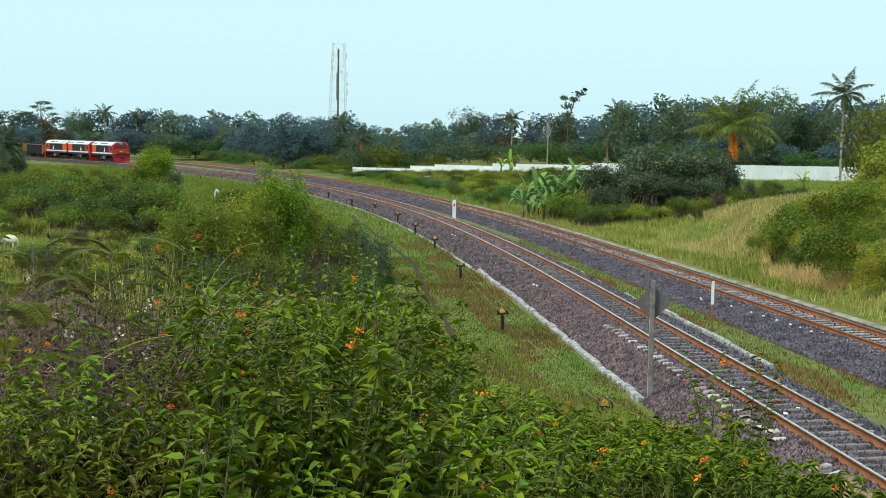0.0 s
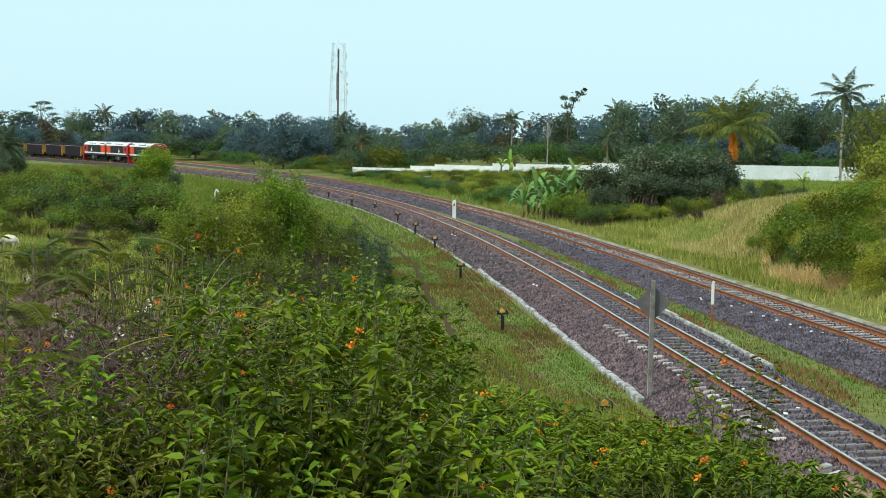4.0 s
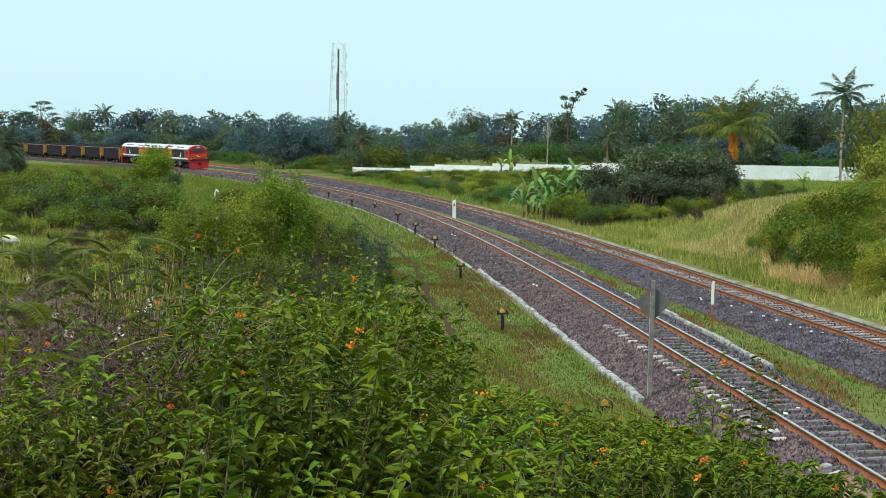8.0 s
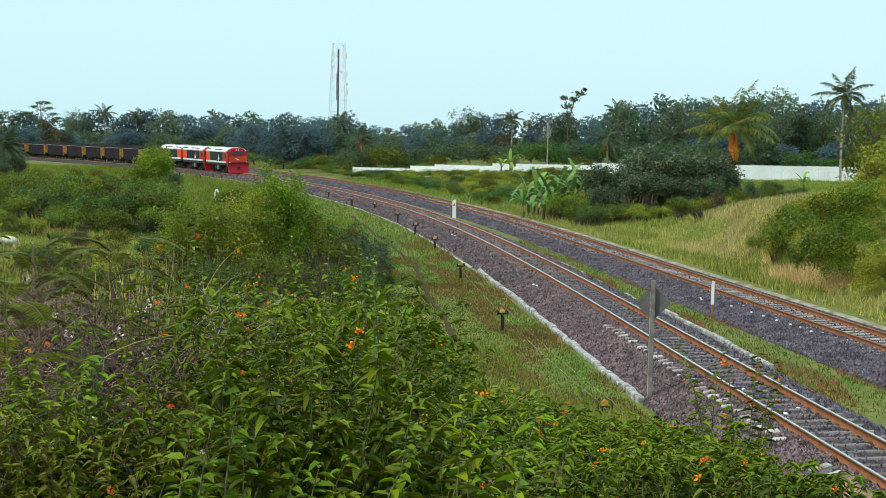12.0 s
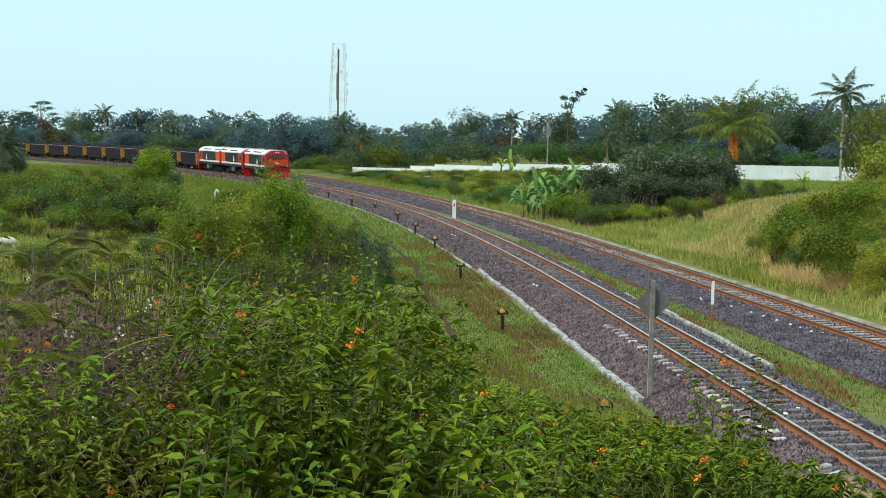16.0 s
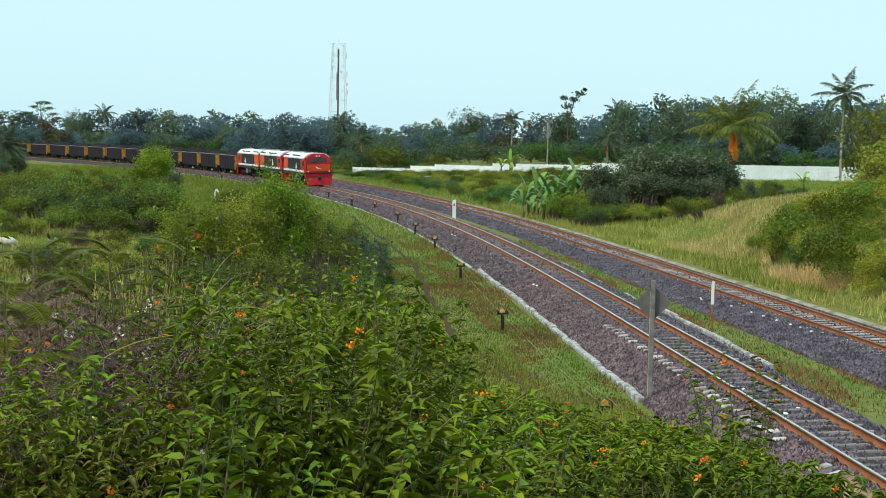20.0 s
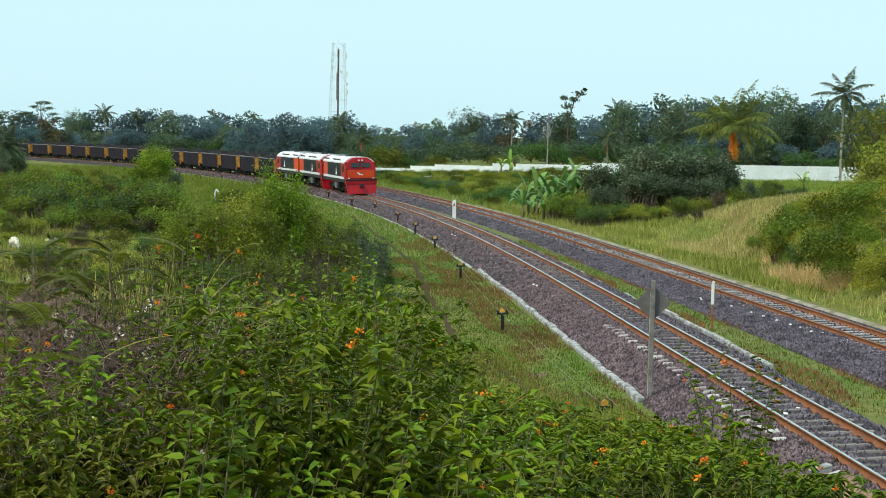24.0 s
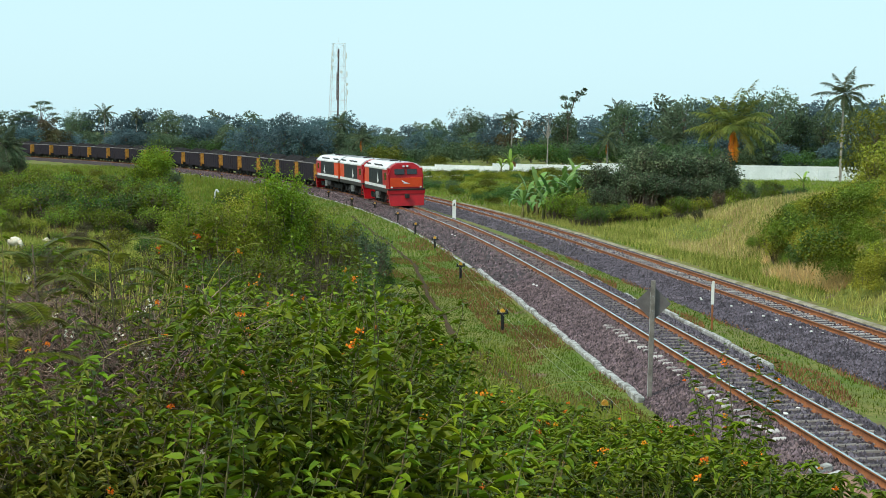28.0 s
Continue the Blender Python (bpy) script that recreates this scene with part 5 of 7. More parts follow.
# --- scrub of the middle distance
kinds = {}
for key, lm, nm in (("scrub", "scrub", "green scrub bush in rough grass"), ("olive", "olive", "olive-green scrub bush in rough grass"), ("dark", "darkleaf", "dark green leafy bush in the grass"), ("lime", "lantana", "bright green leafy bush in the grass"), ("brown", "brownleaf", "brownish dry bush with thin twigs"), ("sun", "sunleaf", "yellow-green leafy bush on the bank")):
    kinds[key] = [branchy("scrub_bush", nm, "shrub", 1.75, 1.2, M[lm], 1700, 0.115, 0.5, 8, -1.0, 0.13, group="scrub bushes", young=0.0 if key in ("brown", "dark") else 0.12, fan=1.4, fork=(0.05, 0.3)) for _ in range(3)]
kinds["broad"] = [branchy("broad_leaf_shrub", "dark green upright shrub with large leaves", "shrub", 1.75, 0.62, M["broadleaf"], 2600, 0.085, 0.62, 9, -1.0, 0.19, group="dark shrubs", young=0.0, fork=(0.02, 0.25)) for _ in range(2)]
kinds["bank"] = [branchy("bank_bush", "yellow-green leafy bush growing on the bank", "shrub", 1.75, 1.2, M["sunleaf"], 1900, 0.105, 0.5, 8, -1.0, 0.14, group="bank bushes", young=0.1, fan=1.4, fork=(0.03, 0.25)) for _ in range(3)]
kinds["bankgreen"] = [branchy("bank_bush", "bright green leafy bush growing on the bank", "shrub", 1.75, 1.2, M["bankleaf"], 1900, 0.105, 0.5, 8, -1.0, 0.14, group="bank bushes", young=0.1, fan=1.4, fork=(0.03, 0.25)) for _ in range(3)]
unused = {o.name for v in kinds.values() for o in v}


def on_formation(x, y):
    """Whether a place lies on or between the tracks."""
    return offset(T1, [x], [y])[0][0] < 3.6 and offset(T2, [x], [y])[0][0] > -3.4


def scrub(key, u, d, h, wide=1.0, sink=0.1):
    """A bush of height h, its width in proportion times wide."""
    src = kinds[key][rng.randint(len(kinds[key]))]
    x, y, z = stand(u, d)
    if on_formation(x, y):
        return
    s = h / 1.75
    if src.name in unused:
        unused.discard(src.name)
        src.matrix_basis = turned(x, y, z - sink, rng, s * wide, s)
    else:
        put(src, x, y, z - sink, rng, s * wide, s)


def thicket(name, label, rows):
    """Many bushes too far off or too tangled to tell apart, joined by leaf colour: rows of key, tangent, distance, height, width."""
    for key in kinds:
        V, F, n = [], [], 0
        for k, u, d, h, wide, sink in rows:
            if k != key:
                continue
            if on_formation(u * d, d):
                continue
            src = kinds[k][rng.randint(len(kinds[k]))]
            me = next(c for c in src.children if c.name.startswith("foliage")).data
            co = np.empty(len(me.vertices) * 3)
            me.vertices.foreach_get("co", co)
            fi = np.empty(len(me.loops), int)
            me.loops.foreach_get("vertex_index", fi)
            x, y, z = stand(u, d)
            an, s_ = rng.uniform(0, 6.283), h / 1.75
            c, sn = math.cos(an), math.sin(an)
            co = co.reshape(-1, 3) * np.array([s_ * wide, s_ * wide, s_])
            V.append(np.stack([co[:, 0] * c - co[:, 1] * sn + x, co[:, 0] * sn + co[:, 1] * c + y, co[:, 2] + z - sink], 1))
            F.append(fi.reshape(-1, 3) + n)
            n += len(co)
        if V:
            tagged(raw(name, np.concatenate(V), np.concatenate(F), LEAF_OF[key]), label, "thicket", kind="stuff")


LEAF_OF = {"scrub": M["scrub"], "olive": M["olive"], "dark": M["darkleaf"], "lime": M["lantana"], "brown": M["brownleaf"], "sun": M["sunleaf"], "bank": M["sunleaf"], "bankgreen": M["bankleaf"], "broad": M["broadleaf"]}

# the great bush before the curve
def great(u, d, top, spread, lm, n, leaf=0.085, label="large pale green bush with thin twigs", bare=0.3, puff=0.13, stems=8, young=0.2):
    o = branchy("large_bush", label, "shrub", high(u, d, top), spread, M[lm], n, leaf, 0.45, stems, bare, puff, young=young, fan=1.3, fork=(0.10, 0.38))
    set_at(o, u, d, -0.1)


great(-0.107, 48, 4.4, 1.25, "bankleaf", 9000, 0.095, "large upright green bush with dark forking branches", young=0.3)
great(-0.096, 49, 3.6, 1.0, "sunleaf", 5500)
great(-0.122, 47, 3.75, 1.1, "bushleaf", 6500)
great(-0.145, 46, 3.35, 1.4, "bushleaf", 8000)
great(-0.168, 47, 3.4, 1.3, "sunleaf", 7000)
great(-0.135, 52, 3.4, 1.4, "sunleaf", 9000)
great(-0.155, 56, 2.9, 1.5, "bushleaf", 8000)
great(-0.118, 58, 3.3, 1.4, "bankleaf", 6000)
great(-0.090, 60, 2.5, 1.3, "bushleaf", 6000)
great(-0.079, 52, 3.1, 0.7, "bushleaf", 2600, label="slender pale green bush with thin twigs")
great(-0.066, 55, 2.3, 1.0, "olive", 4000)
great(-0.115, 42, 2.3, 1.3, "olive", 5000, 0.075, "twiggy olive bush with thin foliage", 0.2)
great(-0.088, 43, 2.0, 1.2, "brownleaf", 3200, 0.07, "twiggy brownish bush with thin foliage", 0.2)
great(-0.152, 41, 2.1, 1.3, "scrub", 5000, 0.08, "green leafy bush with dark twigs", 0.15)
great(-0.130, 39, 1.7, 1.1, "brownleaf", 2600, 0.07, "twiggy brownish bush with thin foliage", 0.2)
great(-0.178, 41, 2.0, 1.2, "olive", 4600, 0.08, "olive leafy bush with dark twigs", 0.15)
great(-0.070, 44, 1.6, 1.1, "scrub", 4200, 0.08, "green leafy bush with dark twigs", 0.1)
for u, d, h in ((-0.052, 60, 2.4), (-0.060, 57, 2.4), (-0.047, 64, 1.9), (-0.066, 64, 2.6)):
    scrub("dark", u, d, h, 0.8)
for u, d, h in ((-0.040, 66, 1.1), (-0.038, 60, 1.0), (-0.045, 54, 1.4), (-0.05, 50, 1.6), (-0.062, 48, 2.0), (-0.07, 70, 2.0), (-0.035, 50, 0.9)):
    scrub("scrub", u, d, h, 0.8)
for k in range(26):
    scrub(["bank", "lime", "bankgreen", "scrub", "olive"][rng.randint(5)], rng.uniform(-0.17, -0.09), rng.uniform(58, 95), rng.uniform(0.8, 1.6), 1.0)
for k in range(16):
    d = rng.uniform(58, 92)
    scrub(["bankgreen", "scrub", "lime", "dark"][rng.randint(4)], -0.078 + 0.0005 * (75 - d) + rng.uniform(-0.012, 0.018), d, rng.uniform(0.9, 1.7), 0.9)
great(-0.190, 130, gz(-0.190 * 130, 130) + 4.9, 1.9, "bankleaf", 6500, 0.20, "round green bush in the field", 0.02, 0.2, 9, 0.25)
great(-0.198, 127, gz(-0.198 * 127, 127) + 3.4, 1.8, "lantana", 4600, 0.19, "round green bush in the field", 0.0, 0.2, 9)
# round bush near the line, thickets of the left field
for u, d, h, k in ((-0.188, 147, 2.6, "dark"), (-0.178, 149, 2.4, "dark")):
    scrub(k, u, d, h, 0.75)
for k in range(100):
    u, d = rng.uniform(-0.31, -0.172), rng.uniform(88, 142)
    scrub(["bankgreen", "lime", "scrub", "olive", "bankgreen"][rng.randint(5)], u, d, rng.uniform(1.2, 2.7), 1.1)
thicket("thicket", "low tangled scrub of the far field", [(["scrub", "lime", "olive", "brown"][rng.randint(4)], rng.uniform(-0.31, -0.19), rng.uniform(140, 195), rng.uniform(0.9, 2.0), 1.2, 0.1) for _ in range(44)])
for k in range(105):
    u, d = rng.uniform(-0.31, -0.15), rng.uniform(48, 92)
    if not (abs(u + 0.286) < 0.014 and d < 82):
        scrub(["olive", "scrub", "brown", "sun", "bankgreen"][rng.randint(5)], u, d, rng.uniform(0.6, 1.4), 1.2)
for k in range(14):
    scrub("dark", rng.uniform(-0.310, -0.281), rng.uniform(165, 205), rng.uniform(2.4, 4.0), 0.9)
for k in range(16):
    scrub(["scrub", "lime"][rng.randint(2)], rng.uniform(-0.16, -0.10), rng.uniform(95, 150), rng.uniform(0.6, 1.3), 1.3)
# beyond the second line: dark shrubs, thicket, bank
for u, d, h in ((0.101, 118, 4.4), (0.110, 121, 5.0), (0.119, 118, 4.7), (0.128, 121, 5.7), (0.137, 118, 4.9), (0.146, 121, 5.2), (0.155, 118, 4.6), (0.164, 121, 5.0), (0.173, 118, 4.5), (0.181, 121, 4.4), (0.187, 118, 3.6), (0.106, 113, 3.2), (0.115, 112, 3.0), (0.124, 113, 3.4), (0.133, 112, 3.1), (0.142, 113, 3.5), (0.151, 112, 3.2), (0.160, 113, 3.4), (0.169, 112, 3.1), (0.178, 114, 3.2)):
    scrub("broad", u + rng.uniform(-0.002, 0.002), d, h * rng.uniform(0.68, 1.06), rng.uniform(0.95, 1.25))
for k in range(16):
    scrub(["bankgreen", "sun", "lime", "bankgreen"][k % 4], 0.100 + 0.0053 * k + rng.uniform(-0.002, 0.002), rng.uniform(107, 110), rng.uniform(0.9, 1.6), 1.05)
for k in range(14):
    scrub(["lime", "bankgreen", "sun"][k % 3], 0.045 + 0.004 * k, rng.uniform(113, 116.5), rng.uniform(1.3, 2.1), 1.0)
for key, u, d, h, wide in (("lime", 0.1555, 103, 1.7, 0.85), ("scrub", 0.158, 104, 1.6, 0.8), ("brown", 0.181, 99, 1.5, 0.7), ("brown", 0.168, 97, 0.8, 1.0), ("sun", 0.119, 108, 1.2, 1.3), ("sun", 0.109, 109, 1.1, 1.3), ("sun", 0.131, 107, 0.9, 1.4), ("lime", 0.190, 114, 2.0, 1.0), ("lime", 0.196, 113, 1.8, 1.0), ("broad", 0.202, 116, 2.4, 0.7), ("scrub", 0.205, 115, 1.6, 0.9), ("sun", 0.185, 110, 1.5, 1.0), ("lime", 0.229, 104, 1.3, 0.7)):
    scrub(key, u, d, h, wide)
rows = [(["scrub", "lime", "olive", "sun"][rng.randint(4)], rng.uniform(-0.06, 0.10), rng.uniform(150, 204), rng.uniform(0.8, 1.6), 1.4, 0.1) for _ in range(80)]
rows += [(["scrub", "lime", "sun"][rng.randint(3)], u, rng.uniform(198, 204) + 14 * ss((0.05 - u) / 0.1), rng.uniform(0.8, 1.35), 1.8, 0.1) for u in np.arange(-0.062, 0.105, 0.0017)]
rows += [(["scrub", "lime", "olive", "sun"][rng.randint(4)], rng.uniform(-0.01, 0.10), rng.uniform(122, 150), rng.uniform(0.9, 1.8), 1.3, 0.1) for _ in range(48)]
thicket("thicket", "green weeds and bushes before the white wall", rows)
rows = [(["scrub", "lime", "olive"][rng.randint(3)], u, rng.uniform(238, 250) + 60 * ss((-0.11 - u) / 0.05), rng.uniform(1.4, 3.2), 1.3, 0.1) for u in np.arange(-0.15, -0.02, 0.0032)]
rows += [(["dark", "scrub", "dark"][rng.randint(3)], u, rng.uniform(312, 334), rng.uniform(3.4, 5.6), 1.35, 0.1) for u in np.arange(-0.31, 0.0, 0.0048)]
rows += [(["dark", "scrub", "dark", "olive"][rng.randint(4)], u, rng.uniform(224, 242), rng.uniform(2.6, 4.8), 1.3, 0.1) for u in np.arange(-0.06, 0.33, 0.0068)]
for s_ in np.arange(128, 340, 1.0):
    x, y, _ = at(T2, s_, -rng.uniform(5.5, 8 + 16 * float(ss((s_ - 170) / 80))))
    rows.append((["scrub", "lime", "bankgreen", "dark"][rng.randint(4)], float(x / y), float(y), rng.uniform(0.7, 1.3) + 1.5 * float(ss((s_ - 190) / 60)), 1.3, 0.1))
thicket("undergrowth", "dense dark undergrowth below the tree line", rows)
for k in range(12):
    scrub("scrub", rng.uniform(0.01, 0.05), rng.uniform(112, 128), rng.uniform(1.2, 2.0), 1.1)
for k in range(10):
    scrub(["scrub", "lime"][k % 2], rng.uniform(0.085, 0.115), rng.uniform(106, 113), rng.uniform(1.0, 1.8), 1.1)
for k in range(24):
    scrub(["scrub", "dark", "lime"][rng.randint(3)], rng.uniform(0.18, 0.235), rng.uniform(124, 150), rng.uniform(0.8, 1.6), 1.1)
rows, near_rows = [], []
while len(rows) < 400:
    d = rng.uniform(57, 103)
    u = rng.uniform(0.185, 0.312)
    r = -offset(T2, [u * d], [d])[0][0]
    r0 = 3.6 + 3.5 * ss((d - 60) / 35)
    if r < r0 + 0.6 or (d > 80 and u < 0.222 and rng.uniform() < 0.85) or (d < 66 and rng.uniform() < 0.4):
        continue
    room = EYE_Z - d * np.interp(u, [0.19, 0.205, 0.2255, 0.259, 0.278, 0.30], [0.075, 0.062, 0.041, 0.031, 0.026, 0.02]) - gz(u * d, d)
    if room < 0.25:
        continue
    rows.append(((["bank", "bankgreen", "bankgreen", "bank", "bankgreen", "lime", "bank", "scrub"][rng.randint(8)] if u > 0.21 else ["bankgreen", "bank"][rng.randint(2)]), u, d, min(0.7 + 1.8 * rng.uniform() ** 2, room), 1.0, 0.15))
for key, u, d, h, wide, sink in rows[:40]:
    scrub(key, u, d, h, wide, sink)
thicket("creeper_thicket", "bright green creepers and bushes covering the bank", rows[40:])
for k in range(10):
    scrub("sun", rng.uniform(0.27, 0.305), rng.uniform(96, 110), rng.uniform(2.0, 3.5), 0.9)

# ================= line-side things =================
def kerb(o, s0, s1, z, wide=0.28, step=2.4, gaps=0.0, label="white weathered concrete kerb beside the ballast"):
    K = thing("kerb", None, label, "kerb", kind="structure")
    r = np.random.RandomState(int(abs(o) * 100) + int(s0))
    for s in np.arange(s0, s1, step):
        if r.uniform() < gaps:
            continue
        x, y, a = at(T1, s + step / 2, o + r.uniform(-0.03, 0.03))
        bm = box(B(), -wide / 2, wide / 2, -step / 2 + 0.015, step / 2 - 0.015, -0.45, 0, 0.03)
        q = part("kerb_block", bm, M["concrete"], K)
        q.matrix_basis = pose(x, y, z + r.uniform(-0.03, 0.03), r.uniform(-0.6, 0.6), r.uniform(-2, 2), math.degrees(a) - 90 + r.uniform(-0.5, 0.5))


kerb(2.36, 13.5, 47.0, -0.50, 0.19, 1.1)
kerb(2.50, 47.0, 215.0, -0.60, 0.16, 2.4, 0.12)
kerb(-1.98, 17.5, 30.0, -0.28, 0.14, 2.1)
kerb(-2.02, 33.0, 70.0, -0.44, 0.16, 1.2, 0.45, "broken pale kerb stones between the tracks")

# signal-wire posts with twin pulleys
def wire_post():
    P = thing("signal_wire_post", None, "short black signal-wire post with yellow pulley head", "post", "signal-wire posts")
    part("post", box(B(), -0.05, 0.05, -0.05, 0.05, -0.3, 0.56, 0.01), M["black"], P)
    part("crossbar", box(B(), -0.19, 0.19, -0.03, 0.03, 0.54, 0.60, 0.008), M["black"], P)
    for x in (-0.15, 0.15):
        part("pulley", rod(B(), (x - 0.02, 0, 0.64), (x + 0.02, 0, 0.64), 0.065, n=12), M["black"], P)
    bm = B()
    prism(bm, [(-0.075, 0.61), (-0.07, 0.68), (-0.03, 0.73), (0.03, 0.73), (0.07, 0.68), (0.075, 0.61)], -0.035, 0.035)
    part("yellow_head", bm, M["yellow"], P, "yellow-painted head plate")
    return P


POSTS = ((3.6, 32.8), (2.0, 49.6), (0.8, 66.8), (-0.45, 82.4), (-1.75, 94.4), (-3.2, 106.6), (-5.5, 121.6), (-7.8, 129.2), (-10.9, 143.6), (-26.3, 196.5), (-29.0, 198.0), (-32.5, 203.0), (-37.2, 213.5))
src_post = wire_post()
heads = []
for i, (x, y) in enumerate(POSTS):
    a = offset(T1, [x], [y])[1][0]
    m = pose(x, y, gz(x, y) - (0.45 if i == 0 else 0), rng.uniform(-3, 3), rng.uniform(-3, 3), math.degrees(at(T1, a)[2]) - 90 + 8)
    if i == 0:
        src_post.matrix_basis = m
    else:
        copy_thing(src_post, m)
    heads.append(m)


def wires():
    for sd in (-0.15, 0.15):
        segs = []
        ends = [pose(5.2, 12, gz(3.6, 32.8)) @ Vector((sd, 0, 0.5))] + [m @ Vector((sd, 0, 0.71)) for m in heads[:9]]
        for a, b in zip(ends[:-1], ends[1:]):
            for j in range(8):
                p, q = a.lerp(b, j / 8), a.lerp(b, (j + 1) / 8)
                p.z -= 0.10 * 4 * (j / 8) * (1 - j / 8)
                q.z -= 0.10 * 4 * ((j + 1) / 8) * (1 - (j + 1) / 8)
                segs.append((*p, *q, 0.003, 0.003))
        v, f = branch_tubes(segs, 4)
        w = raw("signal_wire", v, f, M["wire"])
        tagged(w, "thin grey signal wire strung between the posts", "wire", "signal wires")


wires()


def diamond_sign():
    x, y = 4.92, 35.4
    S = thing("track_sign", pose(x, y, gz(x, y), 0, 0.4, -6), "grey back of a diamond-shaped track sign on a post", "sign")
    part("post", box(B(), -0.055, 0.055, -0.05, 0.05, -0.3, 2.88, 0.012), M["wood"], S, "weathered grey post")
    part("pale_edge", box(B(), -0.063, -0.052, -0.045, 0.045, 0.0, 2.6), M["concrete"], S, "pale strip down one edge")
    bm = box(B(), -0.30, 0.30, 0.052, 0.058, -0.30, 0.30, 0.002)
    bmesh.ops.rotate(bm, verts=bm.verts[:], cent=(0, 0.055, 0), matrix=Matrix.Rotation(radians(45), 3, "Y"))
    p = part("plate", bm, M["signgrey"], S, "grey diamond plate")
    p.location = (0, 0, 2.34)
    for z in (2.17, 2.50):
        part("bolt", rod(B(), (0, -0.065, z), (0, -0.045, z), 0.018, n=8), M["steel"], S)


diamond_sign()


def marker(x, y, h, label, stake=0.0, wide=0.2, bars=False):
    P = thing("marker_post", pose(x, y, gz(x, y), 0, rng.uniform(-1, 1), -8), label, "marker post")
    bm = B()
    w = wide / 2
    prism(bm, [(-w, stake), (-w, h - 0.12), (-w * 0.3, h), (w, h), (w, stake)], -0.05, 0.05)
    part("board", bm, M["white"], P, "white painted board")
    if stake > 0:
        part("stake", box(B(), -0.03, 0.03, -0.03, 0.03, -0.3, stake, 0.005), M["rust"], P, "rusty stake")
    if bars:
        part("dark_mark", box(B(), -0.05, 0.06, -0.056, -0.05, h - 0.42, h - 0.34), M["black"], P, "dark mark")
        part("dark_mark", box(B(), 0.0, 0.06, -0.056, -0.05, h - 0.34, h - 0.24), M["black"], P, "dark mark")
    else:
        part("foot", box(B(), -0.03, 0.03, -0.03, 0.03, -0.3, 0.02), M["rust"], P)


marker(0.75, 107.5, 1.62, "white marker post with a dark mark between the tracks", 0.0, 0.24, True)
marker(8.95, 50.0, 1.62, "white marker board on a rusty stake between the tracks", 0.85, 0.10)


def bent_pipe():
    x, y, z = stand(-0.150, 138)
    P = thing("bent_pipe", pose(x, y, z), "bent white pipe standing in the grass", "pipe")
    v, f = branch_tubes([(-0.18, 0, -0.3, -0.10, 0, 0.85, 0.07, 0.07), (-0.10, 0, 0.85, 0.06, 0, 1.08, 0.07, 0.07), (0.06, 0, 1.08, 0.22, 0, 0.80, 0.07, 0.07)], 8)
    raw("pipe", v, f, M["white"], P, "", True)


bent_pipe()


def litter(u, d, w, h, material, label):
    x, y, z = stand(u, d)
    bm = B()
    bmesh.ops.create_icosphere(bm, subdivisions=2, radius=1)
    for v in bm.verts:
        k = 1 + 0.35 * noise.noise(v.co * 1.7 + Vector((u * 90, d, 0)))
        v.co = Vector((v.co.x * w * k, v.co.y * w * 0.7 * k, v.co.z * h * k + h * 0.5))
    o = part("litter", bm, material, None, "")
    o.matrix_basis = pose(x, y, z + 0.02)
    tagged(o, label, "litter", "litter")


litter(-0.0015, 53.4, 0.14, 0.06, M["plastic"], "scrap of white plastic on the footpath")
litter(-0.193, 86, 0.45, 0.25, M["blue"], "blue and white plastic rubbish in the scrub")
litter(-0.187, 85, 0.28, 0.2, M["plastic"], "white plastic bag in the scrub")

# ================= sheep =================
def sheep(label, wool):
    S = thing("sheep", None, label, "sheep", "grazing sheep")
    bm = B()
    bmesh.ops.create_icosphere(bm, subdivisions=3, radius=1)
    for v in bm.verts:
        k = 1 + 0.10 * noise.noise(v.co * 4)
        v.co = Vector((v.co.x * 0.22 * k, v.co.y * 0.48 * k, v.co.z * 0.25 * k + 0.60 + 0.03 * v.co.y))
    part("body", bm, wool, S, "", True)
    bm = rod(B(), (0, 0.40, 0.62), (0, 0.62, 0.40), 0.13, 0.09, 10)
    part("neck", bm, wool, S, "", True)
    bm = B()
    bmesh.ops.create_icosphere(bm, subdivisions=2, radius=1)
    for v in bm.verts:
        v.co = Vector((v.co.x * 0.085, v.co.y * 0.10 + 0.68 - v.co.z * 0.06, v.co.z * 0.16 + 0.28))
    hd = part("head", bm, M["wool"], S, "", True)
    for sd in (-1, 1):
        part("ear", rod(B(), (sd * 0.07, 0.62, 0.40), (sd * 0.20, 0.60, 0.36), 0.04, 0.015, 6), wool, hd)
        for y in (-0.30, 0.28):
            part("leg", rod(B(), (sd * 0.12, y, 0.45), (sd * 0.12, y, 0.0), 0.055, 0.035, 7), wool, S)
    part("tail", rod(B(), (0, -0.46, 0.66), (0, -0.55, 0.42), 0.06, 0.03, 7), wool, S)
    return S


flock = []
white_one = sheep("white sheep grazing in the rough grass", M["wool"])
flock.append((white_one, [(0.0, -0.2855, 80, 60), (6.0, -0.2860, 80, 75), (17.0, -0.2875, 79.5, 100), (21.0, -0.2880, 79.5, 95), (22.5, -0.2850, 79.5, 170), (24.0, -0.2835, 79.5, 215), (28.0, -0.2830, 79.5, 235)]))
flock.append((copy_thing(white_one, pose(0, 0, 0)), [(0.0, -0.2895, 90, 80), (2.0, -0.2960, 90, 85), (4.0, -0.3040, 90, 88), (28.0, -0.3200, 91, 90)]))
low_one = sheep("pale sheep half hidden in the tall grass", M["wool"])
flock.append((low_one, [(0.0, -0.2480, 84, 280), (9.0, -0.2470, 84, 270), (17.0, -0.2530, 84.5, 250), (28.0, -0.2600, 84.5, 240)]))


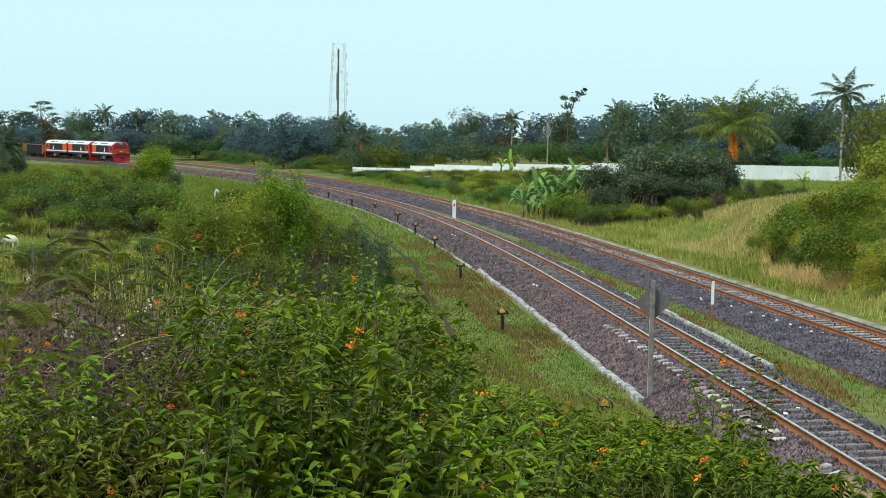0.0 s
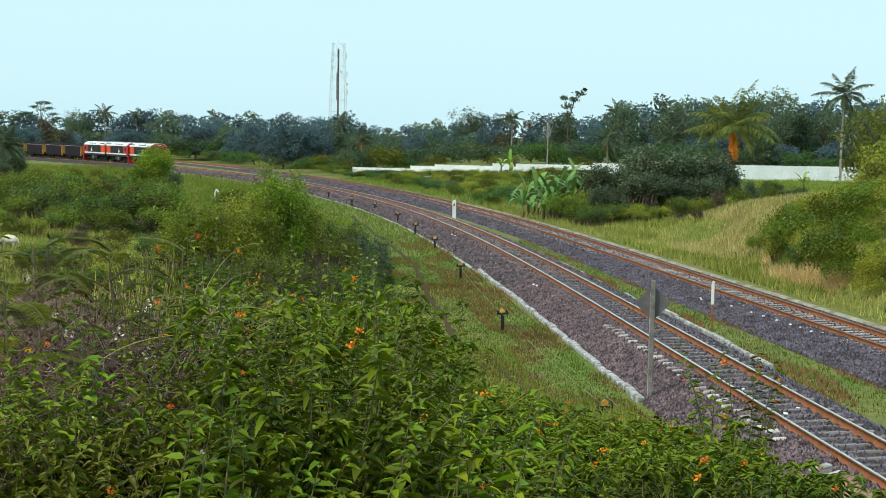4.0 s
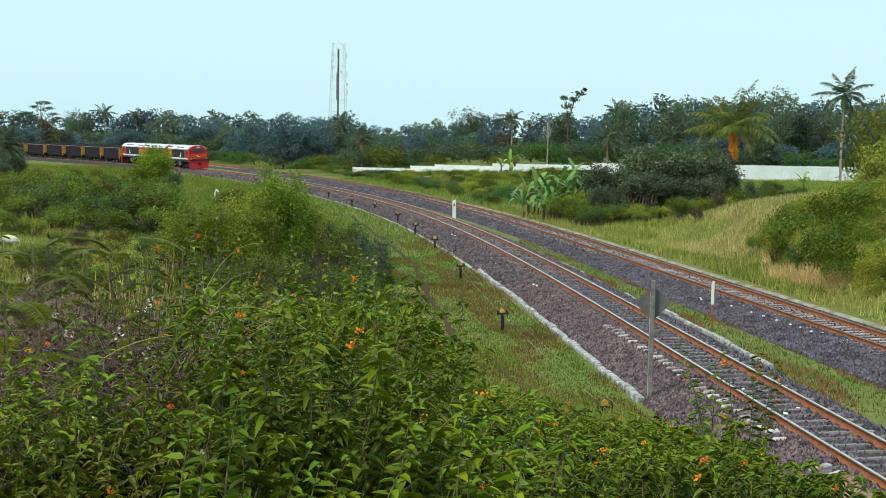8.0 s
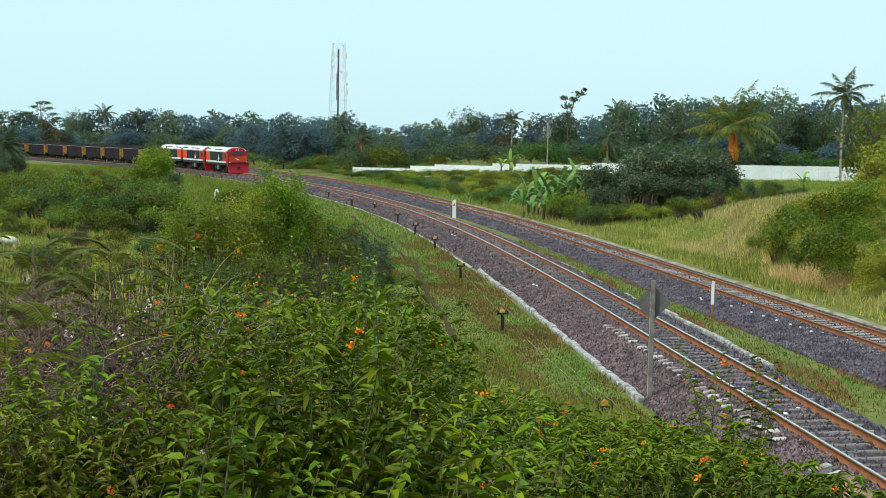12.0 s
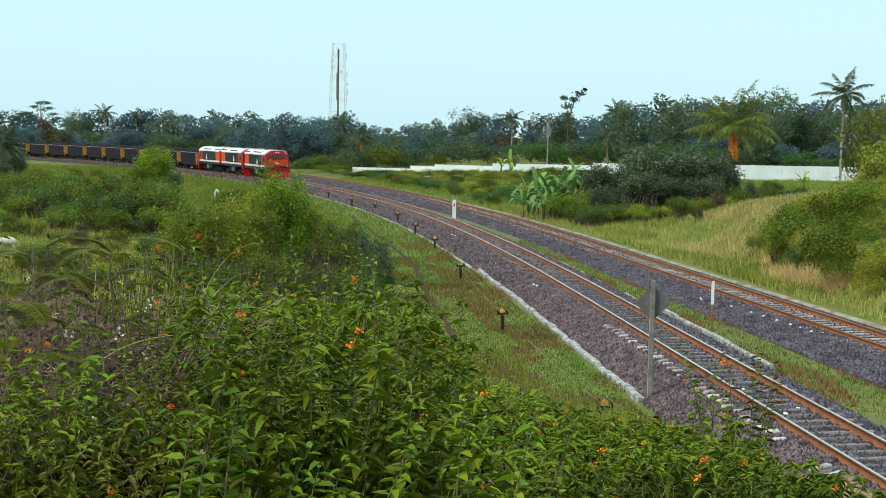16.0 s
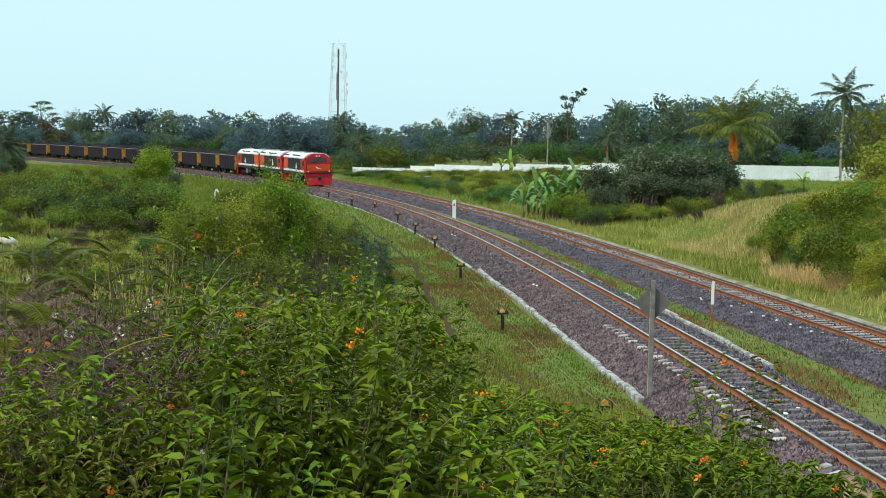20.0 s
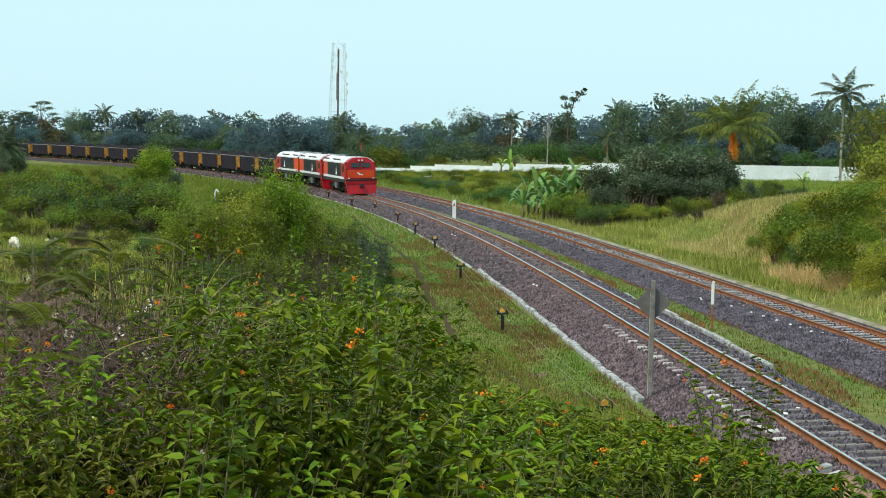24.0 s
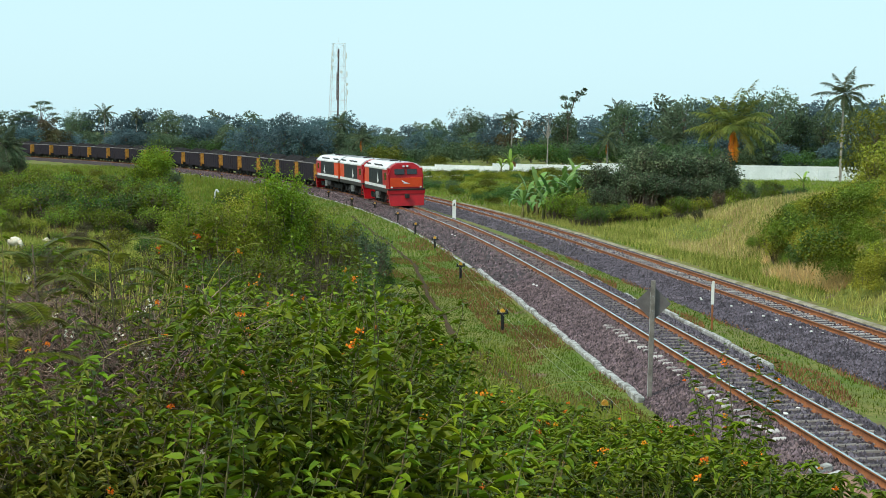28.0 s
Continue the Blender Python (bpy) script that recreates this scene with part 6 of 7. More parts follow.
def graze():
    for ob, rows in flock:
        walk(ob, [(t, pose(u * d, d, gz(u * d, d) - (0.40 if ob is low_one else 0.06), 0, 0, a)) for t, u, d, a in rows])


# ================= small growth before the camera =================
def feathery(u, d, top, label, n=9, L=0.42):
    """A sapling with feathery leaves: a thin stem, arching stalks with two rows of narrow leaflets."""
    T = set_at(thing("feathery_sapling", None, label, "sapling"), u, d, 0, 0)
    h = high(u, d, top)
    v, f = branch_tubes([(0, 0, -0.1, 0.05, 0, h * 0.5, 0.012, 0.009), (0.05, 0, h * 0.5, 0.0, 0.02, h, 0.009, 0.004)], 5)
    raw("stem", v, f, M["twig"], T)
    for k in range(n):
        an, z = k * 2.4 + rng.uniform(-0.3, 0.3), h * (0.5 + 0.5 * k / n)
        hd = np.array([math.cos(an), math.sin(an), 0])
        e, p, pts = 0.7, np.array([0.02, 0.0, z]), []
        for j in range(8):
            pts.append(p)
            p = p + (hd * math.cos(e) + np.array([0, 0, math.sin(e)])) * L / 7
            e -= 0.22
        pts = np.array(pts)
        t = np.linspace(0.15, 1, 26)
        base = np.stack([np.interp(t * 7, np.arange(8), pts[:, i]) for i in range(3)], 1)
        tg = np.gradient(base, axis=0)
        tg /= np.linalg.norm(tg, axis=1, keepdims=True)
        sd = np.cross(tg, [0, 0, 1.0])
        C = np.concatenate([base, base])
        D = np.concatenate([sd + tg * 0.5, -sd + tg * 0.5])
        v, f = kites(C, D, np.tile([0, 0, 1.0], (len(C), 1)), 0.10 * np.concatenate([np.sin(np.pi * (0.15 + 0.8 * t))] * 2) + 0.02, 0.018, 0.1, 0.1)
        vt, ft = branch_tubes([(*pts[j], *pts[j + 1], 0.004, 0.003) for j in range(7)], 3)
        f4 = np.concatenate([ft[:, [0, 1, 2]], ft[:, [0, 2, 3]]])
        raw("feather_leaf", np.concatenate([v, vt]), np.concatenate([f, f4 + len(v)]), M["olive"], T)


feathery(-0.272, 8.6, 4.92, "green feathery-leaved sapling among the bushes", 9, 0.5)
feathery(-0.292, 8.0, 4.75, "green feathery-leaved sapling among the bushes", 8, 0.5)
feathery(-0.222, 9.4, 4.88, "green feathery-leaved sapling among the bushes", 9, 0.5)


def shoot(u, d, top, label, n=26, leaf=0.085, bend=0.1, flower=True, lm="lantana"):
    """A single leafy shoot that stands above the bushes."""
    T = set_at(thing("leafy_shoot", None, label, "shoot", "leafy shoots"), u, d, 0, 0)
    h = high(u, d, top)
    t = np.linspace(0, 1, 7)
    P = np.stack([bend * t * t, 0 * t, h * t], 1)
    v, f = tube(P, 0.008 * (1.1 - t), 5)
    raw("stem", v, f, M["greenstem"], T)
    q = np.linspace(0.25, 1, n)
    C = np.stack([np.interp(q, t, P[:, i]) for i in range(3)], 1)
    an = np.arange(n) * 2.2
    D = np.stack([np.cos(an), np.sin(an), np.full(n, 0.2)], 1)
    ln = leaf * (1.15 - 0.6 * q) * rng.uniform(0.8, 1.2, n)
    v, f = blade_leaves(C, D, ln, ln * 0.5, rng.uniform(0.1, 0.6, n))
    raw("foliage", v, f, M[lm], T)
    if flower:
        c = P[-1] - np.array([0, 0, 0.1 * h]) + rng.normal(size=(14, 3)) * 0.009
        v, f = kites(c, rand_dirs(rng, 14, 0.5), rand_dirs(rng, 14), 0.015, 0.013)
        raw("blossom", v, f, M["flower"], T, "small orange flower head")


shoot(0.2075, 9.5, 4.18, "tall lantana shoot with an orange flower head", 34, 0.09, 0.16)
shoot(0.200, 9.3, 3.95, "tall lantana shoot with an orange flower head", 30, 0.09, -0.1)
shoot(0.2045, 9.4, 4.28, "tall lantana shoot with an orange flower head", 54, 0.10, 0.06)
shoot(0.2115, 9.6, 4.02, "tall lantana shoot with an orange flower head", 44, 0.095, 0.12)
shoot(0.196, 9.4, 3.85, "tall lantana shoot with an orange flower head", 40, 0.095, -0.05)
for k in range(90):
    u, d = rng.uniform(-0.29, 0.2), rng.uniform(6.6, 14)
    x, y, z = stand(u, d)
    if clear_hill(x, y) > 5 and not 0.0 < u < 0.17 and not bare_patch(u, d):
        shoot(u, d, z + rng.uniform(0.8, 1.35), "leafy green shoot rising from the bushes", 30, rng.uniform(0.07, 0.095), rng.uniform(-0.25, 0.25), k % 3 == 0, "lime" if k % 3 else "lantana")
for k in range(46):
    u, d = (rng.uniform(-0.295, -0.215), rng.uniform(6.1, 7.2)) if k < 18 else (rng.uniform(-0.2, 0.09), rng.uniform(5.4, 6.6))
    shoot(u, d, stand(u, d)[2] + (rng.uniform(0.5, 0.95) if k < 18 else rng.uniform(0.4, 0.8)), "leafy shoot with broad bright green leaves", 20, 0.105, rng.uniform(-0.2, 0.2), False, "lime")
# clump of tall straw stalks, and bare twigs
def stalks(u, d, n, h, spread, label, material, lean=0.12):
    x0, y0, z0 = stand(u, d)
    T = thing("stalk_clump", pose(x0, y0, z0), label, "grass clump", "stalk clumps")
    segs = []
    for k in range(n):
        a = rng.normal(size=2) * spread
        b = a + rng.normal(size=2) * lean * h
        hh = h * rng.uniform(0.6, 1.1)
        m = (a + b) / 2 - (b - a) * 0.15
        segs += [(*a, -0.1, *m, hh * 0.55, 0.005, 0.004), (*m, hh * 0.55, *b, hh, 0.004, 0.0015)]
    v, f = branch_tubes(segs, 3)
    tagged(raw("stalk_mass", v, f, material, T), kind="stuff")


stalks(-0.192, 10.5, 46, 1.05, 0.10, "clump of tall yellow dry grass stalks", M["straw"], 0.1)
stalks(-0.198, 11.5, 30, 1.0, 0.16, "clump of tall yellow dry grass stalks", M["straw"])
for k in range(5):
    stalks(rng.uniform(-0.29, -0.20), rng.uniform(8, 15), 30, rng.uniform(0.7, 1.2), 0.25, "tangle of dry brown stalks on the slope", M["twig"], 0.45)
for k in range(3):
    stalks(rng.uniform(-0.13, -0.085), rng.uniform(37, 43), 40, rng.uniform(1.2, 1.8), 0.6, "tangle of bare dark twigs in the bush", M["bark"], 0.35)
stalks(-0.052, 33, 40, 1.3, 0.3, "tangle of bare grey twigs", M["palebark"], 0.4)


def brush_heap(u, d, n, r, h, label, material):
    """A tangle of dead arching twigs with withered leaves and a few pale seed heads."""
    x0, y0, z0 = stand(u, d)
    T = thing("brush_heap", pose(x0, y0, z0), label, "dead brush", "brush heaps")
    segs, tips = [], []
    for k in range(n):
        p = np.array([*(rng.normal(size=2) * r * 0.5), rng.uniform(-0.05, h * 0.5)])
        an, e = rng.uniform(0, 6.283), rng.uniform(-0.1, 1.25)
        L = rng.uniform(0.3, 0.9) * r
        for j in range(4):
            q = p + np.array([math.cos(an) * math.cos(e), math.sin(an) * math.cos(e), math.sin(e)]) * L / 4
            segs.append((*p, *q, 0.0045 - 0.0009 * j, 0.0036 - 0.0009 * j))
            p, e, an = q, e - rng.uniform(0.05, 0.5), an + rng.normal() * 0.25
        tips.append(p)
    v, f = branch_tubes(segs, 3)
    tagged(raw("twig_mass", v, f, material, T, "tangled dead twigs"), kind="stuff")
    tips = np.array(tips)
    C = tips[rng.randint(len(tips), size=n * 2)] + rng.normal(size=(n * 2, 3)) * 0.05
    v, f = kites(C, rand_dirs(rng, len(C)), rand_dirs(rng, len(C)), 0.035 * rng.uniform(0.5, 1.4, len(C)), 0.018)
    tagged(raw("withered_foliage", v, f, M["brownleaf"], T, "withered brown leaves"), kind="stuff")
    C = tips[rng.randint(len(tips), size=9)]
    C = np.repeat(C, 7, 0) + rng.normal(size=(63, 3)) * 0.014
    v, f = kites(C, rand_dirs(rng, len(C)), rand_dirs(rng, len(C)), 0.02, 0.016)
    tagged(raw("seed_mass", v, f, M["wool"], T, "pale dry seed heads"), kind="stuff")


for k in range(18):
    u, d = rng.uniform(-0.297, -0.222), rng.uniform(8.2, 16)
    brush_heap(u, d, 260, rng.uniform(0.8, 1.1), rng.uniform(0.6, 1.0), "heap of dead brown brushwood on the slope", M["brush"] if k % 3 else M["twig"])
for k in range(3):
    brush_heap(rng.uniform(-0.2, -0.02), rng.uniform(6.6, 12), 120, 0.6, 0.7, "dead twigs tangled among the green bushes", M["twig"])


def bare_soil():
    """Red soil showing between the brushwood."""
    for k in range(9):
        u, d = rng.uniform(-0.305, -0.23), rng.uniform(8.2, 17)
        x0, y0, _ = stand(u, d)
        n, r = 14, rng.uniform(0.4, 0.9)
        an = np.arange(n) * 2 * math.pi / n
        rr = r * rng.uniform(0.75, 1.2, n)
        X = np.concatenate([[x0], x0 + rr * 0.6 * np.cos(an), x0 + rr * np.cos(an)])
        Y = np.concatenate([[y0], y0 + rr * 0.6 * np.sin(an), y0 + rr * np.sin(an)])
        Z = ground_z(X, Y) + np.concatenate([np.full(n + 1, 0.05), np.full(n, -0.03)])
        i = np.arange(n)
        j = (i + 1) % n
        f = [(0, 1 + a, 1 + b) for a, b in zip(i, j)] + [(1 + a, 1 + n + a, 1 + n + b) for a, b in zip(i, j)] + [(1 + a, 1 + n + b, 1 + b) for a, b in zip(i, j)]
        o = raw("bare_soil", np.stack([X, Y, Z], 1), np.array(f), M["redsoil"], smooth=True)
        tagged(o, "patch of bare reddish soil on the slope", "soil", kind="structure")


bare_soil()


def sleeper_ends():
    """Pale sleeper ends that stick out of the ballast on the near side."""
    for s_ in np.arange(7.0, 25.0, 0.6):
        x, y, a = at(T1, s_ + rng.uniform(-0.09, 0.09), 1.06 + rng.uniform(-0.06, 0.06))
        o = part("sleeper_end", box(B(), -0.13, 0.15, -0.085, 0.085, -0.16, 0.06, 0.03), M["palesleeper"])
        o.matrix_basis = pose(x, y, -0.170 - 0.04 * rng.uniform(), rng.uniform(-8, 8), rng.uniform(-12, 5), math.degrees(a) - 90 + rng.uniform(-14, 14))
        tagged(o, "pale worn concrete sleeper end above the ballast", "sleeper", "sleeper ends")


sleeper_ends()


def rocks():
    for k, (T, s, o) in enumerate(((T2, 23.0, 1.5), (T2, 21.8, 1.45), (T2, 20.6, 1.4), (T2, 19.4, 1.35), (T2, 18.6, 1.3), (T2, 17.6, 1.3), (T2, 25.0, 1.6), (T2, 28.0, 1.9), (T2, 27.5, 2.0), (T1, 37.0, 1.5), (T1, 36.5, 1.45), (T1, 65.0, 1.3), (T1, 66.0, 1.35), (T1, 12.6, 0.2), (T1, 9.6, 0.15), (T1, 10.2, -0.3))):
        x, y, _ = at(T, s, o)
        bm = B()
        bmesh.ops.create_icosphere(bm, subdivisions=1, radius=1)
        for v in bm.verts:
            v.co = Vector((v.co.x, v.co.y, v.co.z * 0.6)) * (0.04 + 0.03 * rng.uniform()) * (1 + 0.3 * noise.noise(v.co * 2 + Vector((k, 0, 0))))
        q = part("white_stone", bm, M["white"])
        q.matrix_basis = pose(x, y, (Z2 - 0.1 if T is T2 else -0.14) - 0.06 * max(0, o - 1.2))
        tagged(q, "pale white stone lying on the ballast", "stone", "white stones")


rocks()


def arching_stalk(u, d, rise, reach, curl, label="pale arching grass stalk"):
    x0, y0, z0 = stand(u, d)
    T = thing("arching_stalk", pose(x0, y0, z0), label, "stalk", "arching stalks")
    e, P = 1.4, [np.array([0.0, 0, 0.3])]
    for j in range(16):
        P.append(P[-1] + np.array([math.cos(e) * reach, 0.1 * math.sin(j), math.sin(e) * rise]) * 0.09)
        e -= curl
    v, f = tube(P, 0.0035 - 0.00018 * np.arange(17), 5)
    raw("stalk", v, f, M["straw"], T, "", True)


for u, d, rise, reach, curl in ((-0.22, 8.8, 1.0, -0.7, 0.2), (-0.17, 9.4, 1.1, 0.5, 0.1), (-0.06, 8.2, 1.0, -0.9, 0.14), (0.02, 8.0, 0.8, 0.8, 0.12), (-0.25, 7.6, 0.8, 1.0, 0.15)):
    arching_stalk(u, d, rise, reach, curl)


def washed_shoulder():
    """Red soil washed over the foot of the ballast near the camera, with two bared sleeper ends."""
    v, f = sweep(T1, -12, 4.0, [(3.2, -0.75), (2.6, -0.42), (1.9, -0.22), (1.3, -0.10), (0.95, -0.10), (0.75, -0.2)], 0.0, 0.5)
    v[:, 2] += 0.06 * np.sin(v[:, 0] * 5) * np.sin(v[:, 1] * 3.1)
    e = raw("washed_soil", v, f[:, ::-1], M["redsoil"], smooth=True)
    tagged(e, "red-brown soil washed over the ballast shoulder", "soil", kind="structure")
    for s_ in (3.7, 4.3):
        x, y, a = at(T1, s_, 1.2)
        o = part("sleeper_block", box(B(), -0.20, 0.20, -0.09, 0.09, -0.1, 0.08, 0.025), M["concrete"])
        o.matrix_basis = pose(x, y, -0.16, 0, -14, math.degrees(a) - 80)
        tagged(o, "bared end of a pale concrete sleeper", "sleeper", "sleeper blocks")


washed_shoulder()

# ================= grass and stones =================
def blades(name, label, xs, ys, h, w, material, lean=0.5, z0=-0.02):
    n = len(xs)
    C = np.stack([xs, ys, sheet_z(xs, ys) + z0], 1)
    D = rng.normal(size=(n, 3)) * lean * 0.6
    D[:, 2] = 1
    D /= np.linalg.norm(D, axis=1, keepdims=True)
    sd = np.cross(D, rand_dirs(rng, n))
    sd *= (w * rng.uniform(0.7, 1.3, n) / 2 / (np.linalg.norm(sd, axis=1) + 1e-9))[:, None]
    tip = C + D * (h * rng.uniform(0.5, 1.3, n))[:, None]
    v = np.stack([C - sd, C + sd, tip], 1).reshape(-1, 3)
    f = np.arange(3 * n).reshape(n, 3)
    tagged(raw(name, v, f, material), label, "grass", kind="stuff")


def scatter(n, d0, d1, u0, u1, test):
    """Points in a wedge of ground, kept where test(x, y) holds."""
    y = np.sqrt(rng.uniform(d0 * d0, d1 * d1, n))
    x = y * rng.uniform(u0, u1, n)
    k = test(x, y)
    return x[k], y[k]


TRAIL = np.array([(-7.2, 118.0), (-3.6, 92.0), (-1.3, 74.0), (-1.0, 68.0), (-0.5, 60.0), (0.0, 53.5), (0.4, 48.5), (1.3, 43.0), (2.1, 38.5), (2.6, 33.0)])


def trail_x(y):
    return np.interp(y, TRAIL[::-1, 1], TRAIL[::-1, 0]) + 0.04 * np.sin(y * 0.5)


def left_of(a, b):
    return lambda x, y: (lambda o: (o > a) & (o < b))(offset(T1, x, y)[0]) & (np.abs(x - trail_x(y)) > 0.06)


def build_trail():
    y = np.arange(33, 118, 0.5)
    w = (0.14 + 0.05 * np.sin(y * 1.3) + 0.03 * np.sin(y * 3.7)) * np.interp(y, [33, 60], [0.6, 1.0])
    o = np.array([-1, -0.5, 0, 0.5, 1])
    X = trail_x(y)[:, None] + o * w[:, None]
    Y = np.repeat(y[:, None], 5, 1)
    Z = sheet_z(X, Y) + np.array([-0.01, 0.03, 0.022, 0.03, -0.01])
    i = np.arange(X.size).reshape(X.shape)
    f = np.stack([i[:-1, :-1], i[:-1, 1:], i[1:, 1:], i[1:, :-1]], -1).reshape(-1, 4)
    t = raw("footpath", np.stack([X, Y, Z], -1).reshape(-1, 3), f, M["dirt"], smooth=True)
    tagged(t, "narrow trodden brown soil footpath in the grass", "footpath", kind="structure")
    v, f = sweep(T2, 12, 110, [(-1.70, -0.24), (-1.82, -0.16), (-2.02, -0.17), (-2.2, -0.34)], Z2, 1.0)
    e = raw("pale_verge", v, f[:, ::-1], M["palesoil"], smooth=True)
    tagged(e, "pale sandy strip beside the second track", "verge", kind="structure")


build_trail()


def right_of(a, b):
    return lambda x, y: (lambda o: (o > a) & (o < b))(-offset(T2, x, y)[0])


def patchy(test, k, f, lo):
    return lambda x, y: test(x, y) & (np.sin(x * f + k) * np.sin(y * f * 0.37 + 2 * k) + 0.5 * np.sin(x * f * 2.3 + y * f * 0.9) > lo)


G = M["grass"]
x, y = scatter(140000, 33, 80, -0.06, 0.16, left_of(2.6, 9))
blades("grass", "short green grass of the line-side strip", x, y, 0.085, 0.028, M["turf"])
x, y = scatter(90000, 33, 80, -0.06, 0.16, patchy(left_of(2.6, 9), 1.0, 0.8, 0.4))
blades("dry_grass", "dry brown grass of the line-side strip", x, y, 0.11, 0.034, M["drybrown"])
x, y = scatter(110000, 30, 95, -0.03, 0.16, patchy(left_of(2.45, 4.3), 0.4, 1.3, -0.15))
blades("dry_grass", "brown dry grass along the kerb", x, y, 0.12, 0.034, M["drybrown"])
x, y = scatter(60000, 80, 180, -0.16, 0.02, left_of(2.6, 14))
blades("grass", "green grass beside the far kerb", x, y, 0.22, 0.06, G)
x, y = scatter(70000, 34, 100, 0.05, 0.30, lambda x, y: (lambda a, b: (a < -2.05) & (b > 2.9))(offset(T1, x, y)[0], offset(T2, x, y)[0]))
blades("grass", "grass strip between the two tracks", x, y, 0.11, 0.035, M["turf"])
x, y = scatter(100000, 34, 100, 0.05, 0.30, lambda x, y: (lambda a, b: (a < -2.3) & (b > 2.7) & (np.sin(y * 0.5) + np.sin(x * 1.9 + y * 0.23) > 0.1))(offset(T1, x, y)[0], offset(T2, x, y)[0]))
blades("dry_grass", "dry grass between the two tracks", x, y, 0.14, 0.045, M["drybrown"])
x, y = scatter(110000, 48, 135, 0.02, 0.31, right_of(2.7, 15))
blades("grass", "tall yellowish grass beyond the second track", x, y, 0.38, 0.045, M["straw"])
x, y = scatter(70000, 48, 135, 0.02, 0.31, patchy(right_of(2.7, 22), 0.3, 0.5, 0.0))
blades("grass", "green grass beyond the second track", x, y, 0.42, 0.05, G)
x, y = scatter(60000, 55, 110, 0.12, 0.31, patchy(right_of(4.5, 16), 2.2, 0.3, 0.35))
blades("dry_grass", "tufts of dry tan grass on the bank", x, y, 0.42, 0.045, M["dry"])
x, y = scatter(60000, 52, 74, 0.20, 0.31, patchy(right_of(4.0, 8.0), 0.9, 0.55, -0.1))
blades("dry_grass", "tall tan grass at the foot of the bank", x, y, 0.75, 0.035, M["dry"], 0.7)
x, y = scatter(40000, 135, 215, -0.07, 0.31, right_of(2.7, 90))
blades("grass", "meadow grass before the white wall", x, y, 0.4, 0.09, G)
x, y = scatter(60000, 46, 110, -0.33, -0.10, left_of(6, 200))
blades("grass", "tall rough grass of the left field", x, y, 0.45, 0.05, M["straw"])
x, y = scatter(22000, 46, 100, -0.33, -0.14, patchy(left_of(6, 200), 1.7, 0.5, 0.1))
blades("dry_grass", "brown dry grass of the left field", x, y, 0.55, 0.05, M["drybrown"], 0.7)
x, y = scatter(70000, 46, 110, -0.33, -0.06, left_of(5, 200))
blades("grass", "green grass of the left field", x, y, 0.4, 0.05, G)
x, y = scatter(45000, 110, 260, -0.33, -0.10, left_of(2.7, 200))
blades("grass", "grass and weeds of the far field", x, y, 0.5, 0.10, G)
x, y = scatter(28000, 6, 46, -0.33, 0.3, lambda x, y: (offset(T1, x, y)[0] > 4.2) & ((x / y > -0.2) | (y < 7.5) | (y > 18)))
blades("grass", "grass among the bushes of the slope", x, y, 0.4, 0.018, G)
x, y = scatter(1500, 7, 34, -0.33, -0.17, patchy(left_of(6, 60), 0.7, 0.6, 0.0))
blades("dry_grass", "dry grass stalks among the bushes", x, y, 0.9, 0.011, M["drybrown"], 0.8)


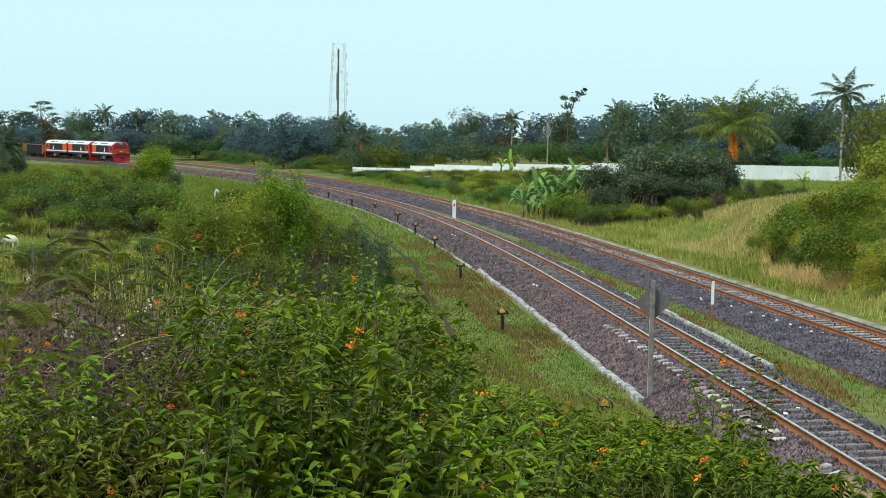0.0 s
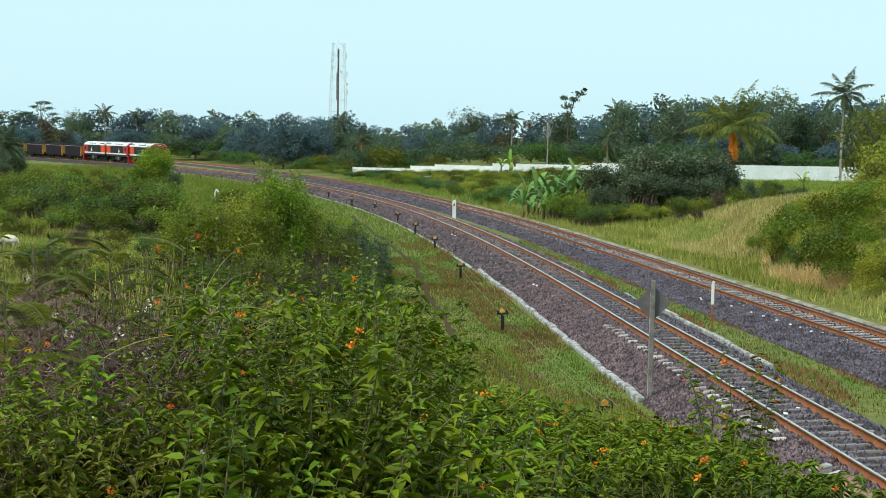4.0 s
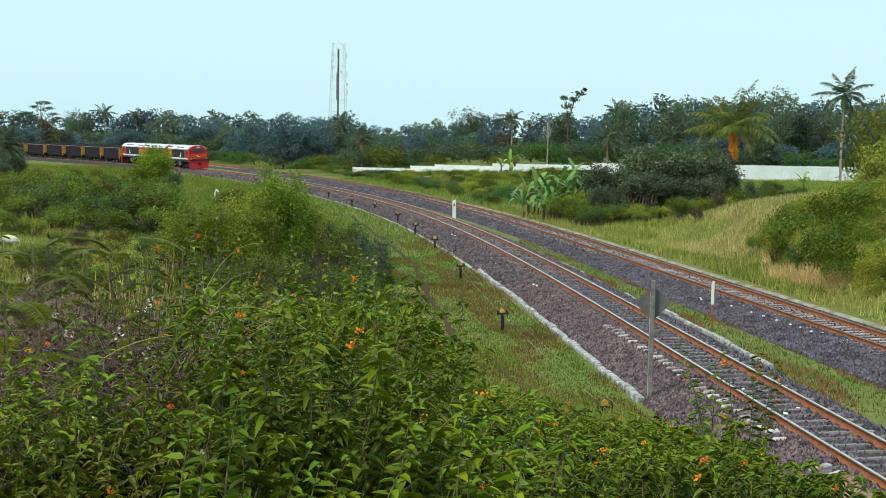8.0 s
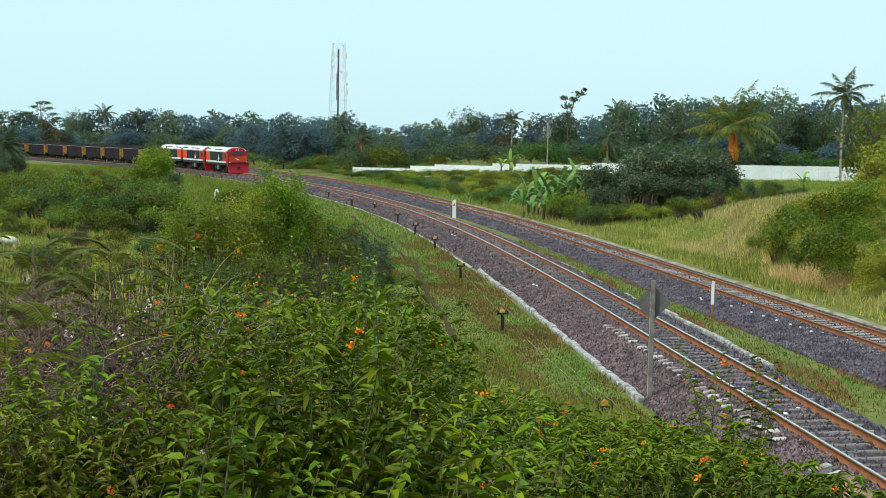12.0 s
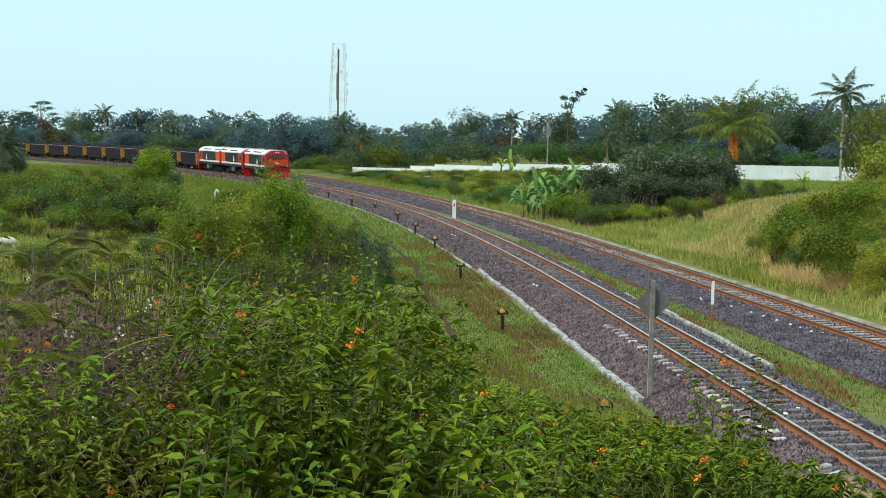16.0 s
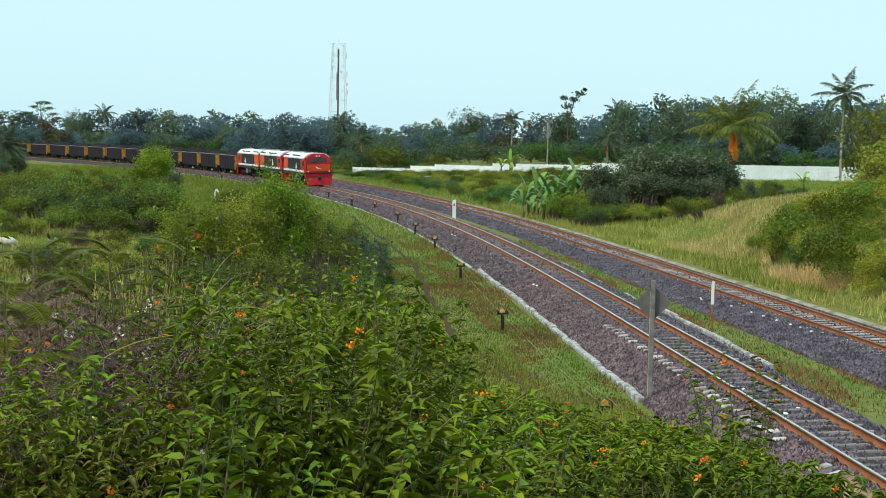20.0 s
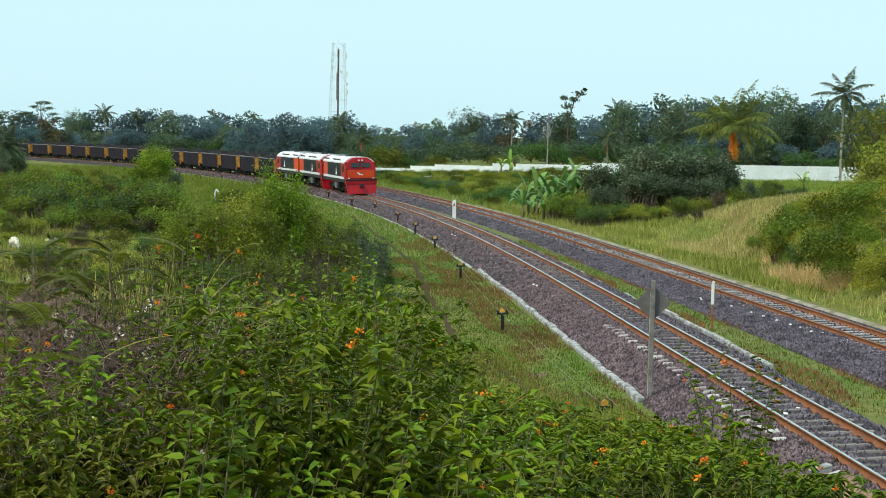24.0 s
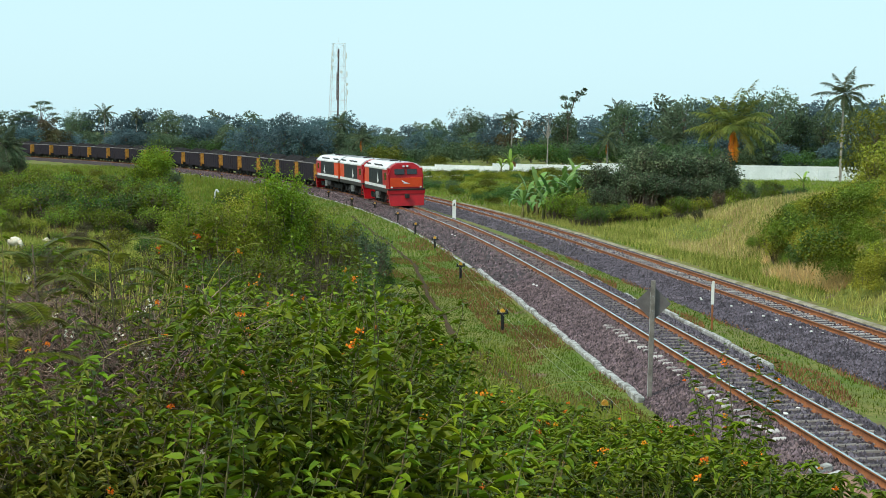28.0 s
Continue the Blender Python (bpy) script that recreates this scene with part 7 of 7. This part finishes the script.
def stones(name, label, T, dz, prof, n, s0, s1, o0, o1, r, material):
    """Loose crushed stones lying on a bed, each an uneven faceted pebble."""
    s, o = rng.uniform(s0, s1, n), rng.uniform(o0, o1, n)
    p = np.array(sorted(prof))
    x, y, _ = at(T, s, o)
    z = np.interp(o, p[:, 0], p[:, 1]) + dz
    k = np.array([(1, 0, -0.4), (-1, 0, -0.4), (0, 1, -0.4), (0, -1, -0.4), (0, 0, 1)], float)
    q = k[None] * rng.uniform(0.5, 1.35, (n, 5, 1)) * r * rng.uniform(0.6, 1.3, (n, 1, 1)) + rng.normal(size=(n, 5, 3)) * r * 0.2
    v = (q + np.stack([x, y, z + r * 0.3], 1)[:, None]).reshape(-1, 3)
    t = np.array([(0, 2, 4), (2, 1, 4), (1, 3, 4), (3, 0, 4)])
    f = (np.arange(n)[:, None, None] * 5 + t[None]).reshape(-1, 3)
    tagged(raw(name, v, f, material), label, "ballast stones", kind="stuff")


stones("ballast_stones", "loose brown-grey crushed stones beside the rails", T1, 0.0, BALLAST_1, 24000, 2, 40, 0.62, 2.45, 0.042, M["stone"])
stones("ballast_stones", "dark crushed stones between the rails", T1, 0.0, BALLAST_1, 5000, 2, 40, -0.5, 0.5, 0.040, M["stone_dark"])
stones("ballast_stones", "dark crushed stones on the far shoulder", T1, 0.0, BALLAST_1, 4500, 2, 40, -1.9, -0.62, 0.042, M["stone_dark"])
stones("ballast_stones", "dark grey crushed stones of the second track", T2, Z2, BALLAST_2, 20000, 8, 50, 0.6, 2.95, 0.045, M["stone_dark"])
stones("ballast_stones", "larger crushed stones further along the line", T1, 0.0, BALLAST_1, 9000, 40, 110, -1.9, 2.4, 0.06, M["stone"])
stones("ballast_stones", "larger crushed stones further along the second line", T2, Z2, BALLAST_2, 9000, 50, 115, -1.4, 3.2, 0.06, M["stone_dark"])
stones("ballast_stones", "dark grey crushed stones between the rails", T2, Z2, BALLAST_2, 3500, 8, 50, -1.4, 0.5, 0.042, M["stone_dark"])


stones("ballast_stones", "crushed stones of the distant curve", T1, 0.0, BALLAST_1, 9000, 110, 230, -1.9, 2.4, 0.09, M["stone"])
stones("ballast_stones", "crushed stones of the distant second line", T2, Z2, BALLAST_2, 9000, 115, 230, -1.4, 3.2, 0.09, M["stone_dark"])


def motions():
    times = np.arange(0, 28.01, 1.0)
    for ob, back, turned in train:
        walk(ob, [(t, on_line(head_at(t) + back, turned)) for t in times])
        r = 0.46 if ob.name.startswith("diesel") else 0.39
        if back > LOCO_L * 3 + WAGON_L * 8:
            continue
        sense = 1 if turned else -1
        for c in ob.children:
            if c.name.startswith("wheelset"):
                y = c.location.y
                walk(c, [(t, pose(0, y, r, sense * math.degrees((head_at(0) - head_at(t)) / r))) for t in np.arange(0, 28.01, 0.1)])
    graze()


motions()
